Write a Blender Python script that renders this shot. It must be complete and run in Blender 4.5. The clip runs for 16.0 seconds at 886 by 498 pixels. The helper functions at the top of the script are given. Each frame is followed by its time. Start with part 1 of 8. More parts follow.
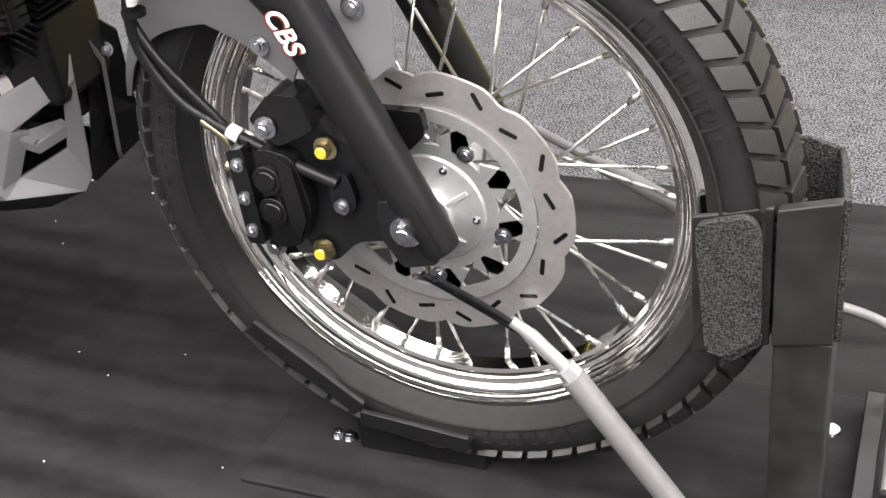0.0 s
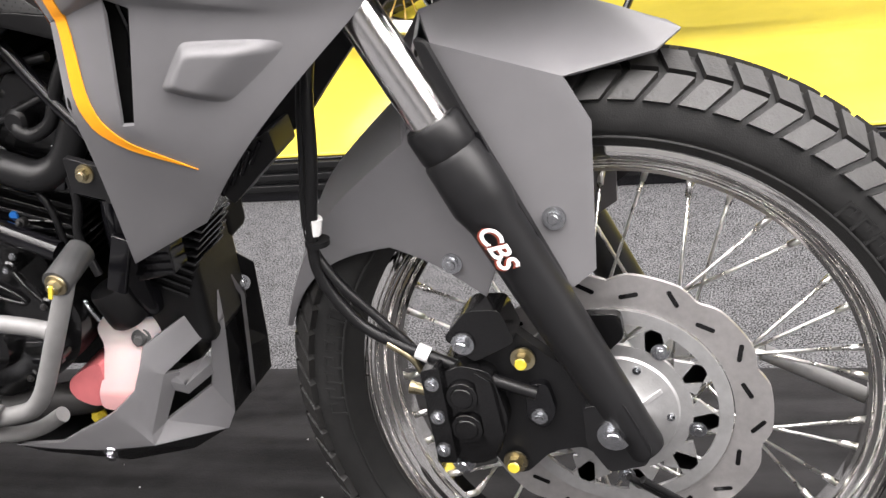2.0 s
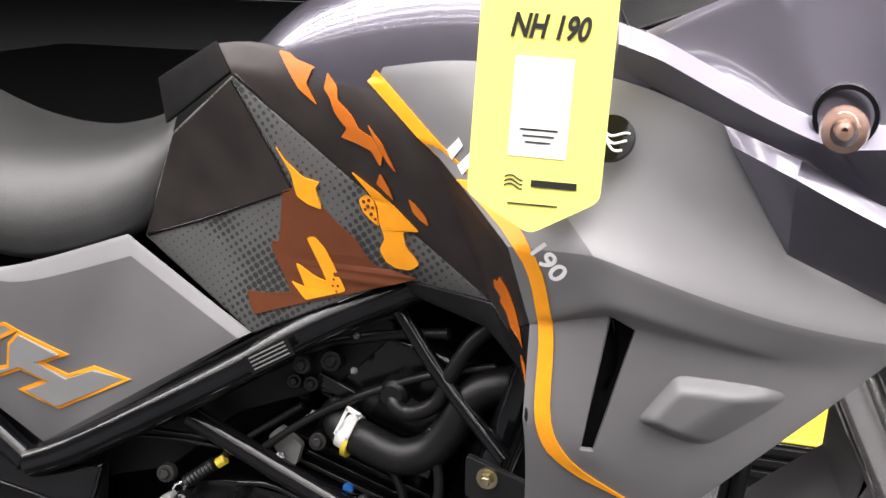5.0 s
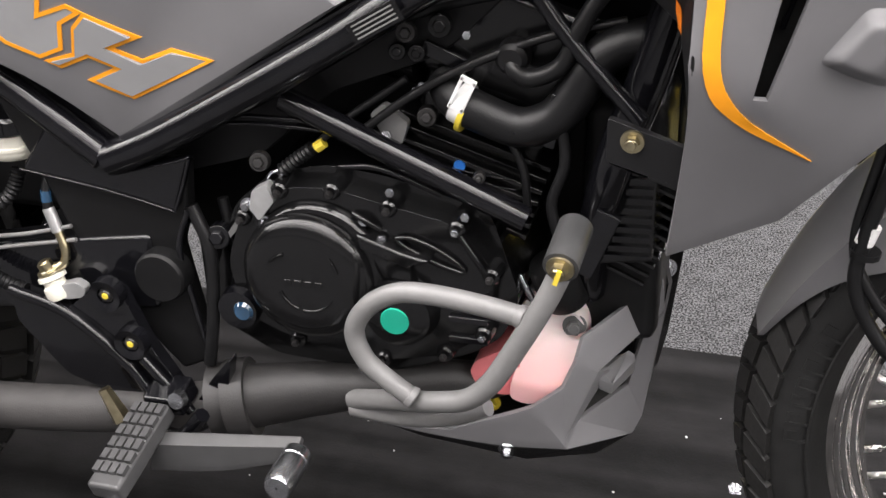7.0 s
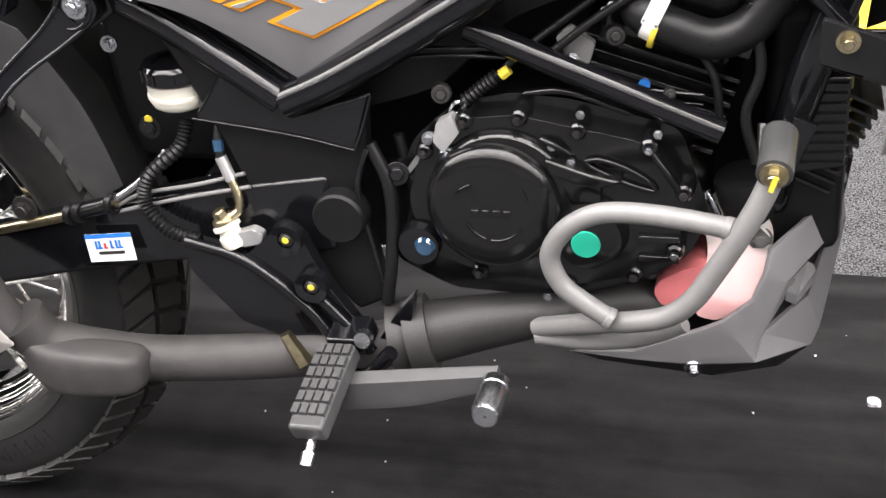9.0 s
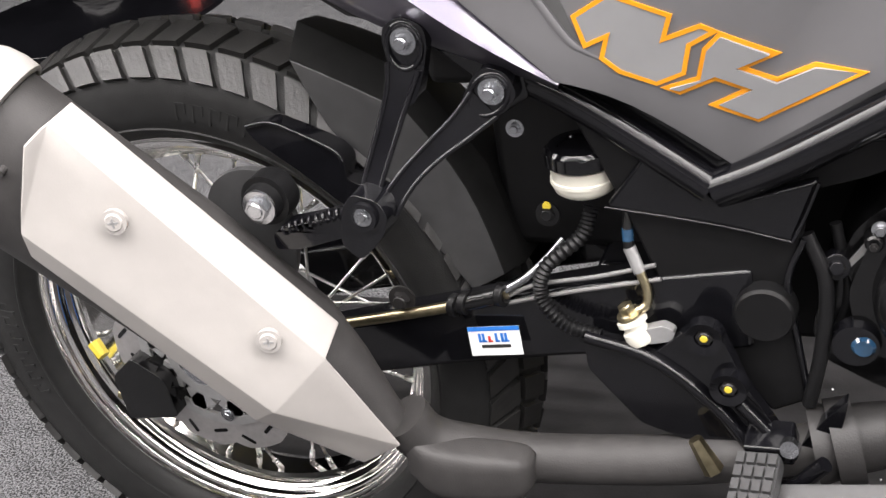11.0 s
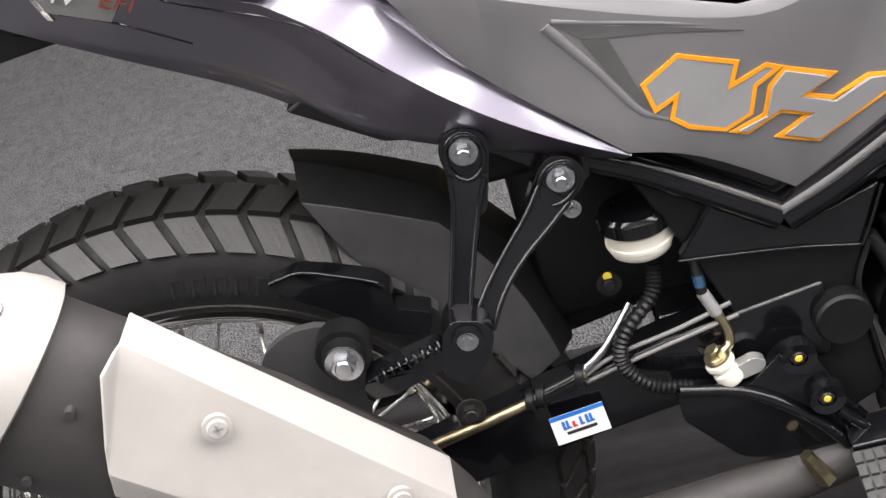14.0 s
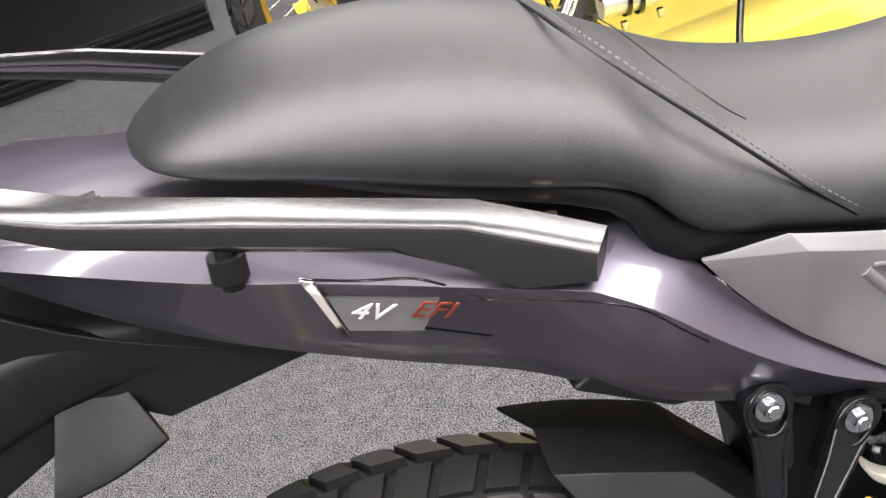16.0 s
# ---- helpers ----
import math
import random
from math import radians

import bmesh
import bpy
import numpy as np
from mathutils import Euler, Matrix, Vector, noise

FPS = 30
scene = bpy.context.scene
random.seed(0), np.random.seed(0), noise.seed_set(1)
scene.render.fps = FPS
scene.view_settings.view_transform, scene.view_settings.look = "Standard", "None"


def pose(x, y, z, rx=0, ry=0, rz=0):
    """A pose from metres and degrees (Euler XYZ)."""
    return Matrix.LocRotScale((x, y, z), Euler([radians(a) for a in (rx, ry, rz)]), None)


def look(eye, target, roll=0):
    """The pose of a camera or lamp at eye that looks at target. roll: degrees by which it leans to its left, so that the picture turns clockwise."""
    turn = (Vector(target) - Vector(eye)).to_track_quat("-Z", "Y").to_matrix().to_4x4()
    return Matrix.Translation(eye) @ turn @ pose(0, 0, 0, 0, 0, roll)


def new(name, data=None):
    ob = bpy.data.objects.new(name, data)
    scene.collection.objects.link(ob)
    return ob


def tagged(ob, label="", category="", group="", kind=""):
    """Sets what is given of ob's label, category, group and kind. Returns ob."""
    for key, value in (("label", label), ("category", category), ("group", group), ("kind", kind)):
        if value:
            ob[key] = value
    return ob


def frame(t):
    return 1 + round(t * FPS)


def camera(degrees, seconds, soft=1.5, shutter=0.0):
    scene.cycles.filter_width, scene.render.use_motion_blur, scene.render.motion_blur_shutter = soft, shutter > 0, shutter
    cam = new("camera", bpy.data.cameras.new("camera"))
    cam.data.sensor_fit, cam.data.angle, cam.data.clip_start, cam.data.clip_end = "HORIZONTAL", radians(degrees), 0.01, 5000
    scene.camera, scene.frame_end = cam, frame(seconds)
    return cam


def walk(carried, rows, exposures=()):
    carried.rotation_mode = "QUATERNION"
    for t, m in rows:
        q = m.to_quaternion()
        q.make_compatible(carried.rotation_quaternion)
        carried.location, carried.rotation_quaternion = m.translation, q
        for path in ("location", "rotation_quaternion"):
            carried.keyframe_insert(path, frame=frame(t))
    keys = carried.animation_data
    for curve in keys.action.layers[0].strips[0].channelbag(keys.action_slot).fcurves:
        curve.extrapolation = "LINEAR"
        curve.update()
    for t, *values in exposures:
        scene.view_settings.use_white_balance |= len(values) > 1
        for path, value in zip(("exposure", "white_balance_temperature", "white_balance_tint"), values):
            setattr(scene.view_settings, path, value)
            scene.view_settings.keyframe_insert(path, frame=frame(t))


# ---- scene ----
cam = camera(40.0, 16.0)
PATH = [
    (0, (1.098, -0.921, 0.898), (0.376, 0.594, -0.19), -7.6),
    (0.5, (1.103, -1.001, 0.917), (0.523, 0.632, -0.082), -9.7),
    (1, (1.054, -1.021, 0.923), (0.382, 0.603, -0.031), -11.2),
    (1.5, (0.953, -1.002, 0.922), (0.307, 0.651, 0.0), -10.7),
    (2, (0.847, -1.003, 0.937), (0.273, 0.729, 0.119), -9.5),
    (2.5, (0.782, -1.006, 0.96), (0.202, 0.754, 0.208), -9.0),
    (3, (0.716, -1.004, 0.966), (0.055, 0.772, 0.327), -7.5),
    (3.5, (0.64, -0.997, 0.987), (-0.05, 0.827, 0.541), -3.9),
    (3.7, (0.615, -0.989, 0.997), (-0.081, 0.839, 0.578), -2.6),
    (6, (0.444, -0.951, 1.018), (-0.121, 0.885, 0.463), 2.9),
    (6.2, (0.441, -0.934, 0.981), (-0.164, 0.885, 0.41), 2.9),
    (6.5, (0.402, -0.936, 0.985), (-0.16, 0.84, 0.257), 0.2),
    (7, (0.356, -0.931, 0.955), (-0.156, 0.752, 0.004), -1.7),
    (7.5, (0.323, -0.929, 0.939), (-0.149, 0.711, -0.105), -4.3),
    (8, (0.276, -0.94, 0.938), (-0.198, 0.686, -0.125), -6.0),
    (8.5, (0.238, -0.962, 0.94), (-0.253, 0.684, -0.085), -5.9),
    (9, (0.209, -0.987, 0.939), (-0.299, 0.665, -0.067), -5.5),
    (9.5, (0.178, -1.001, 0.946), (-0.372, 0.65, -0.039), -5.8),
    (10, (0.126, -1.001, 0.949), (-0.537, 0.627, -0.004), -7.4),
    (10.2, (0.089, -0.992, 0.953), (-0.621, 0.622, 0.009), -8.2),
    (12.3, (-0.164, -0.944, 0.982), (-0.932, 0.661, 0.068), -9.8),
    (12.5, (-0.191, -0.944, 0.988), (-0.934, 0.669, 0.067), -10.2),
    (13, (-0.239, -0.926, 1.007), (-0.726, 0.771, 0.068), -12.5),
    (13.5, (-0.307, -0.94, 1.021), (-0.538, 0.794, 0.053), -14.6),
    (14, (-0.348, -0.952, 1.049), (-0.564, 0.789, 0.089), -17.3),
    (14.5, (-0.389, -0.927, 1.076), (-0.508, 0.853, 0.173), -19.0),
    (15, (-0.477, -0.873, 1.122), (-0.575, 0.936, 0.275), -21.5),
    (15.5, (-0.568, -0.804, 1.163), (-0.517, 0.995, 0.292), -20.8),
    (16, (-0.65, -0.766, 1.202), (-0.473, 1.002, 0.284), -18.6),
]
walk(cam, [(t, look(eye, target, roll)) for t, eye, target, roll in PATH],
     ((0.0, 0.12, 6500, 13), (1.0, 0.1, 6500, 13), (2.5, 0.0, 6500, 13), (3.0, -0.1, 6500, 13), (3.6, -0.22, 6500, 13), (6.0, -0.36, 6500, 13), (7.0, -0.3, 6500, 13), (7.5, 0.26, 6500, 13), (8.0, 0.4, 6500, 13), (8.5, 0.25, 6500, 13), (9.0, 0.15, 6500, 13), (10.0, -0.1, 6500, 13), (12.3, -0.15, 6500, 13), (13.0, -0.3, 6500, 13), (14.0, -0.3, 6500, 13), (14.7, -0.18, 6500, 13), (15.5, 0.07, 6500, 13), (16.0, 0.1, 6500, 13)))
# world, lights
world = bpy.data.worlds.new("hall_air")
scene.world = world
world.use_nodes = True
world.node_tree.nodes["Background"].inputs[0].default_value = (0.9, 0.95, 1.0, 1)
world.node_tree.nodes["Background"].inputs[1].default_value = 0.3
FLOOR = -0.015


def strip_light(x, y, z, sx, sy, watts, tilt=0):
    lamp = bpy.data.lights.new("strip_light", "AREA")
    lamp.shape, lamp.size, lamp.size_y, lamp.energy = "RECTANGLE", sx, sy, watts
    lamp.color = (1.0, 0.97, 0.94)
    ob = new("strip_light", lamp)
    ob.matrix_basis = pose(x, y, z, tilt, 0, 0)
    return tagged(ob, "long white ceiling strip light of the hall", "light", "ceiling lights")


for ly, wide, watts in ((-5.6, 0.26, 210), (-3.9, 0.26, 270), (-2.6, 0.34, 330), (-1.7, 0.42, 500), (-0.9, 0.42, 500), (-0.1, 0.42, 400)):
    strip_light(2.5, ly, 3.4, 22.0, wide, watts * 22 / 16)
# rows over the yellow platform
for ly, watts in ((1.3, 130), (3.2, 230), (5.2, 280), (7.4, 300)):
    strip_light(4.3, ly, 3.4, 10.0, 0.30, watts)


# materials
def material(name, color, rough=0.5, metal=0.0, grain=0.0, scale=60.0, bump=0.0, bscale=300.0, coat=0.0, vary=0.12, spec=0.5, dark=None, dist=0.001, wide=1.0, crisp=0.14, stretch=None):
    m = bpy.data.materials.new(name)
    m.use_nodes = True
    nt = m.node_tree
    b = nt.nodes["Principled BSDF"]
    b.inputs["Roughness"].default_value = rough
    b.inputs["Metallic"].default_value = metal
    b.inputs["Coat Weight"].default_value = coat
    b.inputs["Coat Roughness"].default_value = 0.035
    b.inputs["Specular IOR Level"].default_value = spec
    tc = nt.nodes.new("ShaderNodeTexCoord")
    n = nt.nodes.new("ShaderNodeTexNoise")
    n.inputs["Scale"].default_value = scale
    n.inputs["Detail"].default_value = 6
    nt.links.new(tc.outputs["Object"], n.inputs["Vector"])
    n2 = nt.nodes.new("ShaderNodeTexNoise")
    n2.inputs["Scale"].default_value = scale / 9
    n2.inputs["Detail"].default_value = 3
    if stretch:
        mp = nt.nodes.new("ShaderNodeMapping")
        mp.inputs["Scale"].default_value = stretch
        mp.inputs["Rotation"].default_value = (0, 0, 0.12)
        nt.links.new(tc.outputs["Object"], mp.inputs["Vector"])
        nt.links.new(mp.outputs[0], n2.inputs["Vector"])
    else:
        nt.links.new(tc.outputs["Object"], n2.inputs["Vector"])
    add = nt.nodes.new("ShaderNodeMath")
    add.operation = "ADD"
    nt.links.new(n.outputs["Fac"], add.inputs[0])
    thin = nt.nodes.new("ShaderNodeMath")
    thin.operation = "MULTIPLY"
    thin.inputs[1].default_value = wide
    nt.links.new(n2.outputs["Fac"], thin.inputs[0])
    nt.links.new(thin.outputs[0], add.inputs[1])
    half = nt.nodes.new("ShaderNodeMath")
    half.operation = "MULTIPLY"
    half.inputs[1].default_value = 1 / (1 + wide)
    nt.links.new(add.outputs[0], half.inputs[0])
    ramp = nt.nodes.new("ShaderNodeValToRGB")
    lo = dark or tuple(c * (1 - vary) for c in color)
    ramp.color_ramp.elements[0].position, ramp.color_ramp.elements[1].position = 0.5 - crisp, 0.5 + crisp
    ramp.color_ramp.elements[0].color = (*lo, 1)
    ramp.color_ramp.elements[1].color = (*[min(1, c * (1 + vary)) for c in color], 1)
    nt.links.new(half.outputs[0], ramp.inputs["Fac"])
    nt.links.new(ramp.outputs["Color"], b.inputs["Base Color"])
    if grain:
        mr = nt.nodes.new("ShaderNodeMapRange")
        mr.inputs["To Min"].default_value = max(0.02, rough - grain)
        mr.inputs["To Max"].default_value = min(1, rough + grain)
        nt.links.new(half.outputs[0], mr.inputs["Value"])
        nt.links.new(mr.outputs[0], b.inputs["Roughness"])
    if bump:
        nb = nt.nodes.new("ShaderNodeTexNoise")
        nb.inputs["Scale"].default_value = bscale
        nb.inputs["Detail"].default_value = 3
        nt.links.new(tc.outputs["Object"], nb.inputs["Vector"])
        bp = nt.nodes.new("ShaderNodeBump")
        bp.inputs["Strength"].default_value = bump
        bp.inputs["Distance"].default_value = dist
        nt.links.new(nb.outputs["Fac"], bp.inputs["Height"])
        nt.links.new(bp.outputs["Normal"], b.inputs["Normal"])
    return m


M_satin = material("satin_grey_paint", (0.156, 0.154, 0.160), 0.46, 0.10, 0.05, 40, 0.05, 900, vary=0.04)
M_slate = material("slate_metallic_paint", (0.152, 0.143, 0.177), 0.36, 0.80, 0.03, 30, vary=0.05, coat=1.0, spec=0.3)
M_slate.node_tree.nodes["Principled BSDF"].inputs["Coat Roughness"].default_value = 0.08
M_plastic = material("black_grained_plastic", (0.0062, 0.0062, 0.0066), 0.42, 0, 0.08, 90, 0.25, 1500, vary=0.2, spec=0.25)
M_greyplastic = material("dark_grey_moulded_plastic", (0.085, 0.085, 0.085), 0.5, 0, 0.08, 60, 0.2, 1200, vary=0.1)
M_gloss = material("black_gloss_paint", (0.004, 0.004, 0.005), 0.14, 0, 0.05, 40, 0.10, 60, vary=0.3, coat=0.3, spec=0.32)
M_fork = material("satin_black_fork_paint", (0.0085, 0.0085, 0.0092), 0.38, 0, 0.05, 80, 0.1, 900, vary=0.15, spec=0.36)
M_engine = material("black_engine_paint", (0.0045, 0.0045, 0.0048), 0.16, 0.0, 0.05, 80, 0.06, 400, vary=0.3, spec=0.45)
M_rubber = material("tyre_rubber", (0.016, 0.016, 0.016), 0.55, 0, 0.1, 70, 0.35, 700, vary=0.25, spec=0.3)
M_tread = material("tread_rubber", (0.0185, 0.018, 0.0176), 0.46, 0, 0.1, 55, 0.3, 500, vary=0.35)
M_chrome = material("chrome", (0.72, 0.71, 0.69), 0.07, 1.0, 0.03, 25, vary=0.05)
M_tube = material("hard_chrome_tube", (0.80, 0.79, 0.78), 0.16, 1.0, 0.01, 60, vary=0.02)
M_spoke = material("zinc_spoke_steel", (0.78, 0.77, 0.75), 0.28, 1.0, 0.05, 60, vary=0.08)
M_disc = material("ground_brake_steel", (0.47, 0.455, 0.45), 0.40, 0.75, 0.08, 160, 0.15, 500, vary=0.1)
M_alloy = material("cast_alloy", (0.50, 0.50, 0.50), 0.38, 0.7, 0.08, 90, 0.25, 400, vary=0.12)
M_bolt = material("zinc_bolt_steel", (0.45, 0.46, 0.48), 0.25, 1.0, 0.08, 150, vary=0.15)
M_brass = material("yellow_passivated_steel", (0.46, 0.40, 0.26), 0.30, 1.0, 0.1, 120, vary=0.25)
M_yellowdab = material("yellow_paint_dab", (0.62, 0.48, 0.04), 0.5, 0, 0.05, 120, vary=0.1)
M_seat = material("black_seat_vinyl", (0.017, 0.0175, 0.0175), 0.42, 0, 0.07, 60, 0.22, 900, vary=0.2, spec=0.55)
M_silver = material("silver_heat_paint", (0.41, 0.39, 0.372), 0.50, 0.15, 0.05, 50, 0.08, 600, vary=0.04)
M_exhaust = material("matt_exhaust_paint", (0.033, 0.031, 0.0305), 0.62, 0, 0.08, 60, 0.25, 600, vary=0.2)
M_header = material("black_exhaust_paint", (0.016, 0.015, 0.015), 0.55, 0, 0.08, 60, 0.25, 600, vary=0.2)
M_bar = material("grey_powder_coat", (0.165, 0.163, 0.162), 0.50, 0.15, 0.06, 90, 0.2, 900, vary=0.1)
M_orange = material("orange_film", (0.86, 0.33, 0.01), 0.4, 0, 0.03, 60, vary=0.08)
M_burnt = material("burnt_orange_film", (0.50, 0.125, 0.008), 0.4, 0, 0.03, 60, vary=0.2)
M_brown = material("brown_film", (0.115, 0.032, 0.010), 0.40, 0, 0.03, 60, vary=0.12)
M_umber = material("dark_umber_film", (0.026, 0.0215, 0.0205), 0.38, 0.1, 0.03, 30, vary=0.35, spec=0.35)
M_white = material("white_film", (0.78, 0.78, 0.78), 0.4, 0, 0.03, 60, vary=0.04)
M_red = material("red_film", (0.55, 0.03, 0.02), 0.4, 0, 0.03, 60, vary=0.08)
M_cream = material("translucent_cream_plastic", (0.66, 0.64, 0.56), 0.4, 0, 0.05, 60, vary=0.06)
M_pink = material("milky_coolant_bottle", (0.72, 0.65, 0.63), 0.35, 0, 0.05, 30, vary=0.08)
nt = M_pink.node_tree
level = nt.nodes.new("ShaderNodeSeparateXYZ")
nt.links.new(nt.nodes["Texture Coordinate"].outputs["Object"], level.inputs[0])
fill = nt.nodes.new("ShaderNodeMapRange")
fill.inputs["From Min"].default_value = 0.412
fill.inputs["From Max"].default_value = 0.352
nt.links.new(level.outputs["Z"], fill.inputs["Value"])
tint = nt.nodes.new("ShaderNodeMix")
tint.data_type = "RGBA"
base = nt.nodes["Principled BSDF"].inputs["Base Color"]
nt.links.new(base.links[0].from_socket, tint.inputs["A"])
tint.inputs["B"].default_value = (0.70, 0.38, 0.38, 1)
nt.links.new(fill.outputs[0], tint.inputs["Factor"])
nt.links.new(tint.outputs["Result"], base)
nt.nodes["Principled BSDF"].inputs["Subsurface Weight"].default_value = 0.15
M_pinkred = material("red_coolant_plastic", (0.62, 0.17, 0.18), 0.35, 0, 0.05, 30, vary=0.15)
M_green = material("green_paint_mark", (0.01, 0.42, 0.28), 0.45, 0, 0.03, 60, vary=0.05)
M_blue = material("blue_paint_mark", (0.02, 0.16, 0.55), 0.4, 0, 0.03, 60, vary=0.08)
M_hose = material("rubber_hose", (0.0065, 0.0065, 0.007), 0.38, 0, 0.06, 80, 0.2, 700, vary=0.2, spec=0.32)
M_amber = material("amber_lens", (0.42, 0.27, 0.21), 0.08, 0, 0.03, 60, vary=0.2)
M_tag = material("yellow_card", (0.90, 0.85, 0.20), 0.5, 0, 0.03, 60, vary=0.02)
M_ink = material("black_ink", (0.015, 0.015, 0.013), 0.5, 0, 0.03, 60, vary=0.1)
M_carpet = material("grey_needle_carpet", (0.094, 0.094, 0.098), 0.95, 0, 0, 330, 1.0, 420, vary=0.85, spec=0.15, dist=0.004, wide=0.12, crisp=0.07)
M_mat = material("black_display_mat", (0.0130, 0.0125, 0.0130), 0.66, 0, 0.14, 26, 0.35, 300, vary=0.55, spec=0.12, wide=3.0, crisp=0.11, stretch=(0.7, 6.0, 1.0))
M_steel = material("dusty_black_steel", (0.019, 0.018, 0.018), 0.42, 0, 0.12, 24, 0.25, 260, vary=0.55, spec=0.4)
M_pad = material("black_carpet_pad", (0.060, 0.060, 0.060), 0.9, 0, 0, 520, 1.0, 420, spec=0.3, dist=0.004, wide=0.1, crisp=0.10, dark=(0.006, 0.006, 0.006))
M_floorvinyl = material("yellow_gloss_vinyl", (0.76, 0.62, 0.07), 0.22, 0, 0.05, 12, vary=0.06)
M_wall = material("black_hall_drape", (0.012, 0.012, 0.013), 0.8, 0, 0.05, 8, 0.3, 30, vary=0.3)
M_panelwall = material("pale_wall_panels", (0.55, 0.55, 0.56), 0.7, 0, 0.05, 6, 0.1, 40, vary=0.08)
M_hallwall = material("grey_wall_paint", (0.13, 0.13, 0.13), 0.8, 0, 0.05, 6, 0.2, 40, vary=0.08)
M_matt = material("matt_black_plastic", (0.010, 0.010, 0.010), 0.85, 0, 0.05, 60, 0.2, 900, vary=0.2, spec=0.1)
M_clear = material("clear_lens", (0.95, 0.90, 0.86), 0.05, 0, 0.02, 60, vary=0.04)
M_clear.node_tree.nodes["Principled BSDF"].inputs["Transmission Weight"].default_value = 1.0
M_darkred = material("dull_red_film", (0.20, 0.034, 0.018), 0.4, 0, 0.03, 60, vary=0.1)
M_fill = material("light_grey_film", (0.26, 0.26, 0.265), 0.75, 0.0, 0.03, 40, vary=0.05, spec=0.15)
M_lens = material("oil_glass", (0.015, 0.05, 0.10), 0.06, 0, 0.03, 60, vary=0.4, coat=1.0)
M_redbottle = material("red_bottle_plastic", (0.60, 0.05, 0.03), 0.3, 0, 0.05, 30, vary=0.1)
M_rail = material("satin_black_cast_alloy", (0.012, 0.012, 0.012), 0.13, 0.0, 0.02, 60, 0.02, 700, vary=0.15, spec=0.7)
M_hugger = material("charcoal_moulded_plastic", (0.046, 0.046, 0.047), 0.38, 0, 0.08, 60, 0.2, 1200, vary=0.15)
M_gold = material("gold_anodised_rim", (0.62, 0.44, 0.16), 0.3, 1.0, 0.05, 60, vary=0.1)


# halftone print of fine dark dots
M_halftone = material("halftone_grey_film", (0.085, 0.085, 0.085), 0.45, 0, 0.05, 60, 0.1, 1200, vary=0.08)
nt = M_halftone.node_tree
base = nt.nodes["Principled BSDF"].inputs["Base Color"]
under = base.links[0].from_socket
flat = nt.nodes.new("ShaderNodeMapping")
flat.inputs["Scale"].default_value = (165, 0, 165)
flat.inputs["Rotation"].default_value = (0, 0.6, 0)
nt.links.new(nt.nodes["Texture Coordinate"].outputs["Object"], flat.inputs["Vector"])
cell = nt.nodes.new("ShaderNodeTexVoronoi")
cell.inputs["Scale"].default_value = 1.0
cell.inputs["Randomness"].default_value = 0.0
nt.links.new(flat.outputs[0], cell.inputs["Vector"])
dot = nt.nodes.new("ShaderNodeMath")
dot.operation = "LESS_THAN"
nt.links.new(cell.outputs["Distance"], dot.inputs[0])
# the dots swell and fade over the panel
fade = nt.nodes.new("ShaderNodeTexNoise")
fade.inputs["Scale"].default_value = 16
fade.inputs["Detail"].default_value = 1
nt.links.new(nt.nodes["Texture Coordinate"].outputs["Object"], fade.inputs["Vector"])
swell = nt.nodes.new("ShaderNodeMapRange")
swell.inputs["From Min"].default_value = 0.38
swell.inputs["From Max"].default_value = 0.62
swell.inputs["To Min"].default_value = 0.12
swell.inputs["To Max"].default_value = 0.46
nt.links.new(fade.outputs["Fac"], swell.inputs["Value"])
nt.links.new(swell.outputs[0], dot.inputs[1])
mix = nt.nodes.new("ShaderNodeMix")
mix.data_type = "RGBA"
mix.inputs["B"].default_value = (0.022, 0.022, 0.022, 1)
nt.links.new(dot.outputs[0], mix.inputs["Factor"])
nt.links.new(under, mix.inputs["A"])
nt.links.new(mix.outputs["Result"], base)


# mesh helpers
def part(name, bm, mat, parent, label="", angle=35, bevel=0.0, thick=0.0, segments=3, outward=False):
    me = bpy.data.meshes.new(name)
    bmesh.ops.recalc_face_normals(bm, faces=bm.faces)
    if outward and sum((f.normal.y - 0.25 * f.normal.z) * f.calc_area() for f in bm.faces) > 0:
        bmesh.ops.reverse_faces(bm, faces=bm.faces)
    bm.to_mesh(me)
    bm.free()
    me.materials.append(mat)
    me.shade_smooth()
    me.set_sharp_from_angle(angle=radians(angle))
    ob = new(name, me)
    if parent is not None:
        ob.parent = parent
        if parent.type == "EMPTY":
            ob.matrix_parent_inverse = Matrix.Translation(parent.location).inverted()
    if label:
        ob["label"] = label
    if thick:
        md = ob.modifiers.new("thick", "SOLIDIFY")
        md.thickness, md.offset = thick, -1
    if bevel:
        md = ob.modifiers.new("edge", "BEVEL")
        md.width, md.segments, md.limit_method, md.angle_limit = bevel, segments, "ANGLE", radians(22)
        md.harden_normals = True
    return ob


def thing(name, x, y, z, label, category, group=""):
    ob = new(name)
    ob.location = (x, y, z)
    ob.empty_display_size = 0.05
    return tagged(ob, label, category, group)


def frame_axes(d):
    d = Vector(d).normalized()
    u = d.cross(Vector((0, 0, 1)))
    u = d.cross(Vector((0, 1, 0))) if u.length < 0.05 else u
    u.normalize()
    return u, d.cross(u).normalized()


def add_ring(bm, rings):
    for a, b in zip(rings, rings[1:]):
        n = len(a)
        for i in range(n):
            bm.faces.new((a[i], a[(i + 1) % n], b[(i + 1) % n], b[i]))


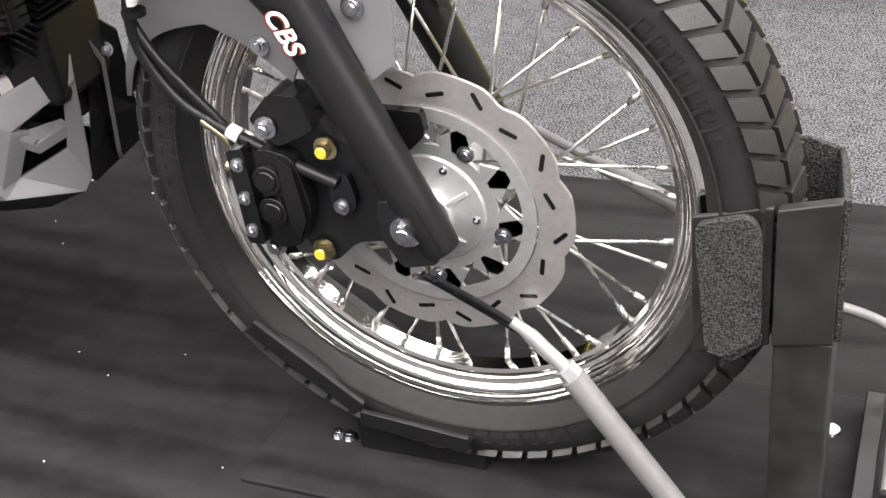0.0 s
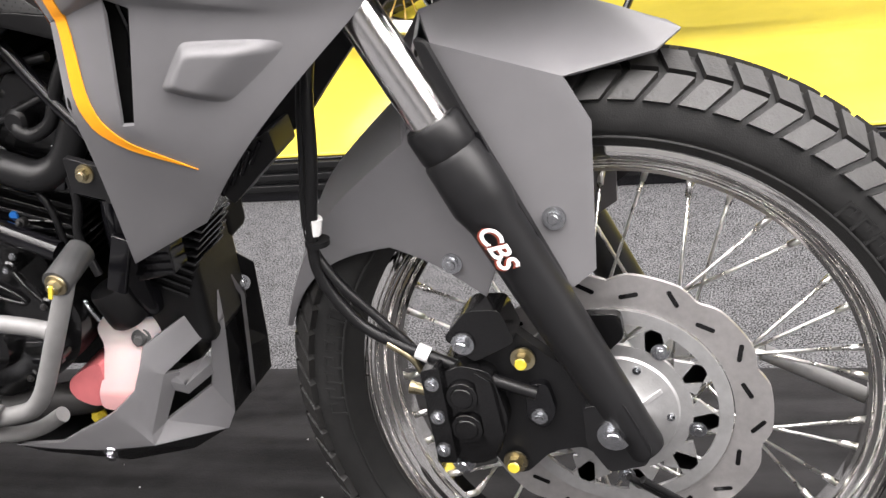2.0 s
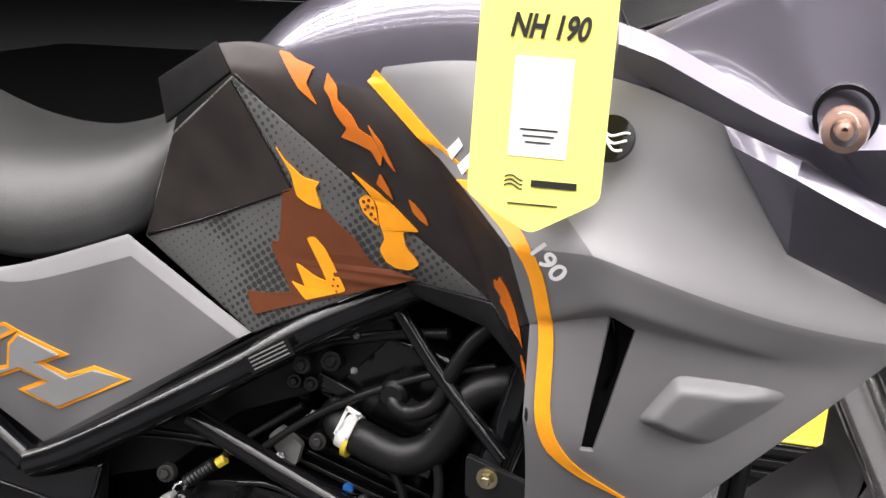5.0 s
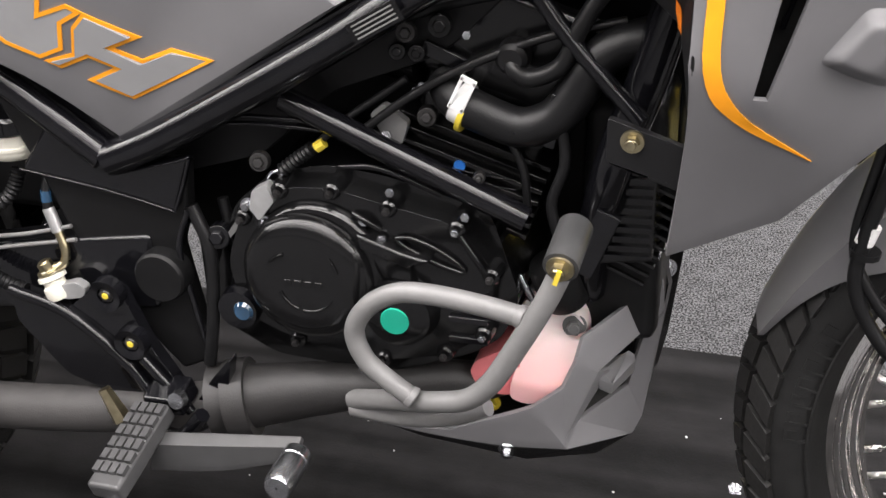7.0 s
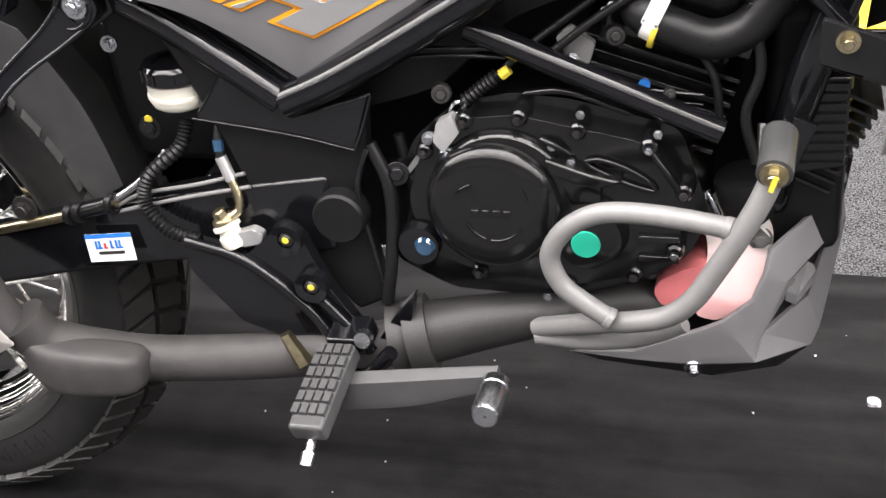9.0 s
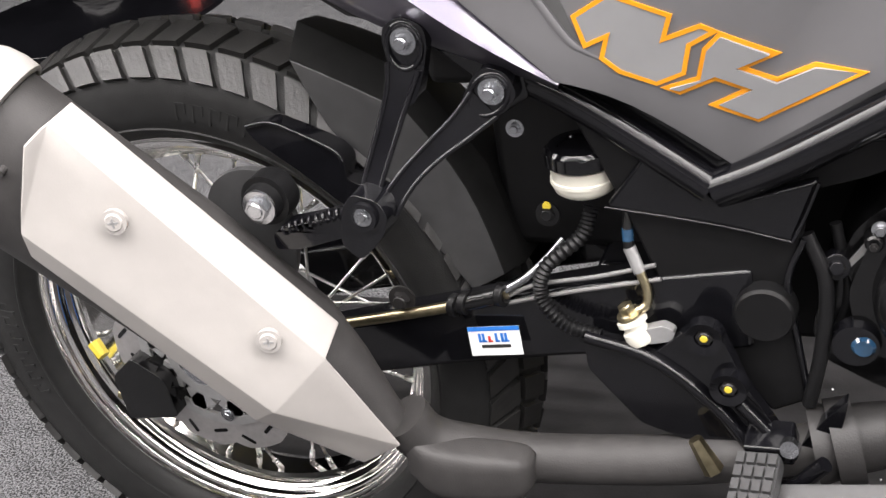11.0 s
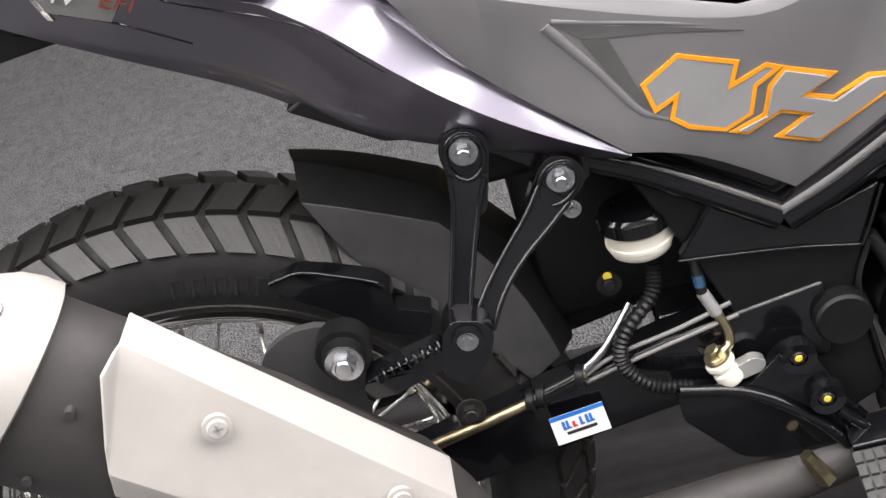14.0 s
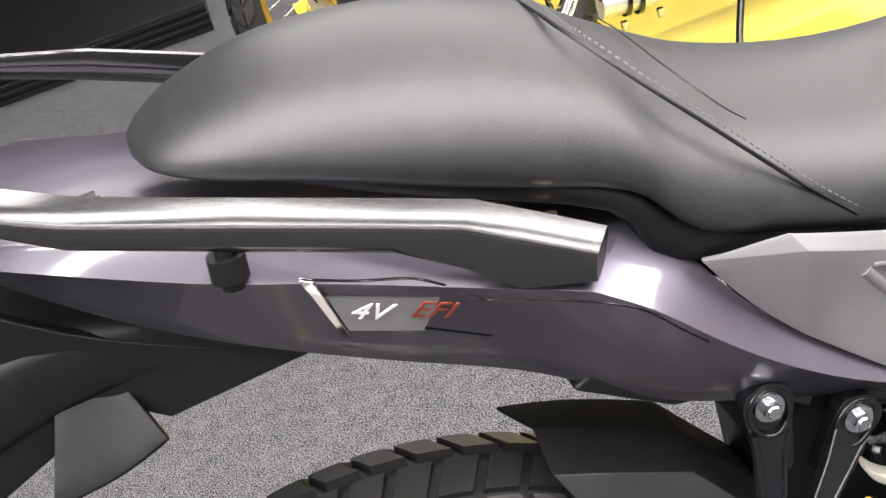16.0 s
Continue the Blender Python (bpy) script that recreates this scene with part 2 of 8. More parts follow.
def add_cyl(bm, p0, p1, r0, r1=None, seg=16, cap=True):
    p0, p1 = Vector(p0), Vector(p1)
    r1 = r0 if r1 is None else r1
    u, v = frame_axes(p1 - p0)
    rings = [[bm.verts.new(p + r * (math.cos(2 * math.pi * k / seg) * u + math.sin(2 * math.pi * k / seg) * v)) for k in range(seg)] for p, r in ((p0, r0), (p1, r1))]
    add_ring(bm, rings)
    if cap:
        bm.faces.new(rings[0]), bm.faces.new(rings[1])
    return bm


def curve_points(points, steps=6):
    P = [Vector(p) for p in points]
    P = [2 * P[0] - P[1], *P, 2 * P[-1] - P[-2]]
    out = []
    for a, b, c, d in zip(P, P[1:], P[2:], P[3:]):
        for k in range(steps):
            t = k / steps
            out.append(0.5 * (2 * b + (c - a) * t + (2 * a - 5 * b + 4 * c - d) * t * t + (3 * b - a - 3 * c + d) * t ** 3))
    return out + [P[-2]]


def add_tube(bm, points, r, seg=10, steps=6, ripple=0.0):
    pts = curve_points(points, steps) if steps > 1 else [Vector(p) for p in points]
    u = frame_axes(pts[1] - pts[0])[0]
    rings = []
    for i, p in enumerate(pts):
        d = (pts[min(i + 1, len(pts) - 1)] - pts[max(i - 1, 0)]).normalized()
        u = (u - d * u.dot(d)).normalized()
        v = d.cross(u)
        f = i / (len(pts) - 1)
        rr = (r if not isinstance(r, (tuple, list)) else r[0] + (r[1] - r[0]) * f) * (1 + ripple * (-1) ** i)
        rings.append([bm.verts.new(p + rr * (math.cos(2 * math.pi * k / seg) * u + math.sin(2 * math.pi * k / seg) * v)) for k in range(seg)])
    add_ring(bm, rings)
    bm.faces.new(rings[0]), bm.faces.new(rings[-1])
    return bm


def tube(name, points, r, mat, parent, label="", seg=12, steps=6, ripple=0.0):
    return part(name, add_tube(bmesh.new(), points, r, seg, steps, ripple), mat, parent, label, 50)


def add_lathe(bm, profile, seg=64, closed=True, center=(0, 0, 0), fn=None):
    """profile: (along y, radius) pairs turned about the y axis."""
    c = Vector(center)
    rings = []
    for k in range(seg):
        a = 2 * math.pi * k / seg
        rings.append([bm.verts.new(c + Vector((r * math.cos(a), y, r * math.sin(a)))) for y, r in profile])
    n = len(profile)
    for k in range(seg):
        a, b = rings[k], rings[(k + 1) % seg]
        for i in range(n if closed else n - 1):
            j = (i + 1) % n
            if (a[i].co - b[i].co).length < 1e-7 and (a[j].co - b[j].co).length < 1e-7:
                continue
            bm.faces.new((a[i], b[i], b[j], a[j]))
    bmesh.ops.remove_doubles(bm, verts=bm.verts, dist=1e-6)
    return bm


def add_prism(bm, poly, y0, y1, holes=()):
    """A plate: a polygon in x and z, with holes, from y0 to y1; y0 and y1 may be functions of x and z."""
    from mathutils.geometry import tessellate_polygon
    f0 = y0 if callable(y0) else (lambda x, z: y0)
    f1 = y1 if callable(y1) else (lambda x, z: y1)
    loops = [list(poly), *[list(h) for h in holes]]
    flat = [p for l in loops for p in l]
    tris = tessellate_polygon([[Vector((x * 1000, z * 1000, 0)) for x, z in l] for l in loops])
    va = [bm.verts.new((x, f0(x, z), z)) for x, z in flat]
    vb = [bm.verts.new((x, f1(x, z), z)) for x, z in flat]
    for t in tris:
        try:
            bm.faces.new([va[i] for i in t]), bm.faces.new([vb[i] for i in reversed(t)])
        except ValueError:
            pass
    base = 0
    for l in loops:
        n = len(l)
        for i in range(n):
            j = (i + 1) % n
            bm.faces.new((va[base + i], va[base + j], vb[base + j], vb[base + i]))
        base += n
    return bm


def plate(name, poly, y0, y1, mat, parent, label="", bevel=0.002, holes=()):
    bm = add_prism(bmesh.new(), poly, y0, y1, holes)
    bmesh.ops.dissolve_limit(bm, angle_limit=radians(1), verts=bm.verts, edges=bm.edges)
    return part(name, bm, mat, parent, label, 35, bevel, segments=2)


def rounded(poly, r, n=3):
    """A polygon with its corners rounded."""
    out, m = [], len(poly)
    for i in range(m):
        a, b, c = Vector(poly[i - 1]), Vector(poly[i]), Vector(poly[(i + 1) % m])
        d = min(r, (a - b).length * 0.45, (c - b).length * 0.45)
        p, q = b + (a - b).normalized() * d, b + (c - b).normalized() * d
        for k in range(n + 1):
            t = k / n
            out.append(tuple((1 - t) ** 2 * p + 2 * t * (1 - t) * b + t * t * q))
    return out


def add_box(bm, x0, x1, y0, y1, z0, z1):
    v = [bm.verts.new((x, y, z)) for x in (x0, x1) for y in (y0, y1) for z in (z0, z1)]
    for f in ((0, 1, 3, 2), (4, 6, 7, 5), (0, 4, 5, 1), (2, 3, 7, 6), (0, 2, 6, 4), (1, 5, 7, 3)):
        bm.faces.new([v[i] for i in f])
    return bm


def box(name, x0, x1, y0, y1, z0, z1, mat, parent, label="", bevel=0.003):
    return part(name, add_box(bmesh.new(), x0, x1, y0, y1, z0, z1), mat, parent, label, 35, bevel, segments=2)


def shell(name, facets, mat, parent, label="", thick=0.004, bevel=0.006, soft=30, inner=None, hard=0):
    """A moulded panel of facets, each a loop of 3D points: edges folded by less than soft degrees flow into one another, the rest are rounded off, the more softly the further they stay below hard degrees."""
    bm = bmesh.new()
    for f in facets:
        vs = [bm.verts.new(p) for p in f]
        bm.faces.new(vs)
    bmesh.ops.remove_doubles(bm, verts=bm.verts, dist=0.0008)
    bmesh.ops.triangulate(bm, faces=[f for f in bm.faces if len(f.verts) > 4])
    bmesh.ops.recalc_face_normals(bm, faces=bm.faces)
    crease = bm.edges.layers.float.new("crease_edge")
    for e in bm.edges:
        fold = math.degrees(e.calc_face_angle(0)) if len(e.link_faces) == 2 else 180.0
        e[crease] = float(fold > soft) if fold == 180.0 or not hard else min(1.0, max(0.0, (fold - soft) / (hard - soft)))
    point = bm.verts.layers.float.new("crease_vert")
    for v in bm.verts:
        rim = [e for e in v.link_edges if len(e.link_faces) < 2]
        if len(rim) == 2:
            p, q = rim[0].other_vert(v).co - v.co, v.co - rim[1].other_vert(v).co
            v[point] = 1.0 if p.length > 1e-6 and q.length > 1e-6 and p.angle(q) > radians(24) else 0.0
    ob = part(name, bm, mat, parent, label, 50, 0, 0, outward=True)
    ob.data.materials.append(inner or M_plastic)
    md = ob.modifiers.new("form", "SUBSURF")
    md.levels = md.render_levels = 3 if hard else 2
    md = ob.modifiers.new("thick", "SOLIDIFY")
    md.thickness, md.offset, md.material_offset = thick, -1, 1
    if bevel:
        md = ob.modifiers.new("edge", "BEVEL")
        md.width, md.segments, md.limit_method, md.angle_limit = bevel * 0.6, 3, "ANGLE", radians(min(28, soft + 5))
    return ob


def loft(name, sections, mat, parent, label="", power=2.6, seg=32, steps=4, cap=True):
    """Sections: centre, half width (along y), half height and a lean of the section's own up (x, z) direction."""
    S = [list(map(float, (*c, w, h, ux, uz))) for c, w, h, ux, uz in sections]
    S = [[2 * a - b for a, b in zip(S[0], S[1])], *S, [2 * a - b for a, b in zip(S[-1], S[-2])]]
    rows = []
    for a, b, c, d in zip(S, S[1:], S[2:], S[3:]):
        for k in range(steps):
            t = k / steps
            rows.append([0.5 * (2 * q + (r - p) * t + (2 * p - 5 * q + 4 * r - s) * t * t + (3 * q - p - 3 * r + s) * t ** 3) for p, q, r, s in zip(a, b, c, d)])
    rows.append(S[-2])
    bm = bmesh.new()
    rings = []
    for x, y, z, w, h, ux, uz in rows:
        l = math.hypot(ux, uz) or 1
        up = Vector((ux / l, 0, uz / l))
        ring = []
        for k in range(seg):
            a = 2 * math.pi * k / seg
            ca, sa = math.cos(a), math.sin(a)
            ring.append(bm.verts.new(Vector((x, y, z)) + Vector((0, 1, 0)) * w * math.copysign(abs(ca) ** (2 / power), ca) + up * h * math.copysign(abs(sa) ** (2 / power), sa)))
        rings.append(ring)
    add_ring(bm, rings)
    if cap:
        bm.faces.new(rings[0]), bm.faces.new(rings[-1])
    return part(name, bm, mat, parent, label, 60)


def oriented_box(bm, c, a, b, cc, la, lb, lc):
    vs = [bm.verts.new(c + a * la * i + b * lb * j + cc * lc * k) for i in (-1, 1) for j in (-1, 1) for k in (-1, 1)]
    for f in ((0, 1, 3, 2), (4, 6, 7, 5), (0, 4, 5, 1), (2, 3, 7, 6), (0, 2, 6, 4), (1, 5, 7, 3)):
        bm.faces.new([vs[i] for i in f])
    return bm


def bolt(name, p, d, r, mat, parent, label="", washer=True, depth=0.008, six=True):
    bm = bmesh.new()
    p, d = Vector(p), Vector(d).normalized()
    if washer:
        add_cyl(bm, p, p + d * 0.002, r * 1.55, r * 1.5, 20)
    add_cyl(bm, p + d * 0.002, p + d * depth, r, r * 0.96, 6 if six else 18)
    add_cyl(bm, p + d * depth, p + d * (depth + 0.0012), r * 0.72, r * 0.6, 14)
    return part(name, bm, mat, parent, label, 30)


def mirrored(ob, mid=-0.005):
    """The same part on the other side of the machine."""
    me = ob.data.copy()
    me.transform(Matrix(((1, 0, 0, 0), (0, -1, 0, 2 * mid), (0, 0, 1, 0), (0, 0, 0, 1))))
    me.flip_normals()
    other = ob.copy()
    other.data = me
    scene.collection.objects.link(other)
    return other


def writing(name, text, size, mat, parent, m, label="", slant=0.0, depth=0.0004, bold=0.0):
    """Flat raised letters in the built-in font, as a mesh."""
    cu = bpy.data.curves.new(name, "FONT")
    cu.body, cu.size, cu.extrude, cu.shear, cu.align_x, cu.align_y = text, size, depth, slant, "CENTER", "CENTER"
    cu.offset = bold
    tmp = new(name, cu)
    dg = bpy.context.evaluated_depsgraph_get()
    me = bpy.data.meshes.new_from_object(tmp.evaluated_get(dg))
    bpy.data.objects.remove(tmp)
    me.transform(m)
    me.materials.clear()
    me.materials.append(mat)
    ob = new(name, me)
    ob.parent = parent
    if parent.type == "EMPTY":
        ob.matrix_parent_inverse = Matrix.Translation(parent.location).inverted()
    if label:
        ob["label"] = label
    return ob


def facing(p, right, up):
    """The pose of a flat thing at p with its right and up ways; it faces right x up."""
    r = Vector(right).normalized()
    n = r.cross(Vector(up)).normalized()
    u = n.cross(r)
    m = Matrix((r, u, n)).transposed().to_4x4()
    m.translation = p
    return m


# ---- the hall ----
def slab(name, x0, x1, y0, y1, z0, z1, mat, label, category, bevel=0.0):
    ob = box(name, x0, x1, y0, y1, z0, z1, mat, None, "", bevel)
    return tagged(ob, label, category, kind="structure")


slab("ground", -14, 14, -10, 16, -0.3, FLOOR - 0.006, M_carpet, "flecked grey needle-felt carpet of the hall", "floor")
slab("floor_mat", -1.0, 1.125, -0.62, 0.575, FLOOR - 0.006, FLOOR, M_mat, "black display mat under the motorcycle", "floor", 0.002)
slab("wall_north", -14, 14, 16, 16.2, FLOOR, 6, M_wall, "black hall drape", "wall")
slab("wall_south", -14, 14, -10.2, -10, FLOOR, 6, M_panelwall, "pale panelled hall wall", "wall")
slab("wall_west", -14.2, -14, -10, 16, FLOOR, 6, M_wall, "black hall drape", "wall")
slab("wall_east", 14, 14.2, -10, 16, FLOOR, 6, M_wall, "black hall drape", "wall")
slab("ceiling", -14, 14, -10, 16, 6, 6.2, M_hallwall, "grey hall ceiling", "ceiling")

yellow_stand = thing("display_platform", 1.5, 2.2, FLOOR, "low display platform with glossy yellow top and black edge", "platform")
box("platform_base", -0.45, 5.0, 1.30, 3.6, FLOOR - 0.006, 0.078, M_gloss, yellow_stand, "black platform base")
box("platform_top", -0.45, 5.0, 1.305, 3.6, 0.078, 0.086, M_floorvinyl, yellow_stand, "glossy yellow vinyl top")
for k in range(3):
    box("edge_trim", -0.45, 5.0, 1.288, 1.300, 0.006 + k * 0.026, 0.020 + k * 0.026, M_plastic, yellow_stand, "black ribbed edge trim", 0.002)
black_stand = thing("display_platform", -2.6, 5.5, FLOOR, "low black display platform with a trimmed edge", "platform")
box("platform_base", -5.5, -0.75, 4.05, 7.5, FLOOR - 0.006, 0.10, M_plastic, black_stand)
for k in range(3):
    box("edge_trim", -5.5, -0.75, 4.036, 4.048, 0.010 + k * 0.030, 0.026 + k * 0.030, M_gloss, black_stand, "glossy black edge trim", 0.002)

# ---- the motorcycle ----
bike = thing("motorcycle", -0.02, 0, FLOOR, "grey and orange adventure motorcycle held upright in a wheel stand", "motorcycle")
# wheels
def surf(kind, s, h):
    """Tyre section: s from -1 to 1 across the tread; gives y and radius at height h above the carcass."""
    R, half, drop = kind
    a = s * 1.15
    y = half * math.sin(a) / math.sin(1.15)
    r = R - drop * (1 - math.cos(a)) / (1 - math.cos(1.15))
    ny, nr = math.sin(a), math.cos(a)
    return y + ny * h, r + nr * h


def tread_mesh(name, kind, corners, h=0.007):
    """One rubber block: corners are (angle along, s across) of its outline, in order."""
    me = bpy.data.meshes.new(name)
    bm = bmesh.new()
    (a0, s0), (a1, s1), (a2, s2), (a3, s3) = corners
    n = 3
    grid = {}
    for top in (0, 1):
        for i in range(n + 1):
            for j in range(2):
                u, v = i / n, j
                sh = 0.93 if top else 1.0
                uu, vv = 0.5 + (u - 0.5) * sh, 0.5 + (v - 0.5) * sh
                a = (a0 * (1 - uu) + a1 * uu) * (1 - vv) + (a3 * (1 - uu) + a2 * uu) * vv
                s = (s0 * (1 - uu) + s1 * uu) * (1 - vv) + (s3 * (1 - uu) + s2 * uu) * vv
                y, r = surf(kind, s, h if top else -0.003)
                grid[top, i, j] = bm.verts.new((r * math.sin(a), y, r * math.cos(a)))
    for i in range(n):
        bm.faces.new([grid[1, i, 0], grid[1, i + 1, 0], grid[1, i + 1, 1], grid[1, i, 1]])
        for j in (0, 1):
            bm.faces.new([grid[0, i, j], grid[0, i + 1, j], grid[1, i + 1, j], grid[1, i, j]])
    for i in (0, n):
        bm.faces.new([grid[0, i, 0], grid[0, i, 1], grid[1, i, 1], grid[1, i, 0]])
    bmesh.ops.recalc_face_normals(bm, faces=bm.faces)
    bm.to_mesh(me)
    bm.free()
    me.materials.append(M_tread)
    return me


def wheel(name, c, lip, width, R, half, drop, pitches, hub_r, flange, label, parent=None, turn=0.0, metal=None, wire=None, way=1, marks=0.9):
    bm = bmesh.new()
    w, l = width, lip
    # rolled beads of the rim edge
    near = [(w, l - 0.004)] + [(w * (1 - 0.64 * u ** 1.3) + 0.0013 * abs(math.sin(4 * math.pi * u ** 0.75)) * (0.5 + 0.8 * abs(math.cos(2.6 * u))), l - 0.004 - 0.0255 * u - 0.0013 * abs(math.sin(4 * math.pi * u ** 0.75)) * (0.5 + 0.8 * abs(math.cos(2.6 * u)))) for u in [k / 30 for k in range(1, 31)]] + [(w * 0.30, l - 0.0335)]
    prof = [(-w, l - 0.004), (-w, l + 0.001), (-w + 0.004, l + 0.001), (-w + 0.006, l - 0.008), (-w * 0.45, l - 0.020), (w * 0.45, l - 0.020), (w - 0.006, l - 0.008), (w - 0.004, l + 0.001), (w, l + 0.001), *near, *[(-y, r) for y, r in reversed(near[1:])]]
    add_lathe(bm, prof, 128)
    rim = part(name, bm, metal or M_chrome, parent or bike, label, 40)
    rim.matrix_basis = Matrix.Translation(c) @ pose(0, 0, 0, 0, 0, turn)
    # tyre carcass
    kind = (R - 0.007, half, drop)
    prof = [surf(kind, -1 + k / 8, 0) for k in range(17)]
    y1, r1 = prof[-1]
    side = [(y1 * 1.02, r1 - 0.012), (y1 * 1.03, (r1 + l) / 2), (y1 * 0.95, l + 0.014), (w + 0.006, l + 0.006), (w + 0.001, l - 0.001), (w - 0.004, l - 0.004)]
    prof = [(-y, r) for y, r in reversed(side)] + prof + side
    part("tyre", add_lathe(bmesh.new(), prof, 96), M_rubber, rim, "black dual-sport tyre", 50)
    # tread blocks
    p = 2 * math.pi / pitches
    kinds = []
    for sgn in (-1, 1):
        o = 0.5 * p if sgn > 0 else 0.0
        # raked shoulder blocks and counter-raked centre blocks
        for s0, s1, f0, f1, fill in ((0.53, 0.95, -0.58 * way, 0.0, 0.40), (0.06, 0.485, -0.20 * way, -0.58 * way, 0.395)):
            kinds.append(tread_mesh("tread_block", kind, [(o + (f0 - fill) * p, s0 * sgn), (o + (f0 + fill) * p, s0 * sgn), (o + (f1 + fill) * p, s1 * sgn), (o + (f1 - fill) * p, s1 * sgn)]))
    for k in range(pitches):
        for me in kinds:
            ob = new("tread_block", me)
            ob.parent = rim
            ob.matrix_basis = pose(0, 0, 0, 0, math.degrees(p * k), 0)
    # raised sidewall rings and lettering bars
    for rr in (l + 0.014,):
        part("sidewall_ring", add_lathe(bmesh.new(), [(-y1 * 1.035, rr - 0.0015), (-y1 * 1.05, rr), (-y1 * 1.035, rr + 0.0015)], 96, True), M_rubber, rim)
    rl = (l + r1) / 2 + 0.004
    for a0 in (marks, marks + 2.4, marks + 4.3):
        for k in range(7):
            bar = bmesh.new()
            for (x0, x1, z0, z1) in ((-0.0065, -0.0040, -0.009, 0.009), (-0.0040, 0.0055, 0.0065, 0.009), (0.0030, 0.0055, -0.001, 0.0065)):
                add_box(bar, x0, x1, -y1 * 1.03 - 0.0004, -y1 * 1.02 + 0.006, rl + z0, rl + z1)
            bar.transform(pose(0, 0, 0, 0, math.degrees(a0 + k * 0.018 / rl), 0))
            part("sidewall_mark", bar, M_rubber, rim)
    # hub
    hub = part("hub", add_lathe(bmesh.new(), [(-flange, 0.010), (-flange, hub_r), (-flange + 0.006, hub_r), (-flange + 0.012, hub_r * 0.62), (flange - 0.012, hub_r * 0.62), (flange - 0.006, hub_r), (flange, hub_r), (flange, 0.010)], 48), M_alloy, rim, "cast alloy hub")
    # spokes
    for side in (-1, 1):
        for lean in (-1, 1):
            sp = bmesh.new()
            a = lean * 0.62
            p0 = Vector((hub_r * 0.92 * math.sin(a), side * (flange - 0.003), hub_r * 0.92 * math.cos(a)))
            b = -lean * 0.085 + side * 0.0
            rr = l - 0.033
            p1 = Vector((rr * math.sin(b), side * 0.006, rr * math.cos(b)))
            add_cyl(sp, p0, p1, 0.0017, None, 8)
            d = (p0 - p1).normalized()
            add_cyl(sp, p1, p1 + d * 0.016, 0.0034, 0.0030, 8)
            bmesh.ops.recalc_face_normals(sp, faces=sp.faces)
            me = bpy.data.meshes.new("spoke")
            sp.to_mesh(me)
            sp.free()
            me.materials.append(wire or M_spoke)
            me.shade_smooth()
            for k in range(9):
                ob = new("spoke", me)
                ob.parent = rim
                ob.matrix_basis = pose(0, 0, 0, 0, 40 * k + (10 if side > 0 else 0) + (20 if lean > 0 else 0) - math.degrees(b), 0)
    return rim


front = wheel("front_wheel", (0.675, 0.0, 0.318), 0.2545, 0.031, 0.333, 0.050, 0.030, 66, 0.060, 0.036, "chromed wire-spoked front wheel with chunky tyre", way=-1, marks=-1.58)
rear = wheel("rear_wheel", (-0.712, -0.015, 0.325), 0.233, 0.046, 0.336, 0.060, 0.036, 58, 0.070, 0.045, "chromed wire-spoked rear wheel with chunky tyre", marks=0.12)


# brake disc
def add_annulus(bm, y0, y1, outer, inner):
    """A flat ring between two loops of equal count, from y0 to y1."""
    rows = [[bm.verts.new((x, y, z)) for x, z in loop] for loop, y in ((outer, y0), (inner, y0), (inner, y1), (outer, y1))]
    n = len(outer)
    for a, b in zip(rows, [*rows[1:], rows[0]]):
        for i in range(n):
            j = (i + 1) % n
            bm.faces.new((a[i], a[j], b[j], b[i]))
    return bm


def circle(r, n):
    return [(r * math.cos(2 * math.pi * k / n), r * math.sin(2 * math.pi * k / n)) for k in range(n)]


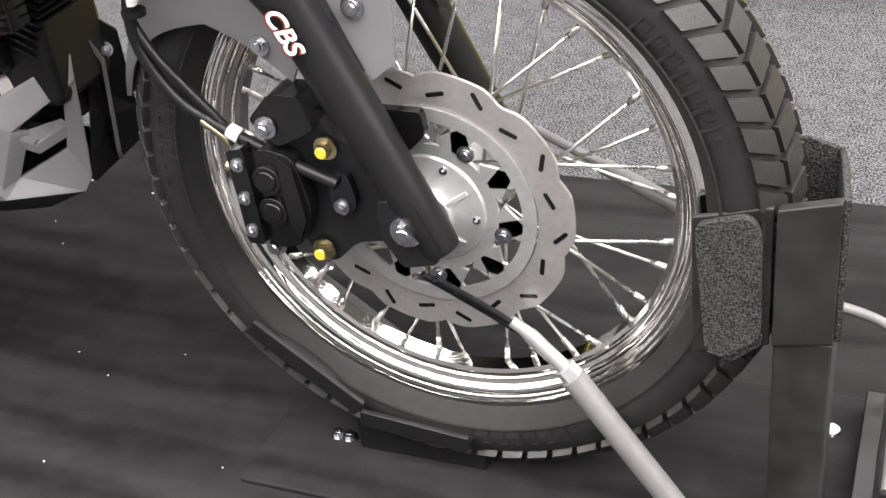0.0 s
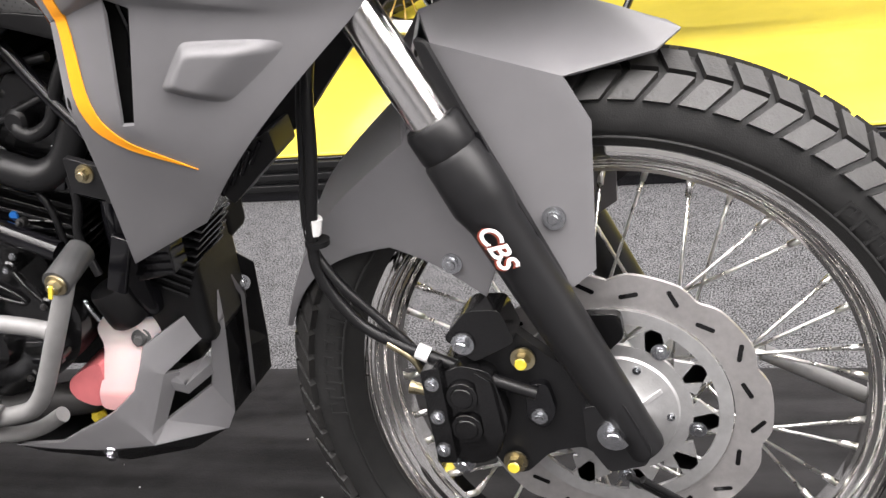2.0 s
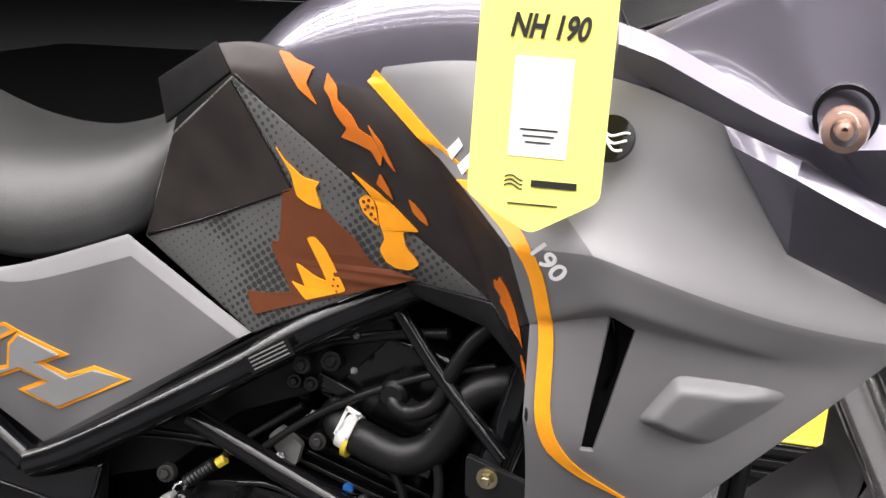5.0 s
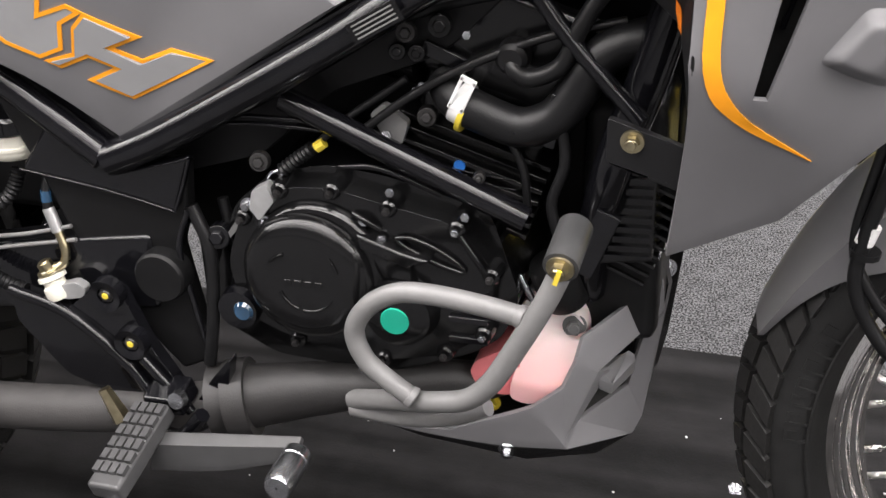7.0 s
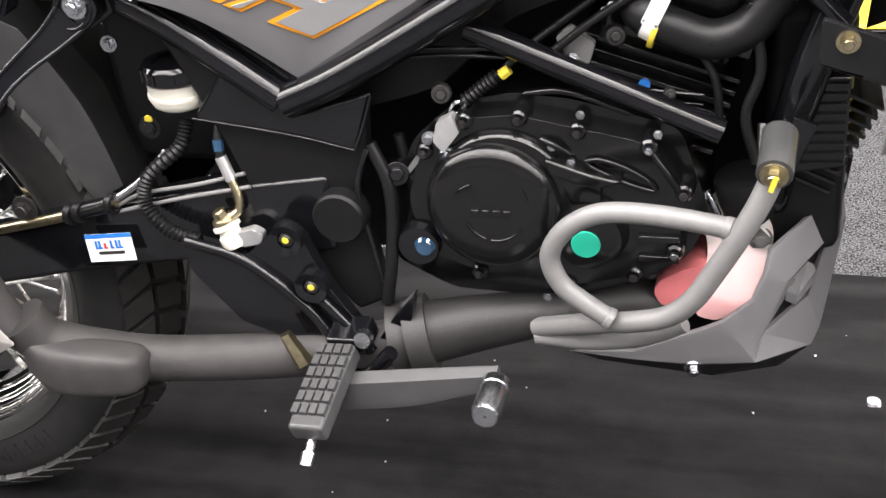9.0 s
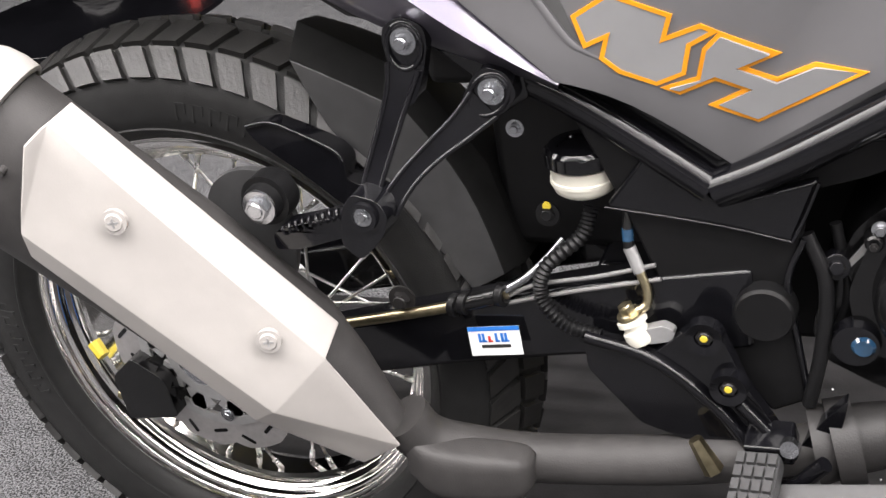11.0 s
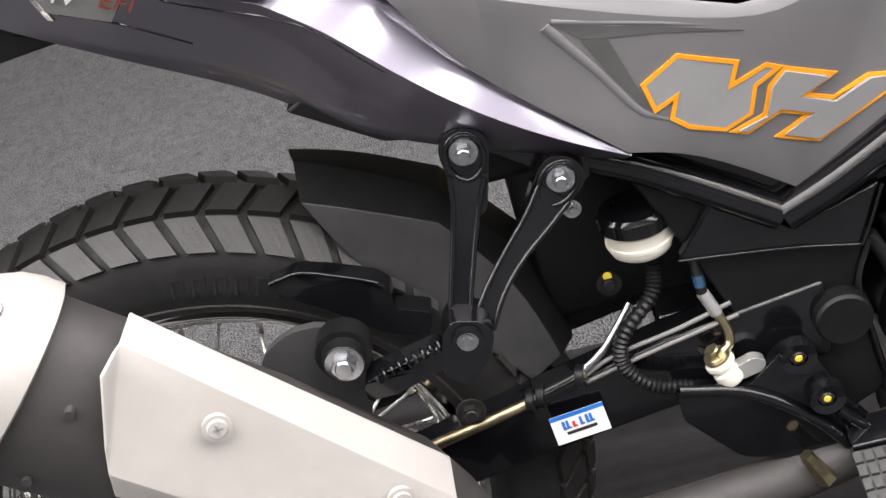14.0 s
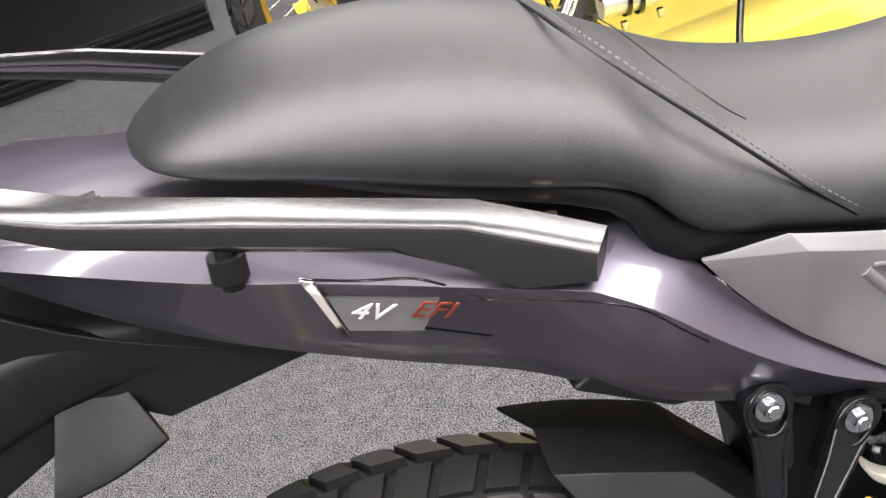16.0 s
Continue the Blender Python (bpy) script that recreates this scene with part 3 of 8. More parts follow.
def disc(parent, y, r_out, r_in, waves, label):
    loop = []
    for k in range(144):
        a = 2 * math.pi * k / 144
        q = (a * waves / (2 * math.pi)) % 1.0
        r = r_out + 0.007 * (min(1, 2.2 * abs(2 * q - 1)) ** 0.8 - 0.75)
        loop.append((r * math.cos(a), r * math.sin(a)))
    d = part("brake_disc", add_annulus(bmesh.new(), y - 0.002, y + 0.002, loop, circle(r_in, 144)), M_disc, parent, label, 40)
    for k in range(20):
        a = 2 * math.pi * (k + 0.5) / 20
        rm, tilt = (r_in + r_out) / 2 + (0.005 if k % 2 else -0.003), a + (0.9 if k % 2 else 1.9)
        cx, cz = rm * math.cos(a), rm * math.sin(a)
        dx, dz = math.cos(tilt), math.sin(tilt)
        slot = rounded([(cx + 0.009 * s * dx - 0.0022 * t * dz, cz + 0.009 * s * dz + 0.0022 * t * dx) for s, t in ((-1, -1), (1, -1), (1, 1), (-1, 1))], 0.002, 2)
        part("disc_slot", add_prism(bmesh.new(), slot, y - 0.0023, y - 0.001), M_engine, parent)
    c = parent
    f = r_in / 0.105
    part("disc_carrier", add_annulus(bmesh.new(), y - 0.0045, y - 0.0005, circle(r_in - 0.001, 72), circle(0.091 * f, 72)), M_alloy, c, "cut-out alloy disc carrier", 40)
    part("disc_carrier", add_annulus(bmesh.new(), y - 0.0045, y - 0.0005, circle(0.068 * f, 72), circle(0.030, 72)), M_alloy, c, "cut-out alloy disc carrier", 40)
    for k in range(20):
        a0, a1 = 2 * math.pi * (k // 2 + (0.5 if k % 2 else 0.0)) / 10, 2 * math.pi * (k // 2 + (0.75 if k % 2 else 0.25)) / 10
        a1 = a0 + (0.22 if k % 2 else -0.22)
        w = 0.0068 if k % 2 else 0.0080
        p, q = Vector((0.066 * f * math.cos(a0), 0.066 * f * math.sin(a0))), Vector((0.093 * f * math.cos(a1), 0.093 * f * math.sin(a1)))
        n = Vector((-(q - p).y, (q - p).x)).normalized() * w
        part("carrier_web", add_prism(bmesh.new(), [tuple(p - n * 1.5), tuple(p + n * 1.5), tuple(q + n), tuple(q - n)], y - 0.0044, y - 0.0006), M_alloy, c)
    for k in range(5):
        a = 2 * math.pi * k / 5 + 0.96 
        bolt("disc_bolt", (0.074 * math.cos(a), y - 0.004, 0.074 * math.sin(a)), (0, -1, 0), 0.0055, M_bolt, parent, "", True, 0.004, False)
    return d


disc(front, -0.046, 0.137, 0.105, 10, "wavy slotted steel brake disc")
hub_cap = part("hub_cap", add_lathe(bmesh.new(), [(-0.050, 0.057), (-0.053, 0.055), (-0.055, 0.046), (-0.060, 0.031), (-0.063, 0.028), (-0.068, 0.027), (-0.068, 0.021), (-0.060, 0.0195), (-0.052, 0.018), (-0.040, 0.018), (-0.040, 0.057)], 48), M_alloy, front, "cast alloy hub face", 30)
part("hub_bore", add_cyl(bmesh.new(), (0, -0.045, 0), (0, -0.061, 0), 0.0205, 0.0190, 28), M_hose, hub_cap, "black axle seal")
for k in range(5):
    a = 2 * math.pi * k / 5 + 0.5
    u, v = Vector((math.cos(a), 0, math.sin(a))), Vector((-math.sin(a), 0, math.cos(a)))
    vs = []
    rib = bmesh.new()
    for r, y0, y1 in ((0.027, -0.058, -0.066), (0.047, -0.052, -0.0565)):
        for t in (-1, 1):
            vs += [rib.verts.new(u * r + v * 0.0022 * t + Vector((0, y, 0))) for y in (y0, y1)]
    for f in ((0, 1, 3, 2), (4, 6, 7, 5), (0, 4, 5, 1), (2, 3, 7, 6), (1, 5, 7, 3), (0, 2, 6, 4)):
        rib.faces.new([vs[i] for i in f])
    part("hub_rib", rib, M_alloy, hub_cap, "", 30, 0.0006)
    b = a + 0.63
    bolt("hub_screw", (0.048 * math.cos(b), -0.0535, 0.048 * math.sin(b)), (0, -1, 0), 0.0026, M_bolt, hub_cap, "", True, 0.004, False)
disc(rear, -0.070, 0.118, 0.088, 10, "wavy slotted rear brake disc")


# fork
def leg(y):
    a, s, b = Vector((0.478, y, 0.785)), Vector((0.556, y, 0.622)), Vector((0.699, y, 0.316))
    d = (b - s).normalized()
    top = part("fork_tube", add_cyl(bmesh.new(), a - d * 0.12, s + d * 0.02, 0.0185, None, 28), M_tube, bike, "polished chrome fork tube", 40)
    bm = bmesh.new()
    u, v = frame_axes(d)
    prof = [(-0.004, 0.023), (0.0, 0.0255), (0.024, 0.0255), (0.026, 0.0245), (0.030, 0.0265), (0.075, 0.0280), (0.095, 0.0235), (0.20, 0.0225), (0.28, 0.0205), (0.345, 0.0190), (0.350, 0.0175)]
    rings = []
    for t, r in prof:
        rings.append([bm.verts.new(s + d * t + r * (math.cos(2 * math.pi * k / 28) * u + math.sin(2 * math.pi * k / 28) * v)) for k in range(28)])
    add_ring(bm, rings)
    bm.faces.new(rings[0]), bm.faces.new(rings[-1])
    return part("fork_lower", bm, M_fork, bike, "satin black fork lower", 35)


lower = leg(-0.097)
leg(0.088)
# ---- bodywork ----
A, B_, C, D_, E_ = (0.144, -0.130, 0.917), (0.218, -0.150, 0.930), (0.342, -0.172, 0.933), (0.416, -0.184, 0.902), (0.462, -0.174, 0.818)
F_, G, R_ = (0.527, -0.136, 0.781), (0.545, -0.135, 0.752), (0.345, -0.228, 0.819)
s1, s2, s3, s4, s5 = (0.210, -0.150, 0.866), (0.283, -0.208, 0.814), (0.297, -0.195, 0.757), (0.297, -0.205, 0.692), (0.299, -0.192, 0.646)
bot, bot2, e3, e4, e5 = (0.287, -0.158, 0.533), (0.361, -0.150, 0.566), (0.414, -0.170, 0.632), (0.486, -0.157, 0.698), (0.524, -0.138, 0.730)
# soft fold above the bright slope, its lower edge, and the step that shades the vent
u0, u1, m1, m2 = (0.318, -0.212, 0.845), (0.385, -0.196, 0.852), (0.408, -0.211, 0.794), (0.474, -0.182, 0.770)
o0, o1, o2, oi = (0.353, -0.221, 0.785), (0.412, -0.200, 0.764), (0.471, -0.170, 0.744), (0.412, -0.188, 0.754)
v0, v1, v2, v3 = (0.354, -0.208, 0.774), (0.371, -0.203, 0.764), (0.346, -0.197, 0.671), (0.337, -0.200, 0.672)
shroud = shell("tank_shroud", [
    [A, s1, u0, B_], [B_, u0, u1, C], [C, u1, D_], [D_, u1, E_], [s1, s2, R_, u0],
    [u0, R_, m1, u1], [u1, m1, m2, E_], [E_, m2, G, F_],
    [R_, o0, o1, m1], [m1, o1, o2, m2], [m2, o2, e5, G], [s2, s3, o0, R_], [s3, v0, o0],
    [o0, v0, v1], [o0, v1, oi, o1], [o1, oi, o2],
    [s3, s4, v3, v0], [s4, s5, v3], [s5, bot, bot2, v3], [v3, bot2, v2], [v2, bot2, e3],
    [v1, v2, e3, oi], [oi, e3, e4], [oi, e4, e5, o2]],
    M_satin, bike, "satin grey tank shroud", 0.004, 0.003, 17, None, 47)
mirrored(shroud, -0.03)
nose1, nose2 = (0.700, -0.105, 0.790), (0.775, -0.03, 0.760)
Q0, Q1, Q4 = (0.362, -0.176, 0.958), (0.441, -0.182, 0.995), (0.569, -0.166, 0.993)
low1, low2 = (0.532, -0.140, 0.784), (0.574, -0.142, 0.799)
b0, b1, b2, b3 = (0.423, -0.189, 0.889), (0.464, -0.202, 0.873), (0.515, -0.180, 0.844), (0.598, -0.144, 0.803)
a1, a2, a3 = [(x + 0.002, y + 0.0085, z + 0.0110) for x, y, z in (b1, b2, b3)]
c0, c1, c2, c3, c4, c5, c6 = (0.347, -0.19, 0.95), (0.376, -0.199, 0.942), (0.431, -0.205, 0.915), (0.471, -0.207, 0.899), (0.488, -0.207, 0.894), (0.547, -0.188, 0.896), (0.608, -0.167, 0.861)
# bright chamfer along the fold
d0, d1, d2, d3, d4, d5, d6 = [(x - 0.003, y + 0.0115, z + 0.0130) for x, y, z in (c0, c1, c2, c3, c4, c5, c6)]
brow = (0.636, -0.146, 0.942)
fairing = shell("headlight_fairing", [
    [D_, E_, b0], [b0, E_, b1], [b1, E_, F_, b2], [b2, F_, low1, low2], [b2, low2, b3],
    [D_, b0, b1, a1], [a1, b1, b2, a2], [a2, b2, b3, a3],
    [C, D_, c1, c0], [D_, c2, c1], [D_, a1, c3, c2], [a1, a2, c4, c3], [a2, c5, c4], [a2, a3, c6, c5],
    [c0, c1, d1, d0], [c1, c2, d2, d1], [c2, c3, d3, d2], [c3, c4, d4, d3], [c4, c5, d5, d4], [c5, c6, d6, d5],
    [d0, d1, Q0], [d1, d2, Q0], [d2, d3, Q1, Q0], [d3, d4, Q1], [d4, d5, Q4, Q1], [d5, d6, brow, Q4],
    [b3, low2, nose1, a3], [a3, nose1, c6], [c6, nose1, nose2, d6], [d6, nose2, (0.70, -0.03, 0.90), brow]],
    M_slate, bike, "glossy slate grey headlight fairing", 0.004, 0.002, 9, None, 30)
mirrored(fairing)
# tank top
loft("fuel_tank", [((0.02, -0.005, 0.875), 0.085, 0.05, 0, 1), ((0.09, -0.005, 0.90), 0.118, 0.075, 0, 1), ((0.20, -0.005, 0.92), 0.135, 0.085, 0, 1), ((0.30, -0.005, 0.92), 0.14, 0.08, 0, 1), ((0.36, -0.005, 0.91), 0.13, 0.06, 0, 1)], M_slate, bike, "slate grey fuel tank", 3.2)
# side of the tank with flame film
ap, seat_a, low_a, mid_a = (0.033, -0.120, 0.906), (-0.030, -0.106, 0.855), (-0.066, -0.095, 0.762), (0.082, -0.117, 0.817)
corner, arch, ridge1, right1 = (0.038, -0.105, 0.690), (0.174, -0.114, 0.755), (0.250, -0.126, 0.748), (0.285, -0.150, 0.700)
cover_a = shell("tank_cover", [[ap, seat_a, low_a, mid_a], [mid_a, low_a, corner, arch], [ap, mid_a, arch, ridge1]], M_halftone, bike, "dark grey tank side cover with a dotted print", 0.004, 0.003)
cover_b = shell("tank_cover_upper", [[(0.012, -0.105, 0.929), ap, ridge1, (0.270, -0.150, 0.735), s3, s2, s1, A, (0.05, -0.108, 0.936)]], M_umber, bike, "dark umber film band beside the tank", 0.004, 0.003)
cover_c = shell("tank_cover_lower", [[ridge1, right1, s5, s4, s3, (0.270, -0.150, 0.735)], [arch, (0.18, -0.112, 0.742), (0.245, -0.12, 0.725), right1, ridge1]], M_plastic, bike, "black inner lip of the tank cover", 0.004, 0.003)


def drape(name, poly, target, lift, mat, parent, label="", holes=()):
    """A thin film laid on the outer side of a panel."""
    from mathutils.bvhtree import BVHTree
    bm = bmesh.new()
    for t in (target if isinstance(target, tuple) else (target,)):
        bm.from_mesh(t.evaluated_get(bpy.context.evaluated_depsgraph_get()).to_mesh())
    tree = BVHTree.FromBMesh(bm)
    bm.free()

    def at(x, z):
        hit = tree.ray_cast(Vector((x, -1, z)), Vector((0, 1, 0)))[0]
        return hit.y if hit is not None else tree.find_nearest(Vector((x, -0.15, z)))[0].y
    fine = []
    for loop in (poly, *holes):
        out = []
        for p, q in zip(loop, [*loop[1:], loop[0]]):
            out += [(p[0] + (q[0] - p[0]) * k / 4, p[1] + (q[1] - p[1]) * k / 4) for k in range(4)]
        fine.append(out)
    return part(name, add_prism(bmesh.new(), fine[0], lambda x, z: at(x, z) - lift, lambda x, z: at(x, z) + 0.003, fine[1:]), mat, parent, label, 35)


def film(name, poly, lift, mat, label, soft=0.0):
    return drape(name, rounded(poly, soft, 2) if soft else poly, (cover_a, cover_b, cover_c), lift, mat, bike, label)


film("satin_panel", [(0.033, 0.903), (-0.028, 0.853), (-0.063, 0.765), (0.082, 0.818)], 0.0012, M_umber, "dark satin triangle on the tank cover")
film("brown_flame", [(0.073, 0.817), (0.088, 0.822), (0.105, 0.810), (0.120, 0.796), (0.137, 0.783), (0.146, 0.769), (0.153, 0.763), (0.169, 0.761), (0.188, 0.757), (0.126, 0.736), (0.090, 0.725), (0.041, 0.708), (0.037, 0.719), (0.035, 0.728), (0.054, 0.728), (0.077, 0.732), (0.065, 0.757), (0.060, 0.768), (0.061, 0.775), (0.067, 0.773), (0.070, 0.791)], 0.0012, M_brown, "brown flame film", 0.002)
for f in ([(0.069, 0.853), (0.077, 0.842), (0.092, 0.830), (0.107, 0.827), (0.103, 0.822), (0.108, 0.805), (0.096, 0.808), (0.086, 0.814), (0.082, 0.832)],
          [(0.136, 0.839), (0.157, 0.826), (0.172, 0.815), (0.192, 0.797), (0.178, 0.795), (0.180, 0.783), (0.191, 0.770), (0.183, 0.764), (0.170, 0.764), (0.162, 0.768), (0.157, 0.778), (0.162, 0.788), (0.158, 0.801), (0.157, 0.814), (0.149, 0.825)],
          [(0.141, 0.817), (0.147, 0.822), (0.154, 0.818), (0.156, 0.808), (0.158, 0.797), (0.151, 0.801), (0.144, 0.808)],
          [(0.093, 0.780), (0.100, 0.782), (0.109, 0.773), (0.117, 0.758), (0.126, 0.739), (0.111, 0.734), (0.099, 0.730), (0.090, 0.727), (0.077, 0.742), (0.090, 0.738), (0.082, 0.758), (0.089, 0.755), (0.100, 0.748), (0.110, 0.745), (0.103, 0.760)]):
    film("orange_flame", f, 0.0019, M_orange, "bright orange flame film", 0.0022)
for x, z, r in ((0.1455, 0.8160, 0.0016), (0.1500, 0.8175, 0.0015), (0.1490, 0.8125, 0.0017), (0.1530, 0.8120, 0.0013), (0.1515, 0.8065, 0.0016), (0.1550, 0.8030, 0.0012), (0.1465, 0.8100, 0.0011), (0.1160, 0.7480, 0.0010), (0.1195, 0.7430, 0.0011), (0.1150, 0.7425, 0.0009), (0.1180, 0.7380, 0.0009)):
    film("flame_dot", [(x + r * math.cos(k * math.pi / 4), z + r * math.sin(k * math.pi / 4)) for k in range(8)], 0.0024, M_brown, "")
for f in ([(0.072, 0.927), (0.116, 0.922), (0.104, 0.915), (0.100, 0.904), (0.110, 0.889), (0.094, 0.900)],
          [(0.118, 0.914), (0.127, 0.903), (0.128, 0.894), (0.140, 0.884), (0.146, 0.874), (0.158, 0.868), (0.166, 0.856), (0.163, 0.846), (0.156, 0.858), (0.145, 0.862), (0.130, 0.866), (0.136, 0.873), (0.126, 0.884), (0.121, 0.896), (0.116, 0.902)],
          [(0.154, 0.878), (0.166, 0.864), (0.176, 0.843), (0.169, 0.851), (0.160, 0.866)],
          [(0.162, 0.841), (0.168, 0.830), (0.172, 0.820), (0.158, 0.832)],
          [(0.185, 0.823), (0.191, 0.819), (0.199, 0.810), (0.201, 0.803), (0.194, 0.807), (0.188, 0.813)],
          [(0.260, 0.776), (0.264, 0.775), (0.268, 0.782), (0.276, 0.775), (0.282, 0.762), (0.285, 0.748), (0.286, 0.729), (0.282, 0.736), (0.274, 0.741), (0.271, 0.751), (0.263, 0.758), (0.266, 0.762), (0.259, 0.768)],
          [(0.282, 0.721), (0.286, 0.716), (0.287, 0.696), (0.284, 0.699), (0.282, 0.711)]):
    film("orange_flame", f, 0.0016, M_burnt, "burnt orange flame film", 0.0015)
shell("cover_lip", [[(0.012, -0.106, 0.931), (-0.040, -0.108, 0.899), (-0.034, -0.108, 0.862), (0.030, -0.118, 0.908)]], M_matt, bike, "black upper lip of the tank cover", 0.004, 0.002)
for line in ([(0.036, 0.907), (0.10, 0.860), (0.17, 0.808), (0.248, 0.750)], [(-0.062, 0.764), (0.0, 0.786), (0.080, 0.818)], [(0.033, 0.902), (0.058, 0.860), (0.081, 0.820)]):
    pts = []
    for x, z in line:
        ok, hit, nor, _ = cover_a.evaluated_get(bpy.context.evaluated_depsgraph_get()).ray_cast(Vector((x, -1, z)), Vector((0, 1, 0)))
        pts.append(Vector((x, hit.y if ok else -0.12, z)))
    tube("cover_seam", pts, 0.0014, M_gloss, bike, "black seam line of the tank cover", 8)
STRIPE = [(0.156, 0.914), (0.214, 0.868), (0.291, 0.818), (0.309, 0.760), (0.311, 0.690), (0.328, 0.658), (0.377, 0.622)]

# side panel with orange letters
p_tip, p_t1, p_t2, p_t3, p_t4 = (-0.436, -0.138, 0.802), (-0.382, -0.152, 0.806), (-0.322, -0.145, 0.779), (-0.196, -0.135, 0.730), (-0.160, -0.130, 0.736)
p_t5, p_r = (-0.072, -0.112, 0.767), (0.039, -0.107, 0.692)
i1, i2, i3, i4, i5, i6 = (-0.375, -0.158, 0.793), (-0.320, -0.150, 0.766), (-0.194, -0.140, 0.716), (-0.152, -0.135, 0.722), (-0.066, -0.118, 0.750), (0.030, -0.115, 0.688)
l1, l2, l2b, l3, l4, l5 = (-0.411, -0.137, 0.757), (-0.378, -0.139, 0.720), (-0.346, -0.139, 0.689), (-0.296, -0.138, 0.641), (-0.246, -0.126, 0.624), (-0.173, -0.108, 0.562)
side = shell("side_panel", [[p_tip, p_t1, i1], [p_t1, p_t2, i2, i1], [p_t2, p_t3, i3, i2], [p_t3, p_t4, i4, i3], [p_t4, p_t5, i5, i4], [p_t5, p_r, i6, i5],
                            [p_tip, i1, i2, l2, l1], [i2, l3, l2b, l2], [i2, i3, l4, l3], [i3, i4, i5, i6, l5, l4], [i6, p_r, (-0.160, -0.104, 0.556), l5]], M_satin, bike, "satin grey side panel with orange outlined letters", 0.004, 0.005, 14)
mirrored(side)


def outline(poly, w):
    """An outline band of a polygon: its edge and its inset loop."""
    P = [Vector(p) for p in poly]
    n, inner = len(P), []
    area = sum(P[i].x * P[(i + 1) % n].y - P[(i + 1) % n].x * P[i].y for i in range(n))
    sg = 1 if area > 0 else -1
    for i in range(n):
        d0, d1 = (P[i] - P[i - 1]).normalized(), (P[(i + 1) % n] - P[i]).normalized()
        n0, n1 = Vector((-d0.y, d0.x)) * sg, Vector((-d1.y, d1.x)) * sg
        b = (n0 + n1)
        b = b / max(0.35, b.dot(n0))
        inner.append(tuple(P[i] + b * w))
    return inner
N_SHAPE = [(-0.2779, 0.6928), (-0.2489, 0.7094), (-0.2056, 0.6900), (-0.2112, 0.6734), (-0.1868, 0.6817), (-0.1744, 0.6748), (-0.1949, 0.6639), (-0.2003, 0.6414), (-0.2218, 0.6331), (-0.2485, 0.6449), (-0.2613, 0.6576), (-0.2564, 0.6726), (-0.2716, 0.6664)]
H_SHAPE = [(-0.1744, 0.6748), (-0.1334, 0.6535), (-0.1568, 0.6442), (-0.1374, 0.6341), (-0.1110, 0.6450), (-0.0751, 0.6370), (-0.1517, 0.5978), (-0.1864, 0.6154), (-0.1616, 0.6266), (-0.1798, 0.6355), (-0.2059, 0.6248), (-0.2195, 0.6315), (-0.1929, 0.6393), (-0.1872, 0.6618)]
pts = curve_points([(x, 0, z) for x, z in STRIPE], 5)
left, right = [], []
for i, q in enumerate(pts):
    d = (pts[min(i + 1, len(pts) - 1)] - pts[max(i - 1, 0)]).normalized()
    w = 0.0054 * min(1, (len(pts) - 1 - i) / 7 + 0.02)
    left.append((q.x - d.z * w, q.z + d.x * w))
    right.append((q.x + d.z * w, q.z - d.x * w))
drape("orange_stripe", left + right[::-1], shroud, 0.0012, M_orange, bike, "bright orange pinstripe film")


def on_panel(points, target, sink):
    """Points of a line on the outer side of a panel, sunk into it."""
    ob = target.evaluated_get(bpy.context.evaluated_depsgraph_get())
    out = []
    for x, z in points:
        ok, hit, nor, _ = ob.ray_cast(Vector((x, -1, z)), Vector((0, 1, 0)))
        out.append(Vector((x, (hit.y if ok else -0.14) + sink, z)))
    return out


for shape in (N_SHAPE, H_SHAPE):
    inner = outline(shape, 0.0034)
    drape("letter_edge", shape, side, 0.0012, M_orange, bike, "orange letter outline", [inner])
    spots = on_panel(inner, side, 0.0)
    a, b, c = np.linalg.lstsq(np.array([(1.0, v.x, v.z) for v in spots]), np.array([v.y for v in spots]), rcond=None)[0]
    lift = min(v.y - (a + b * v.x + c * v.z) for v in spots) - 0.0004
    part("letter_fill", add_prism(bmesh.new(), inner, lambda x, z: a + b * x + c * z + lift, lambda x, z: a + b * x + c * z + lift + 0.004), M_fill, bike, "light grey letter fill", 35)
# shade of the moulded recess, painted as flat dark sheets, and folds round the letters
drape("recess_shade", [(-0.329, 0.757), (-0.254, 0.733), (-0.200, 0.713), (-0.254, 0.728), (-0.293, 0.736), (-0.313, 0.741)], side, 0.0006, M_greyplastic, bike, "dark strip painted as shade under the upper lip of the letter field")
drape("recess_shade", [(-0.313, 0.740), (-0.294, 0.735), (-0.284, 0.704), (-0.273, 0.669), (-0.280, 0.677), (-0.298, 0.708)], side, 0.0006, M_greyplastic, bike, "dark sheet painted as the shade in the side panel recess")

for line, r in (([(-0.335, 0.757), (-0.322, 0.737), (-0.305, 0.711), (-0.284, 0.675), (-0.272, 0.664), (-0.253, 0.654), (-0.225, 0.645)], 0.0055), ([(-0.330, 0.759), (-0.254, 0.735), (-0.200, 0.716)], 0.003)):
    tube("panel_fold", on_panel(line, side, r * 0.62), (r, r * 0.6), M_satin, bike, "raised fold of the side panel", 12, 5)
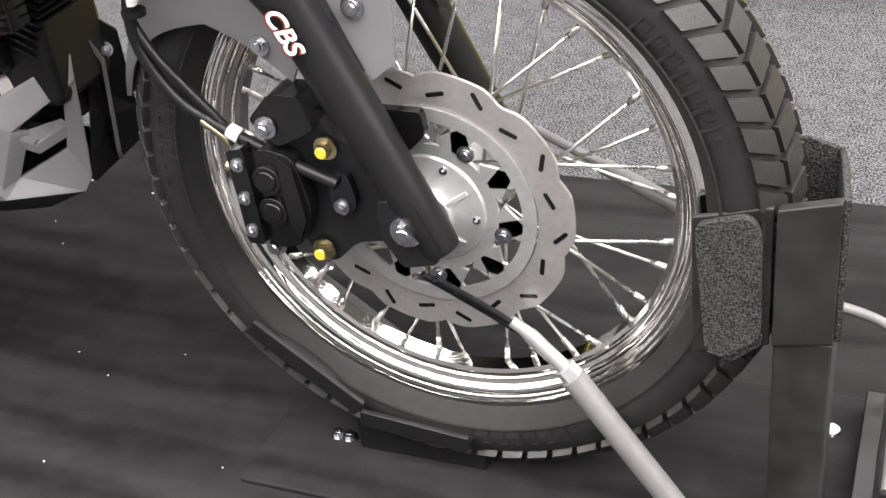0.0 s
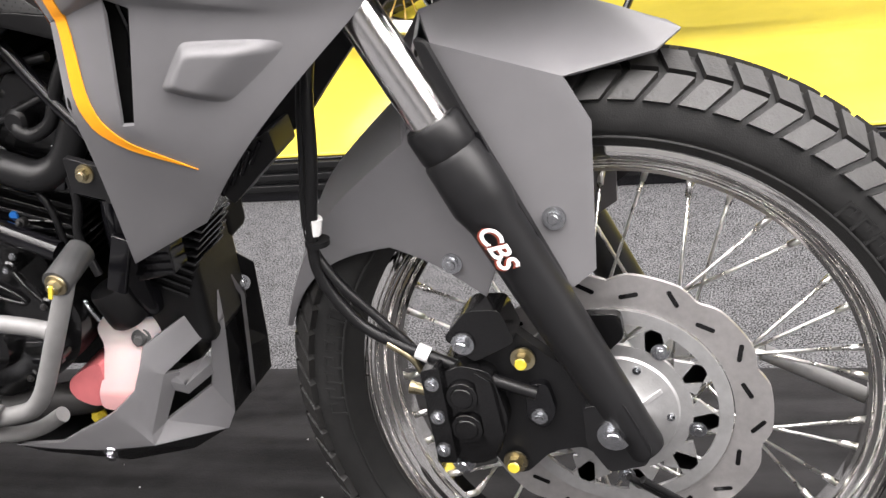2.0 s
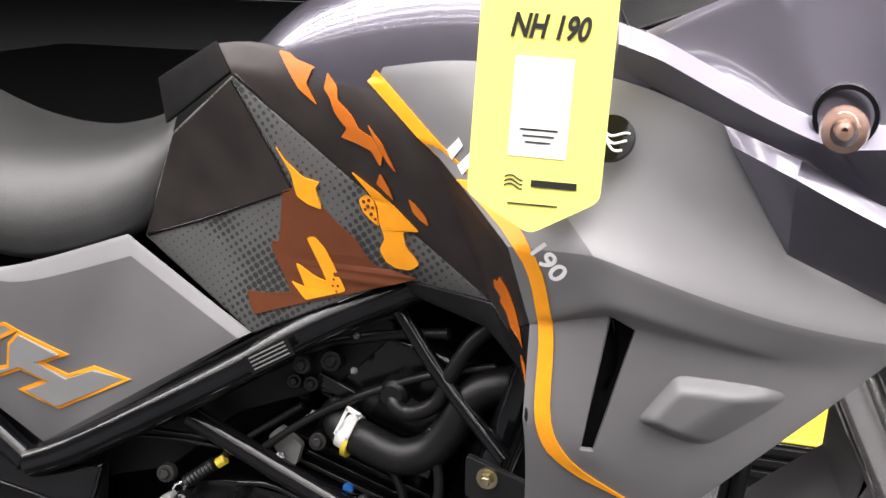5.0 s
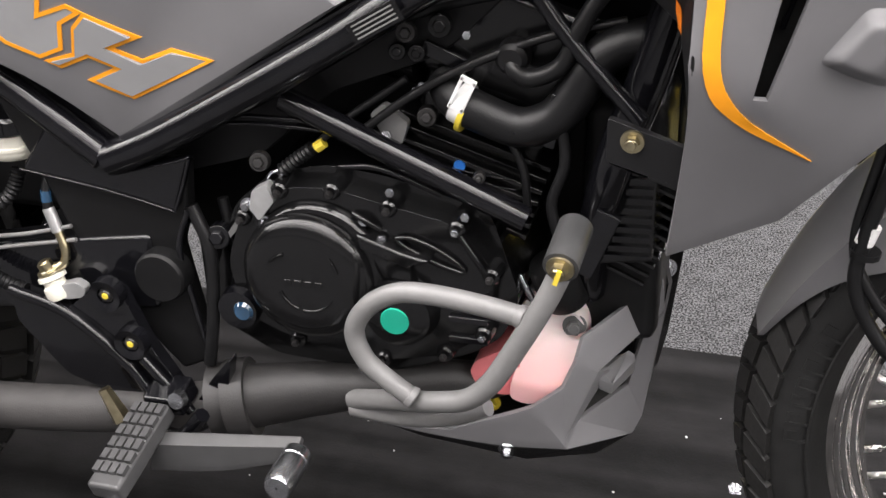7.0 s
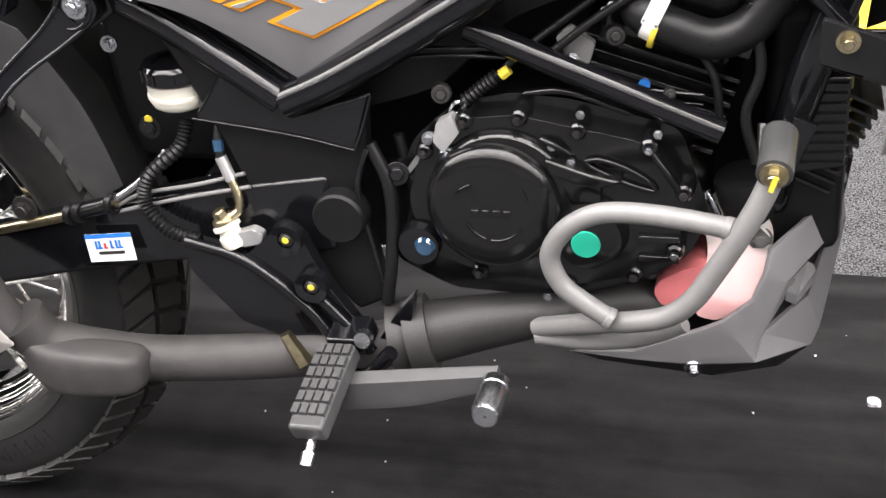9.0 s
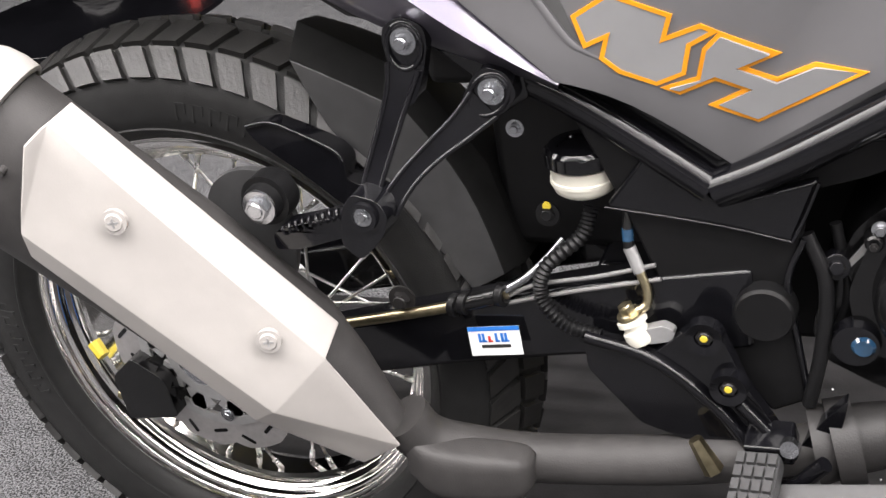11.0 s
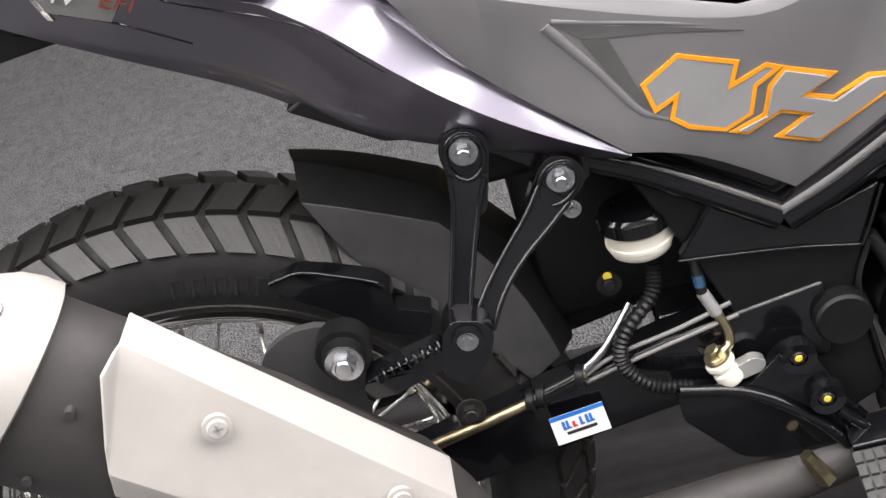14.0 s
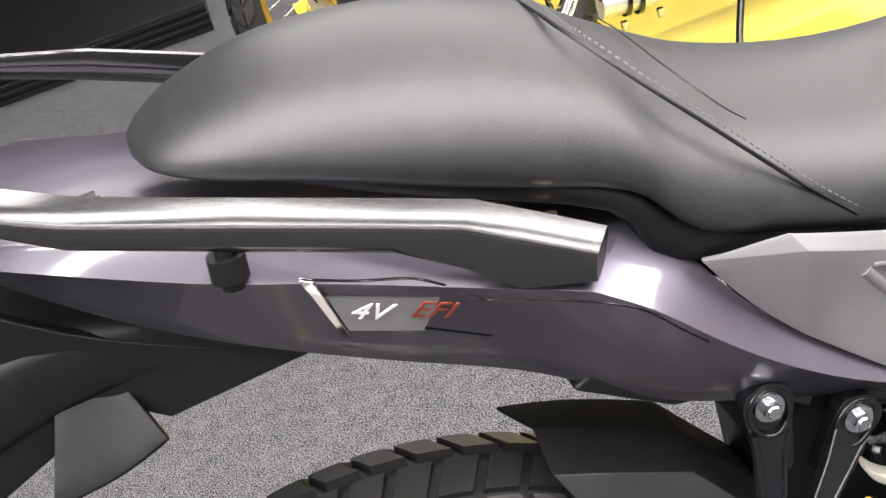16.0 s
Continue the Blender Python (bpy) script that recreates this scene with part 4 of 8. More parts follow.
# 190 mark and badge on the shroud
badge_m = facing((0.347, -0.199, 0.890), (0.94, -0.19, -0.28), (0.2, 0.42, 0.88))
bm = bmesh.new()
add_cyl(bm, (0, 0, 0), (0, 0, 0.003), 0.016, 0.0155, 40)
bm.transform(badge_m)
part("round_badge", bm, M_gloss, bike, "round black badge with light lines")
for k in range(3):
    pts = [(-0.011 + 0.0022 * i, -0.004 + 0.004 * k + 0.003 * math.sin(i * 0.6 + k), 0.0035) for i in range(11)]
    bm = add_tube(bmesh.new(), pts, 0.0009, 6, 1)
    bm.transform(badge_m)
    part("badge_line", bm, M_white, bike)
writing("number_mark", "190", 0.0180, M_fill, bike, facing((0.315, -0.2305, 0.813), (0.77, -0.34, -0.64), (0.96, -0.10, 0.27)) @ Matrix.Diagonal((1.15, 0.9, 1, 1)), "silver number mark", 0.1, bold=0.0004)
for x, z, w in ((0.228, 0.868, 0.006), (0.238, 0.859, 0.006)):
    drape("letter_bar", [(x - 0.004, z), (x + 0.006, z + 0.010), (x + 0.010, z + 0.005), (x + 0.001, z - w)], shroud, 0.001, M_white, bike, "white slanted lettering bar")
# dark duct behind the vent slot and the raised pad
duct = plate("vent_duct", [(0.330, 0.790), (0.395, 0.775), (0.372, 0.655), (0.322, 0.660)], -0.182, -0.178, M_matt, bike, "black duct behind the vent slot", 0.001)
tube("duct_rib", [(0.352, -0.186, 0.765), (0.356, -0.186, 0.740), (0.350, -0.186, 0.715)], 0.002, M_gloss, duct, "", 6)
PAD = [(0.369, 0.695), (0.397, 0.735), (0.430, 0.732), (0.489, 0.720), (0.460, 0.690), (0.421, 0.669), (0.394, 0.681)]
g = bmesh.new()
rows = []
for i in range(66):
    line = on_panel([(0.364 + 0.002 * i, 0.662 + 0.002 * j) for j in range(40)], shroud, 0.0014)
    line = [q.to_4d() for q in line]
    for q in line:
        # depth inside the outline, its corners eased; the pad dies out towards the lower rim of the shroud
        inside = [((b[0] - a[0]) * (q.z - a[1]) - (b[1] - a[1]) * (q.x - a[0])) / -math.hypot(b[0] - a[0], b[1] - a[1]) for a, b in zip(PAD, PAD[1:] + PAD[:1])]
        near = -0.002 * math.log(sum(math.exp(-d / 0.002) for d in inside))
        far = (q.z - 0.720) * 0.790 - (q.x - 0.489) * 0.613
        u, v = min(1.0, max(0.0, near / 0.013)), min(1.0, max(0.0, far / 0.034))
        q.y -= 0.0125 * u * u * (3 - 2 * u) * v * v * (3 - 2 * v)
        q.w = near
    rows.append([(g.verts.new(q.xyz), q.w) for q in line])
for p, q in zip(rows, rows[1:]):
    for j in range(39):
        four = (p[j], p[j + 1], q[j + 1], q[j])
        if min(depth for v, depth in four) > -0.003:
            g.faces.new([v for v, depth in four])
bmesh.ops.delete(g, geom=[v for v in g.verts if not v.link_faces], context="VERTS")
part("shroud_pad", g, M_satin, bike, "raised pad moulded in the shroud", 60, outward=True)

# turn signal
part("signal_bulb", add_lathe(bmesh.new(), [(-0.226, 0.001), (-0.224, 0.0035), (-0.218, 0.0048), (-0.211, 0.004), (-0.205, 0.003), (-0.195, 0.003), (-0.195, 0.001)], 20, False, (0.489, 0, 0.909)), M_amber, bike, "orange bulb inside the lens")
sig = part("turn_signal", add_lathe(bmesh.new(), [(-0.240, 0.001), (-0.238, 0.008), (-0.232, 0.0125), (-0.222, 0.0145), (-0.214, 0.0135), (-0.205, 0.011), (-0.180, 0.010), (-0.180, 0.001)], 28, False, (0.489, 0, 0.909)), M_clear, bike, "clear turn signal lens in the fairing")
part("signal_ring", add_lathe(bmesh.new(), [(-0.196, 0.0205), (-0.203, 0.0195), (-0.203, 0.0165), (-0.190, 0.0165)], 28, True, (0.489, 0, 0.914)), M_gloss, bike, "glossy black signal socket")
# headlight block and carbon-look inner trim
loft("headlight_cowl", [((0.43, -0.005, 0.905), 0.115, 0.075, 0, 1), ((0.52, -0.005, 0.89), 0.118, 0.080, 0, 1), ((0.62, -0.005, 0.865), 0.105, 0.070, 0, 1), ((0.72, -0.005, 0.835), 0.070, 0.050, 0, 1), ((0.77, -0.005, 0.815), 0.035, 0.025, 0, 1)], M_matt, bike, "black inner headlight cowl", 3)
box("headlight", 0.66, 0.775, -0.085, 0.075, 0.80, 0.885, M_gloss, bike, "dark headlight unit", 0.02)
shell("inner_trim", [[(0.350, -0.165, 0.957), (0.445, -0.132, 0.990), (0.43, -0.09, 1.01), (0.33, -0.11, 0.975)]], M_plastic, bike, "black textured inner fairing trim", 0.004, 0.002)

# ---- tail ----
rA, rB, rC, rD, rE, rF, rG = (-0.591, -0.164, 0.864), (-0.515, -0.166, 0.829), (-0.479, -0.165, 0.800), (-0.456, -0.161, 0.771), (-0.410, -0.153, 0.720), (-0.351, -0.145, 0.672), (-0.294, -0.138, 0.638)
r4, r5, r6 = (-0.668, -0.163, 0.901), (-0.712, -0.166, 0.918), (-0.830, -0.140, 0.968)
b0, b1, bm, b2, bn, b3, b4, b5 = (-0.300, -0.120, 0.628), (-0.433, -0.122, 0.677), (-0.493, -0.118, 0.706), (-0.547, -0.108, 0.751), (-0.611, -0.112, 0.787), (-0.680, -0.125, 0.834), (-0.770, -0.112, 0.884), (-0.850, -0.090, 0.950)
uB, uC, uD, uE, uF, uG = (-0.493, -0.116, 0.840), (-0.469, -0.114, 0.837), (-0.453, -0.116, 0.826), (-0.437, -0.126, 0.800), (-0.411, -0.131, 0.753), (-0.346, -0.133, 0.686)
t4, t5, t6 = (-0.580, -0.130, 0.872), (-0.700, -0.125, 0.925), (-0.825, -0.110, 0.966)
tail = shell("tail_cover", [[rG, rF, uG], [rF, rE, uF, uG], [rE, rD, uE, uF], [rD, rC, uD, uE], [rC, rB, uC, uD], [rB, uB, uC], [rB, rA, t4, uB], [rA, r4, t5, t4], [r4, r5, t5], [r5, r6, t6, t5],
                            [rG, b0, rF], [rF, b0, b1, rE], [rE, b1, bm, rD], [rD, bm, rC], [rC, bm, b2, rB], [rB, b2, bn, rA], [rA, bn, b3, r4], [r4, b3, b4, r5], [r5, b4, b5, r6]], M_slate, bike, "glossy slate grey tail cover", 0.004, 0.0035, 22)
drape("headlight_lens", [(0.582, 0.955), (0.609, 0.931), (0.634, 0.909), (0.634, 0.945), (0.620, 0.960)], fairing, 0.002, M_gloss, bike, "glossy black headlight lens")
mirrored(tail).location.z -= 0.02
top = [uD, uB, t4, t5, t6]
dark_seams = ([(-0.664, 0.899), (-0.640, 0.888), (-0.612, 0.876), (-0.596, 0.867)], [(-0.596, 0.867), (-0.580, 0.850), (-0.571, 0.843), (-0.533, 0.826), (-0.507, 0.815), (-0.485, 0.800), (-0.466, 0.777), (-0.449, 0.757)], [(-0.655, 0.852), (-0.62, 0.836), (-0.575, 0.806)])
deck = shell("tail_deck", [[p, q, (q[0], -0.01 - q[1], q[2] - 0.010), (p[0], -0.01 - p[1], p[2] - 0.010)] for p, q in zip(top, top[1:])] + [[t6, (-0.90, -0.055, 0.985), (-0.90, 0.035, 0.978), (t6[0], 0.10, t6[2] - 0.010)]], M_slate, bike, "slate grey deck behind the seat", 0.004, 0.004)
for k in range(5):
    at = Vector((-0.775 + 0.0035 * k, -0.048 - 0.0095 * k, 0.948 - 0.0002 * k))
    g = add_box(bmesh.new(), -0.0060, 0.0060, -0.0034, -0.0016, -0.004, 0.004)
    add_box(g, -0.0060, 0.0060, 0.0010, 0.0028, -0.004, 0.004)
    g.transform(Matrix.Translation(at))
    part("deck_mark", g, M_spoke, bike, "raised silver mark on the tail deck" if k == 0 else "")
for line in dark_seams:
    tube("tail_crease", on_panel(line, tail, 0.0004), 0.0011, M_gloss, bike, "dark crease line of the tail cover", 6)
part("tail_badge_plate", add_prism(bmesh.new(), [(-0.66, 0.885), (-0.60, 0.858), (-0.615, 0.842), (-0.655, 0.860)], -0.1595, -0.150), M_greyplastic, bike, "grey film field with letters", 35)
writing("tail_mark", "4V", 0.020, M_white, bike, facing((-0.641, -0.1640, 0.869), (0.905, -0.03, -0.42), (0.36, -0.42, 0.82)), "white letters", 0.3)
writing("tail_mark", "EFI", 0.020, M_darkred, bike, facing((-0.607, -0.1640, 0.855), (0.905, -0.03, -0.42), (0.36, -0.42, 0.82)), "red letters", 0.3)
shell("reflector_tab", [[(-0.671, -0.166, 0.904), (-0.664, -0.168, 0.901), (-0.655, -0.150, 0.850), (-0.660, -0.150, 0.852)]], M_chrome, bike, "clear plastic tab", 0.003, 0.001)
# number plate bracket and rear mudguard
shell("plate_bracket", [[(-0.676, -0.10, 0.822), (-0.777, -0.10, 0.815), (-0.830, -0.09, 0.850), (-0.800, -0.10, 0.880)], [(-0.800, -0.10, 0.880), (-0.830, -0.09, 0.850), (-0.90, -0.085, 0.89), (-0.86, -0.09, 0.93)],
                        [(-0.830, -0.09, 0.850), (-0.850, -0.09, 0.815), (-0.98, -0.085, 0.76), (-0.98, -0.085, 0.86), (-0.90, -0.085, 0.89)]], M_plastic, bike, "black plastic number plate bracket", 0.008, 0.003)
shell("bracket_facet", [[(-0.781, -0.118, 0.812), (-0.820, -0.120, 0.798), (-0.862, -0.118, 0.795), (-0.835, -0.085, 0.858), (-0.798, -0.088, 0.850)]], M_plastic, bike, "raised facet of the plate bracket", 0.006, 0.003)
loft("plate_carrier", [((-0.70, -0.005, 0.845), 0.095, 0.02, 0.4, 1), ((-0.80, -0.005, 0.865), 0.092, 0.03, 0.4, 1), ((-0.90, -0.005, 0.85), 0.088, 0.045, 0.4, 1), ((-0.99, -0.005, 0.80), 0.085, 0.05, 0.4, 1)], M_plastic, bike, "black plastic plate carrier", 5)
plate("tail_underside", [(-0.534, 0.733), (-0.519, 0.740), (-0.45, 0.700), (-0.440, 0.684), (-0.47, 0.690)], -0.118, -0.06, M_plastic, bike, "black inner tail panel", 0.003)
box("tail_inner", -0.42, -0.30, -0.095, -0.02, 0.62, 0.70, M_plastic, bike, "black inner frame cover", 0.01)

# grab rail
RAIL = [(-0.870, -0.105, 1.032, 0.008, 0.006), (-0.815, -0.135, 1.012, 0.014, 0.007), (-0.760, -0.155, 0.990, 0.013, 0.012), (-0.679, -0.155, 0.956, 0.014, 0.013), (-0.600, -0.155, 0.923, 0.015, 0.014), (-0.563, -0.155, 0.907, 0.016, 0.018), (-0.533, -0.155, 0.887, 0.017, 0.021), (-0.493, -0.155, 0.860, 0.016, 0.008)]


def rail(sgn, mid=-0.005):
    """A cast rail whose rounded upper side rolls over into a dark flat flank."""
    bm = bmesh.new()
    rings = []
    for x, y, z, w, h in RAIL:
        low = 0.004 + h + 0.008 * min(1.0, max(0.0, (x + 0.600) / 0.06))
        sec = ((0.0, 0.0), (0.45, -0.0030), (0.86, -0.0062), (0.95, -0.0074), (0.995, -0.0094), (1.0, -0.0115), (0.94, -0.5 * low - 0.009), (0.80, -low - 0.005), (0.68, -low - 0.0065), (0.40, -low - 0.005), (0.0, -low), (-0.15, -0.5 * low), (-0.12, -0.002))
        ring = [(x - 0.012 * u - 0.3 * abs(d), y - w * u, z + d) for u, d in sec]
        rings.append([bm.verts.new((p[0], p[1] if sgn > 0 else 2 * mid - p[1], p[2])) for p in ring])
    add_ring(bm, rings)
    bm.faces.new(rings[0]), bm.faces.new(rings[-1])
    return part("grab_rail", bm, M_rail, bike, "satin black cast grab rail", 40)


rail(1)
rail(-1)
for y in (-0.160, 0.150):
    bm = add_cyl(bmesh.new(), (-0.704, y, 0.912), (-0.701, y, 0.938), 0.007, 0.006, 14)
    add_cyl(bm, (-0.704, y, 0.918), (-0.702, y, 0.932), 0.011, None, 14)
    part("rail_mount", bm, M_plastic, bike, "black rail post")
    bm = add_cyl(bmesh.new(), (-0.520, y + 0.025 * (1 if y < 0 else -1), 0.858), (-0.521, y + 0.025 * (1 if y < 0 else -1), 0.870), 0.006, 0.0055, 12)
    part("rail_bolt", bm, M_brass, bike, "brass-coloured rail bolt")

# ---- seat ----
SEAT = [(-0.742, 0.020, 0.956, 0.966), (-0.730, 0.052, 0.952, 0.974), (-0.70, 0.080, 0.944, 0.986), (-0.64, 0.104, 0.927, 0.996), (-0.55, 0.124, 0.893, 0.985), (-0.47, 0.136, 0.863, 0.955), (-0.43, 0.137, 0.818, 0.925), (-0.36, 0.131, 0.788, 0.880), (-0.27, 0.128, 0.757, 0.848), (-0.18, 0.122, 0.735, 0.838), (-0.11, 0.108, 0.745, 0.848), (-0.065, 0.098, 0.768, 0.872), (-0.040, 0.090, 0.805, 0.900)]
bm = bmesh.new()
rings = []
rows = []
for k in range(len(SEAT) - 1):
    for j in range(4):
        t = j / 4
        a, b, c, d = SEAT[max(k - 1, 0)], SEAT[k], SEAT[k + 1], SEAT[min(k + 2, len(SEAT) - 1)]
        rows.append([0.5 * (2 * q + (r - p) * t + (2 * p - 5 * q + 4 * r - s) * t * t + (3 * q - p - 3 * r + s) * t ** 3) for p, q, r, s in zip(a, b, c, d)])
rows.append(SEAT[-1])
for x, w, zb, zt in rows:
    prof = [(-0.86, 0.0), (-0.97, 0.04), (-1.0, 0.12), (-0.995, 0.24), (-0.965, 0.36), (-0.915, 0.48), (-0.845, 0.60), (-0.75, 0.71), (-0.62, 0.81), (-0.45, 0.90), (-0.23, 0.97), (0, 1.0)]
    prof = prof + [(-a, b) for a, b in reversed(prof[:-1])]
    rings.append([bm.verts.new((x, -0.005 + a * w, zb + (zt - zb) * b)) for a, b in prof])
add_ring(bm, rings)
bm.faces.new(rings[0]), bm.faces.new(rings[-1])
seat = part("seat", bm, M_seat, bike, "black vinyl two-part seat with stitched seam", 70)


def seam_line(sgn, points):
    """A seam over the seat, on one side or the other."""
    return [Vector((x, y if sgn < 0 else -0.01 - y, z)) for x, y, z in points]


STEP = [(-0.473, -0.005, 0.9565), (-0.471, -0.030, 0.956), (-0.469, -0.056, 0.953), (-0.460, -0.083, 0.943), (-0.438, -0.109, 0.916), (-0.413, -0.122, 0.887), (-0.387, -0.130, 0.856), (-0.359, -0.133, 0.823), (-0.328, -0.134, 0.790)]
CREASE = [(-0.417, -0.005, 0.919), (-0.416, -0.042, 0.9165), (-0.412, -0.079, 0.909), (-0.404, -0.101, 0.898), (-0.392, -0.112, 0.883), (-0.382, -0.117, 0.873)]
for sgn in (-1, 1):
    part("seat_crease", add_tube(bmesh.new(), seam_line(sgn, CREASE), 0.0006, 6, 4), M_hose, seat, "fine crease of the rider seat", 60)
seam = seam_line(-1, STEP)
part("seat_seam", add_tube(bmesh.new(), seam, 0.0016, 6, 2), M_hose, seat, "sewn seat seam", 60)
seam2 = seam_line(1, STEP)
part("seat_seam", add_tube(bmesh.new(), seam2, 0.0016, 6, 2), M_hose, seat, "sewn seat seam", 60)
line = curve_points(seam, 16)
bm = bmesh.new()
for k in range(3, len(line) - 2, 2):
    add_cyl(bm, line[k] + Vector((0.005, 0, 0.001)), line[k + 1] + Vector((0.005, 0, 0.001)), 0.0007, None, 5)
part("stitching", bm, M_greyplastic, seat, "grey stitches beside the seam", 60)
loft("seat_base", [((-0.728, -0.005, 0.950), 0.03, 0.006, 0.4, 1), ((-0.60, -0.005, 0.912), 0.100, 0.012, 0.4, 1), ((-0.48, -0.005, 0.862), 0.128, 0.012, 0.4, 1), ((-0.44, -0.005, 0.815), 0.128, 0.02, 0.8, 1), ((-0.30, -0.005, 0.765), 0.12, 0.014, 0.3, 1), ((-0.10, -0.005, 0.735), 0.10, 0.014, -0.1, 1)], M_plastic, bike, "black seat base", 5)

# ---- front mudguard ----
f1, f2, f3, f4, f5 = (0.556, -0.072, 0.684), (0.662, -0.070, 0.647), (0.681, -0.068, 0.606), (0.673, -0.074, 0.475), (0.652, -0.080, 0.460)
# the rear sweep down to its tip: fold line, lower rim and middle line
ridge = [(0.356, -0.038, 0.403), (0.369, -0.048, 0.432), (0.388, -0.055, 0.471), (0.408, -0.060, 0.500), (0.431, -0.066, 0.533), (0.479, -0.074, 0.571), (0.520, -0.080, 0.600)]
brim = [(0.361, -0.037, 0.403), (0.380, -0.049, 0.437), (0.399, -0.056, 0.461), (0.420, -0.061, 0.478), (0.450, -0.065, 0.492), (0.488, -0.069, 0.499)]
spine = [(x - 0.004 - 0.003 * k, 0.0, z + 0.002 + 0.003 * k) for k, (x, y, z) in enumerate(ridge)]
guard = shell("front_mudguard", [[f1, (0.535, -0.075, 0.665), (0.60, -0.080, 0.530), f5, f4, f3, f2],
                                 [(0.546, -0.055, 0.708), f1, f2, (0.735, -0.045, 0.656), (0.752, 0.0, 0.660), (0.690, 0.0, 0.688), (0.590, 0.0, 0.712)],
                                 [ridge[5], ridge[6], (0.545, -0.080, 0.648), (0.605, -0.082, 0.520), (0.573, -0.078, 0.452), (0.530, -0.073, 0.484), brim[5]],
                                 *[[ridge[k], ridge[k + 1], brim[k + 1], brim[k]] for k in range(5)], *[[ridge[k], ridge[k + 1], spine[k + 1], spine[k]] for k in range(6)],
                                 [ridge[6], (0.535, -0.075, 0.665), (0.546, -0.055, 0.708), (0.500, 0.0, 0.655), spine[6]],
                                 [(0.546, -0.055, 0.708), (0.590, 0.0, 0.712), (0.500, 0.0, 0.655)]], M_satin, bike, "satin grey front mudguard", 0.003, 0.002, 14, M_satin, 42)
mirrored(guard, 0.0)
bolt("mudguard_bolt", (0.642, -0.076, 0.525), (0, -1, 0.15), 0.0068, M_bolt, bike, "zinc mudguard bolt", True, 0.006, False)
bolt("mudguard_bolt", (0.546, -0.076, 0.485), (0, -1, 0.1), 0.0062, M_bolt, bike, "zinc mudguard bolt", True, 0.006, False)
tube("mudguard_bracket", [(0.552, -0.100, 0.60), (0.600, -0.098, 0.51), (0.645, -0.095, 0.425)], 0.008, M_gloss, bike, "black mudguard bracket", 8)
m = facing((0.602, -0.1262, 0.523), (0.42, 0.0, -0.90), (0.90, 0.05, 0.42))
writing("fork_mark_ground", "CBS", 0.024, M_darkred, bike, m @ Matrix.Translation((0, -0.0016, -0.0006)), "dull red shade behind the letters", 0.25, bold=0.0011)
writing("fork_mark", "CBS", 0.024, M_white, bike, m, "white slanted letters on the fork", 0.25, bold=0.0004)

# ---- front brake ----
plate("caliper_bracket", rounded([(0.562, 0.430), (0.585, 0.440), (0.600, 0.420), (0.640, 0.385), (0.700, 0.335), (0.706, 0.300), (0.668, 0.283), (0.648, 0.303), (0.616, 0.297), (0.590, 0.272), (0.572, 0.275), (0.548, 0.320), (0.540, 0.400)], 0.008), -0.090, -0.076, M_fork, bike, "black caliper bracket")
plate("axle_lug", rounded([(0.655, 0.360), (0.690, 0.365), (0.712, 0.316), (0.706, 0.300), (0.672, 0.292), (0.654, 0.322)], 0.005), -0.114, -0.080, M_fork, bike, "black fork end")
cal = plate("brake_caliper", rounded([(0.520, 0.385), (0.545, 0.400), (0.575, 0.392), (0.585, 0.340), (0.570, 0.300), (0.545, 0.292), (0.515, 0.310), (0.508, 0.350)], 0.010), -0.108, -0.040, M_engine, bike, "black two-piston brake caliper", 0.005)
for cz in (0.335, 0.368):
    part("piston_cover", add_cyl(add_cyl(bmesh.new(), (0.546, -0.106, cz), (0.546, -0.113, cz), 0.0155, 0.015, 24), (0.546, -0.113, cz), (0.546, -0.115, cz), 0.011, 0.010, 24), M_engine, cal, "", 30, 0.001)
plate("caliper_bridge", rounded([(0.512, 0.398), (0.530, 0.402), (0.533, 0.300), (0.515, 0.300)], 0.004), -0.116, -0.100, M_engine, bike, "black caliper bridge", 0.002)
for cz in (0.315, 0.350, 0.385):
    bolt("bridge_bolt", (0.522, -0.116, cz), (0, -1, 0), 0.0045, M_bolt, bike, "small caliper bolt", True, 0.005)
plate("caliper_rib", rounded([(0.560, 0.395), (0.575, 0.385), (0.580, 0.330), (0.568, 0.305), (0.562, 0.330)], 0.003), -0.113, -0.100, M_engine, bike, "black caliper rib", 0.002)
plate("caliper_lug", rounded([(0.535, 0.425), (0.560, 0.452), (0.590, 0.452), (0.60, 0.42), (0.56, 0.40)], 0.006), -0.104, -0.070, M_engine, bike, "black caliper lug")
plate("sensor_bracket", rounded([(0.640, 0.428), (0.688, 0.428), (0.690, 0.405), (0.664, 0.380), (0.650, 0.395)], 0.006), -0.070, -0.060, M_engine, bike, "black sensor bracket")
for p in ((0.602, -0.092, 0.397), (0.582, -0.094, 0.288)):
    b = bolt("caliper_bolt", p, (0, -1, 0), 0.0075, M_brass, bike, "zinc bolt marked with yellow paint", True, 0.010)
    part("paint_mark", add_cyl(bmesh.new(), Vector(p) + Vector((0, -0.0112, 0)), Vector(p) + Vector((0, -0.0122, 0)), 0.0058, 0.005, 12), M_yellowdab, b, "yellow paint mark")
bolt("axle_nut", (0.680, -0.114, 0.332), (0, -1, 0), 0.0100, M_bolt, bike, "steel axle nut", True, 0.009)
bolt("slide_pin", (0.553, -0.105, 0.420), (0, -1, 0), 0.007, M_bolt, bike, "zinc slide pin bolt")
bolt("slide_pin", (0.534, -0.100, 0.290), (0, -1, 0), 0.007, M_bolt, bike, "zinc slide pin bolt")
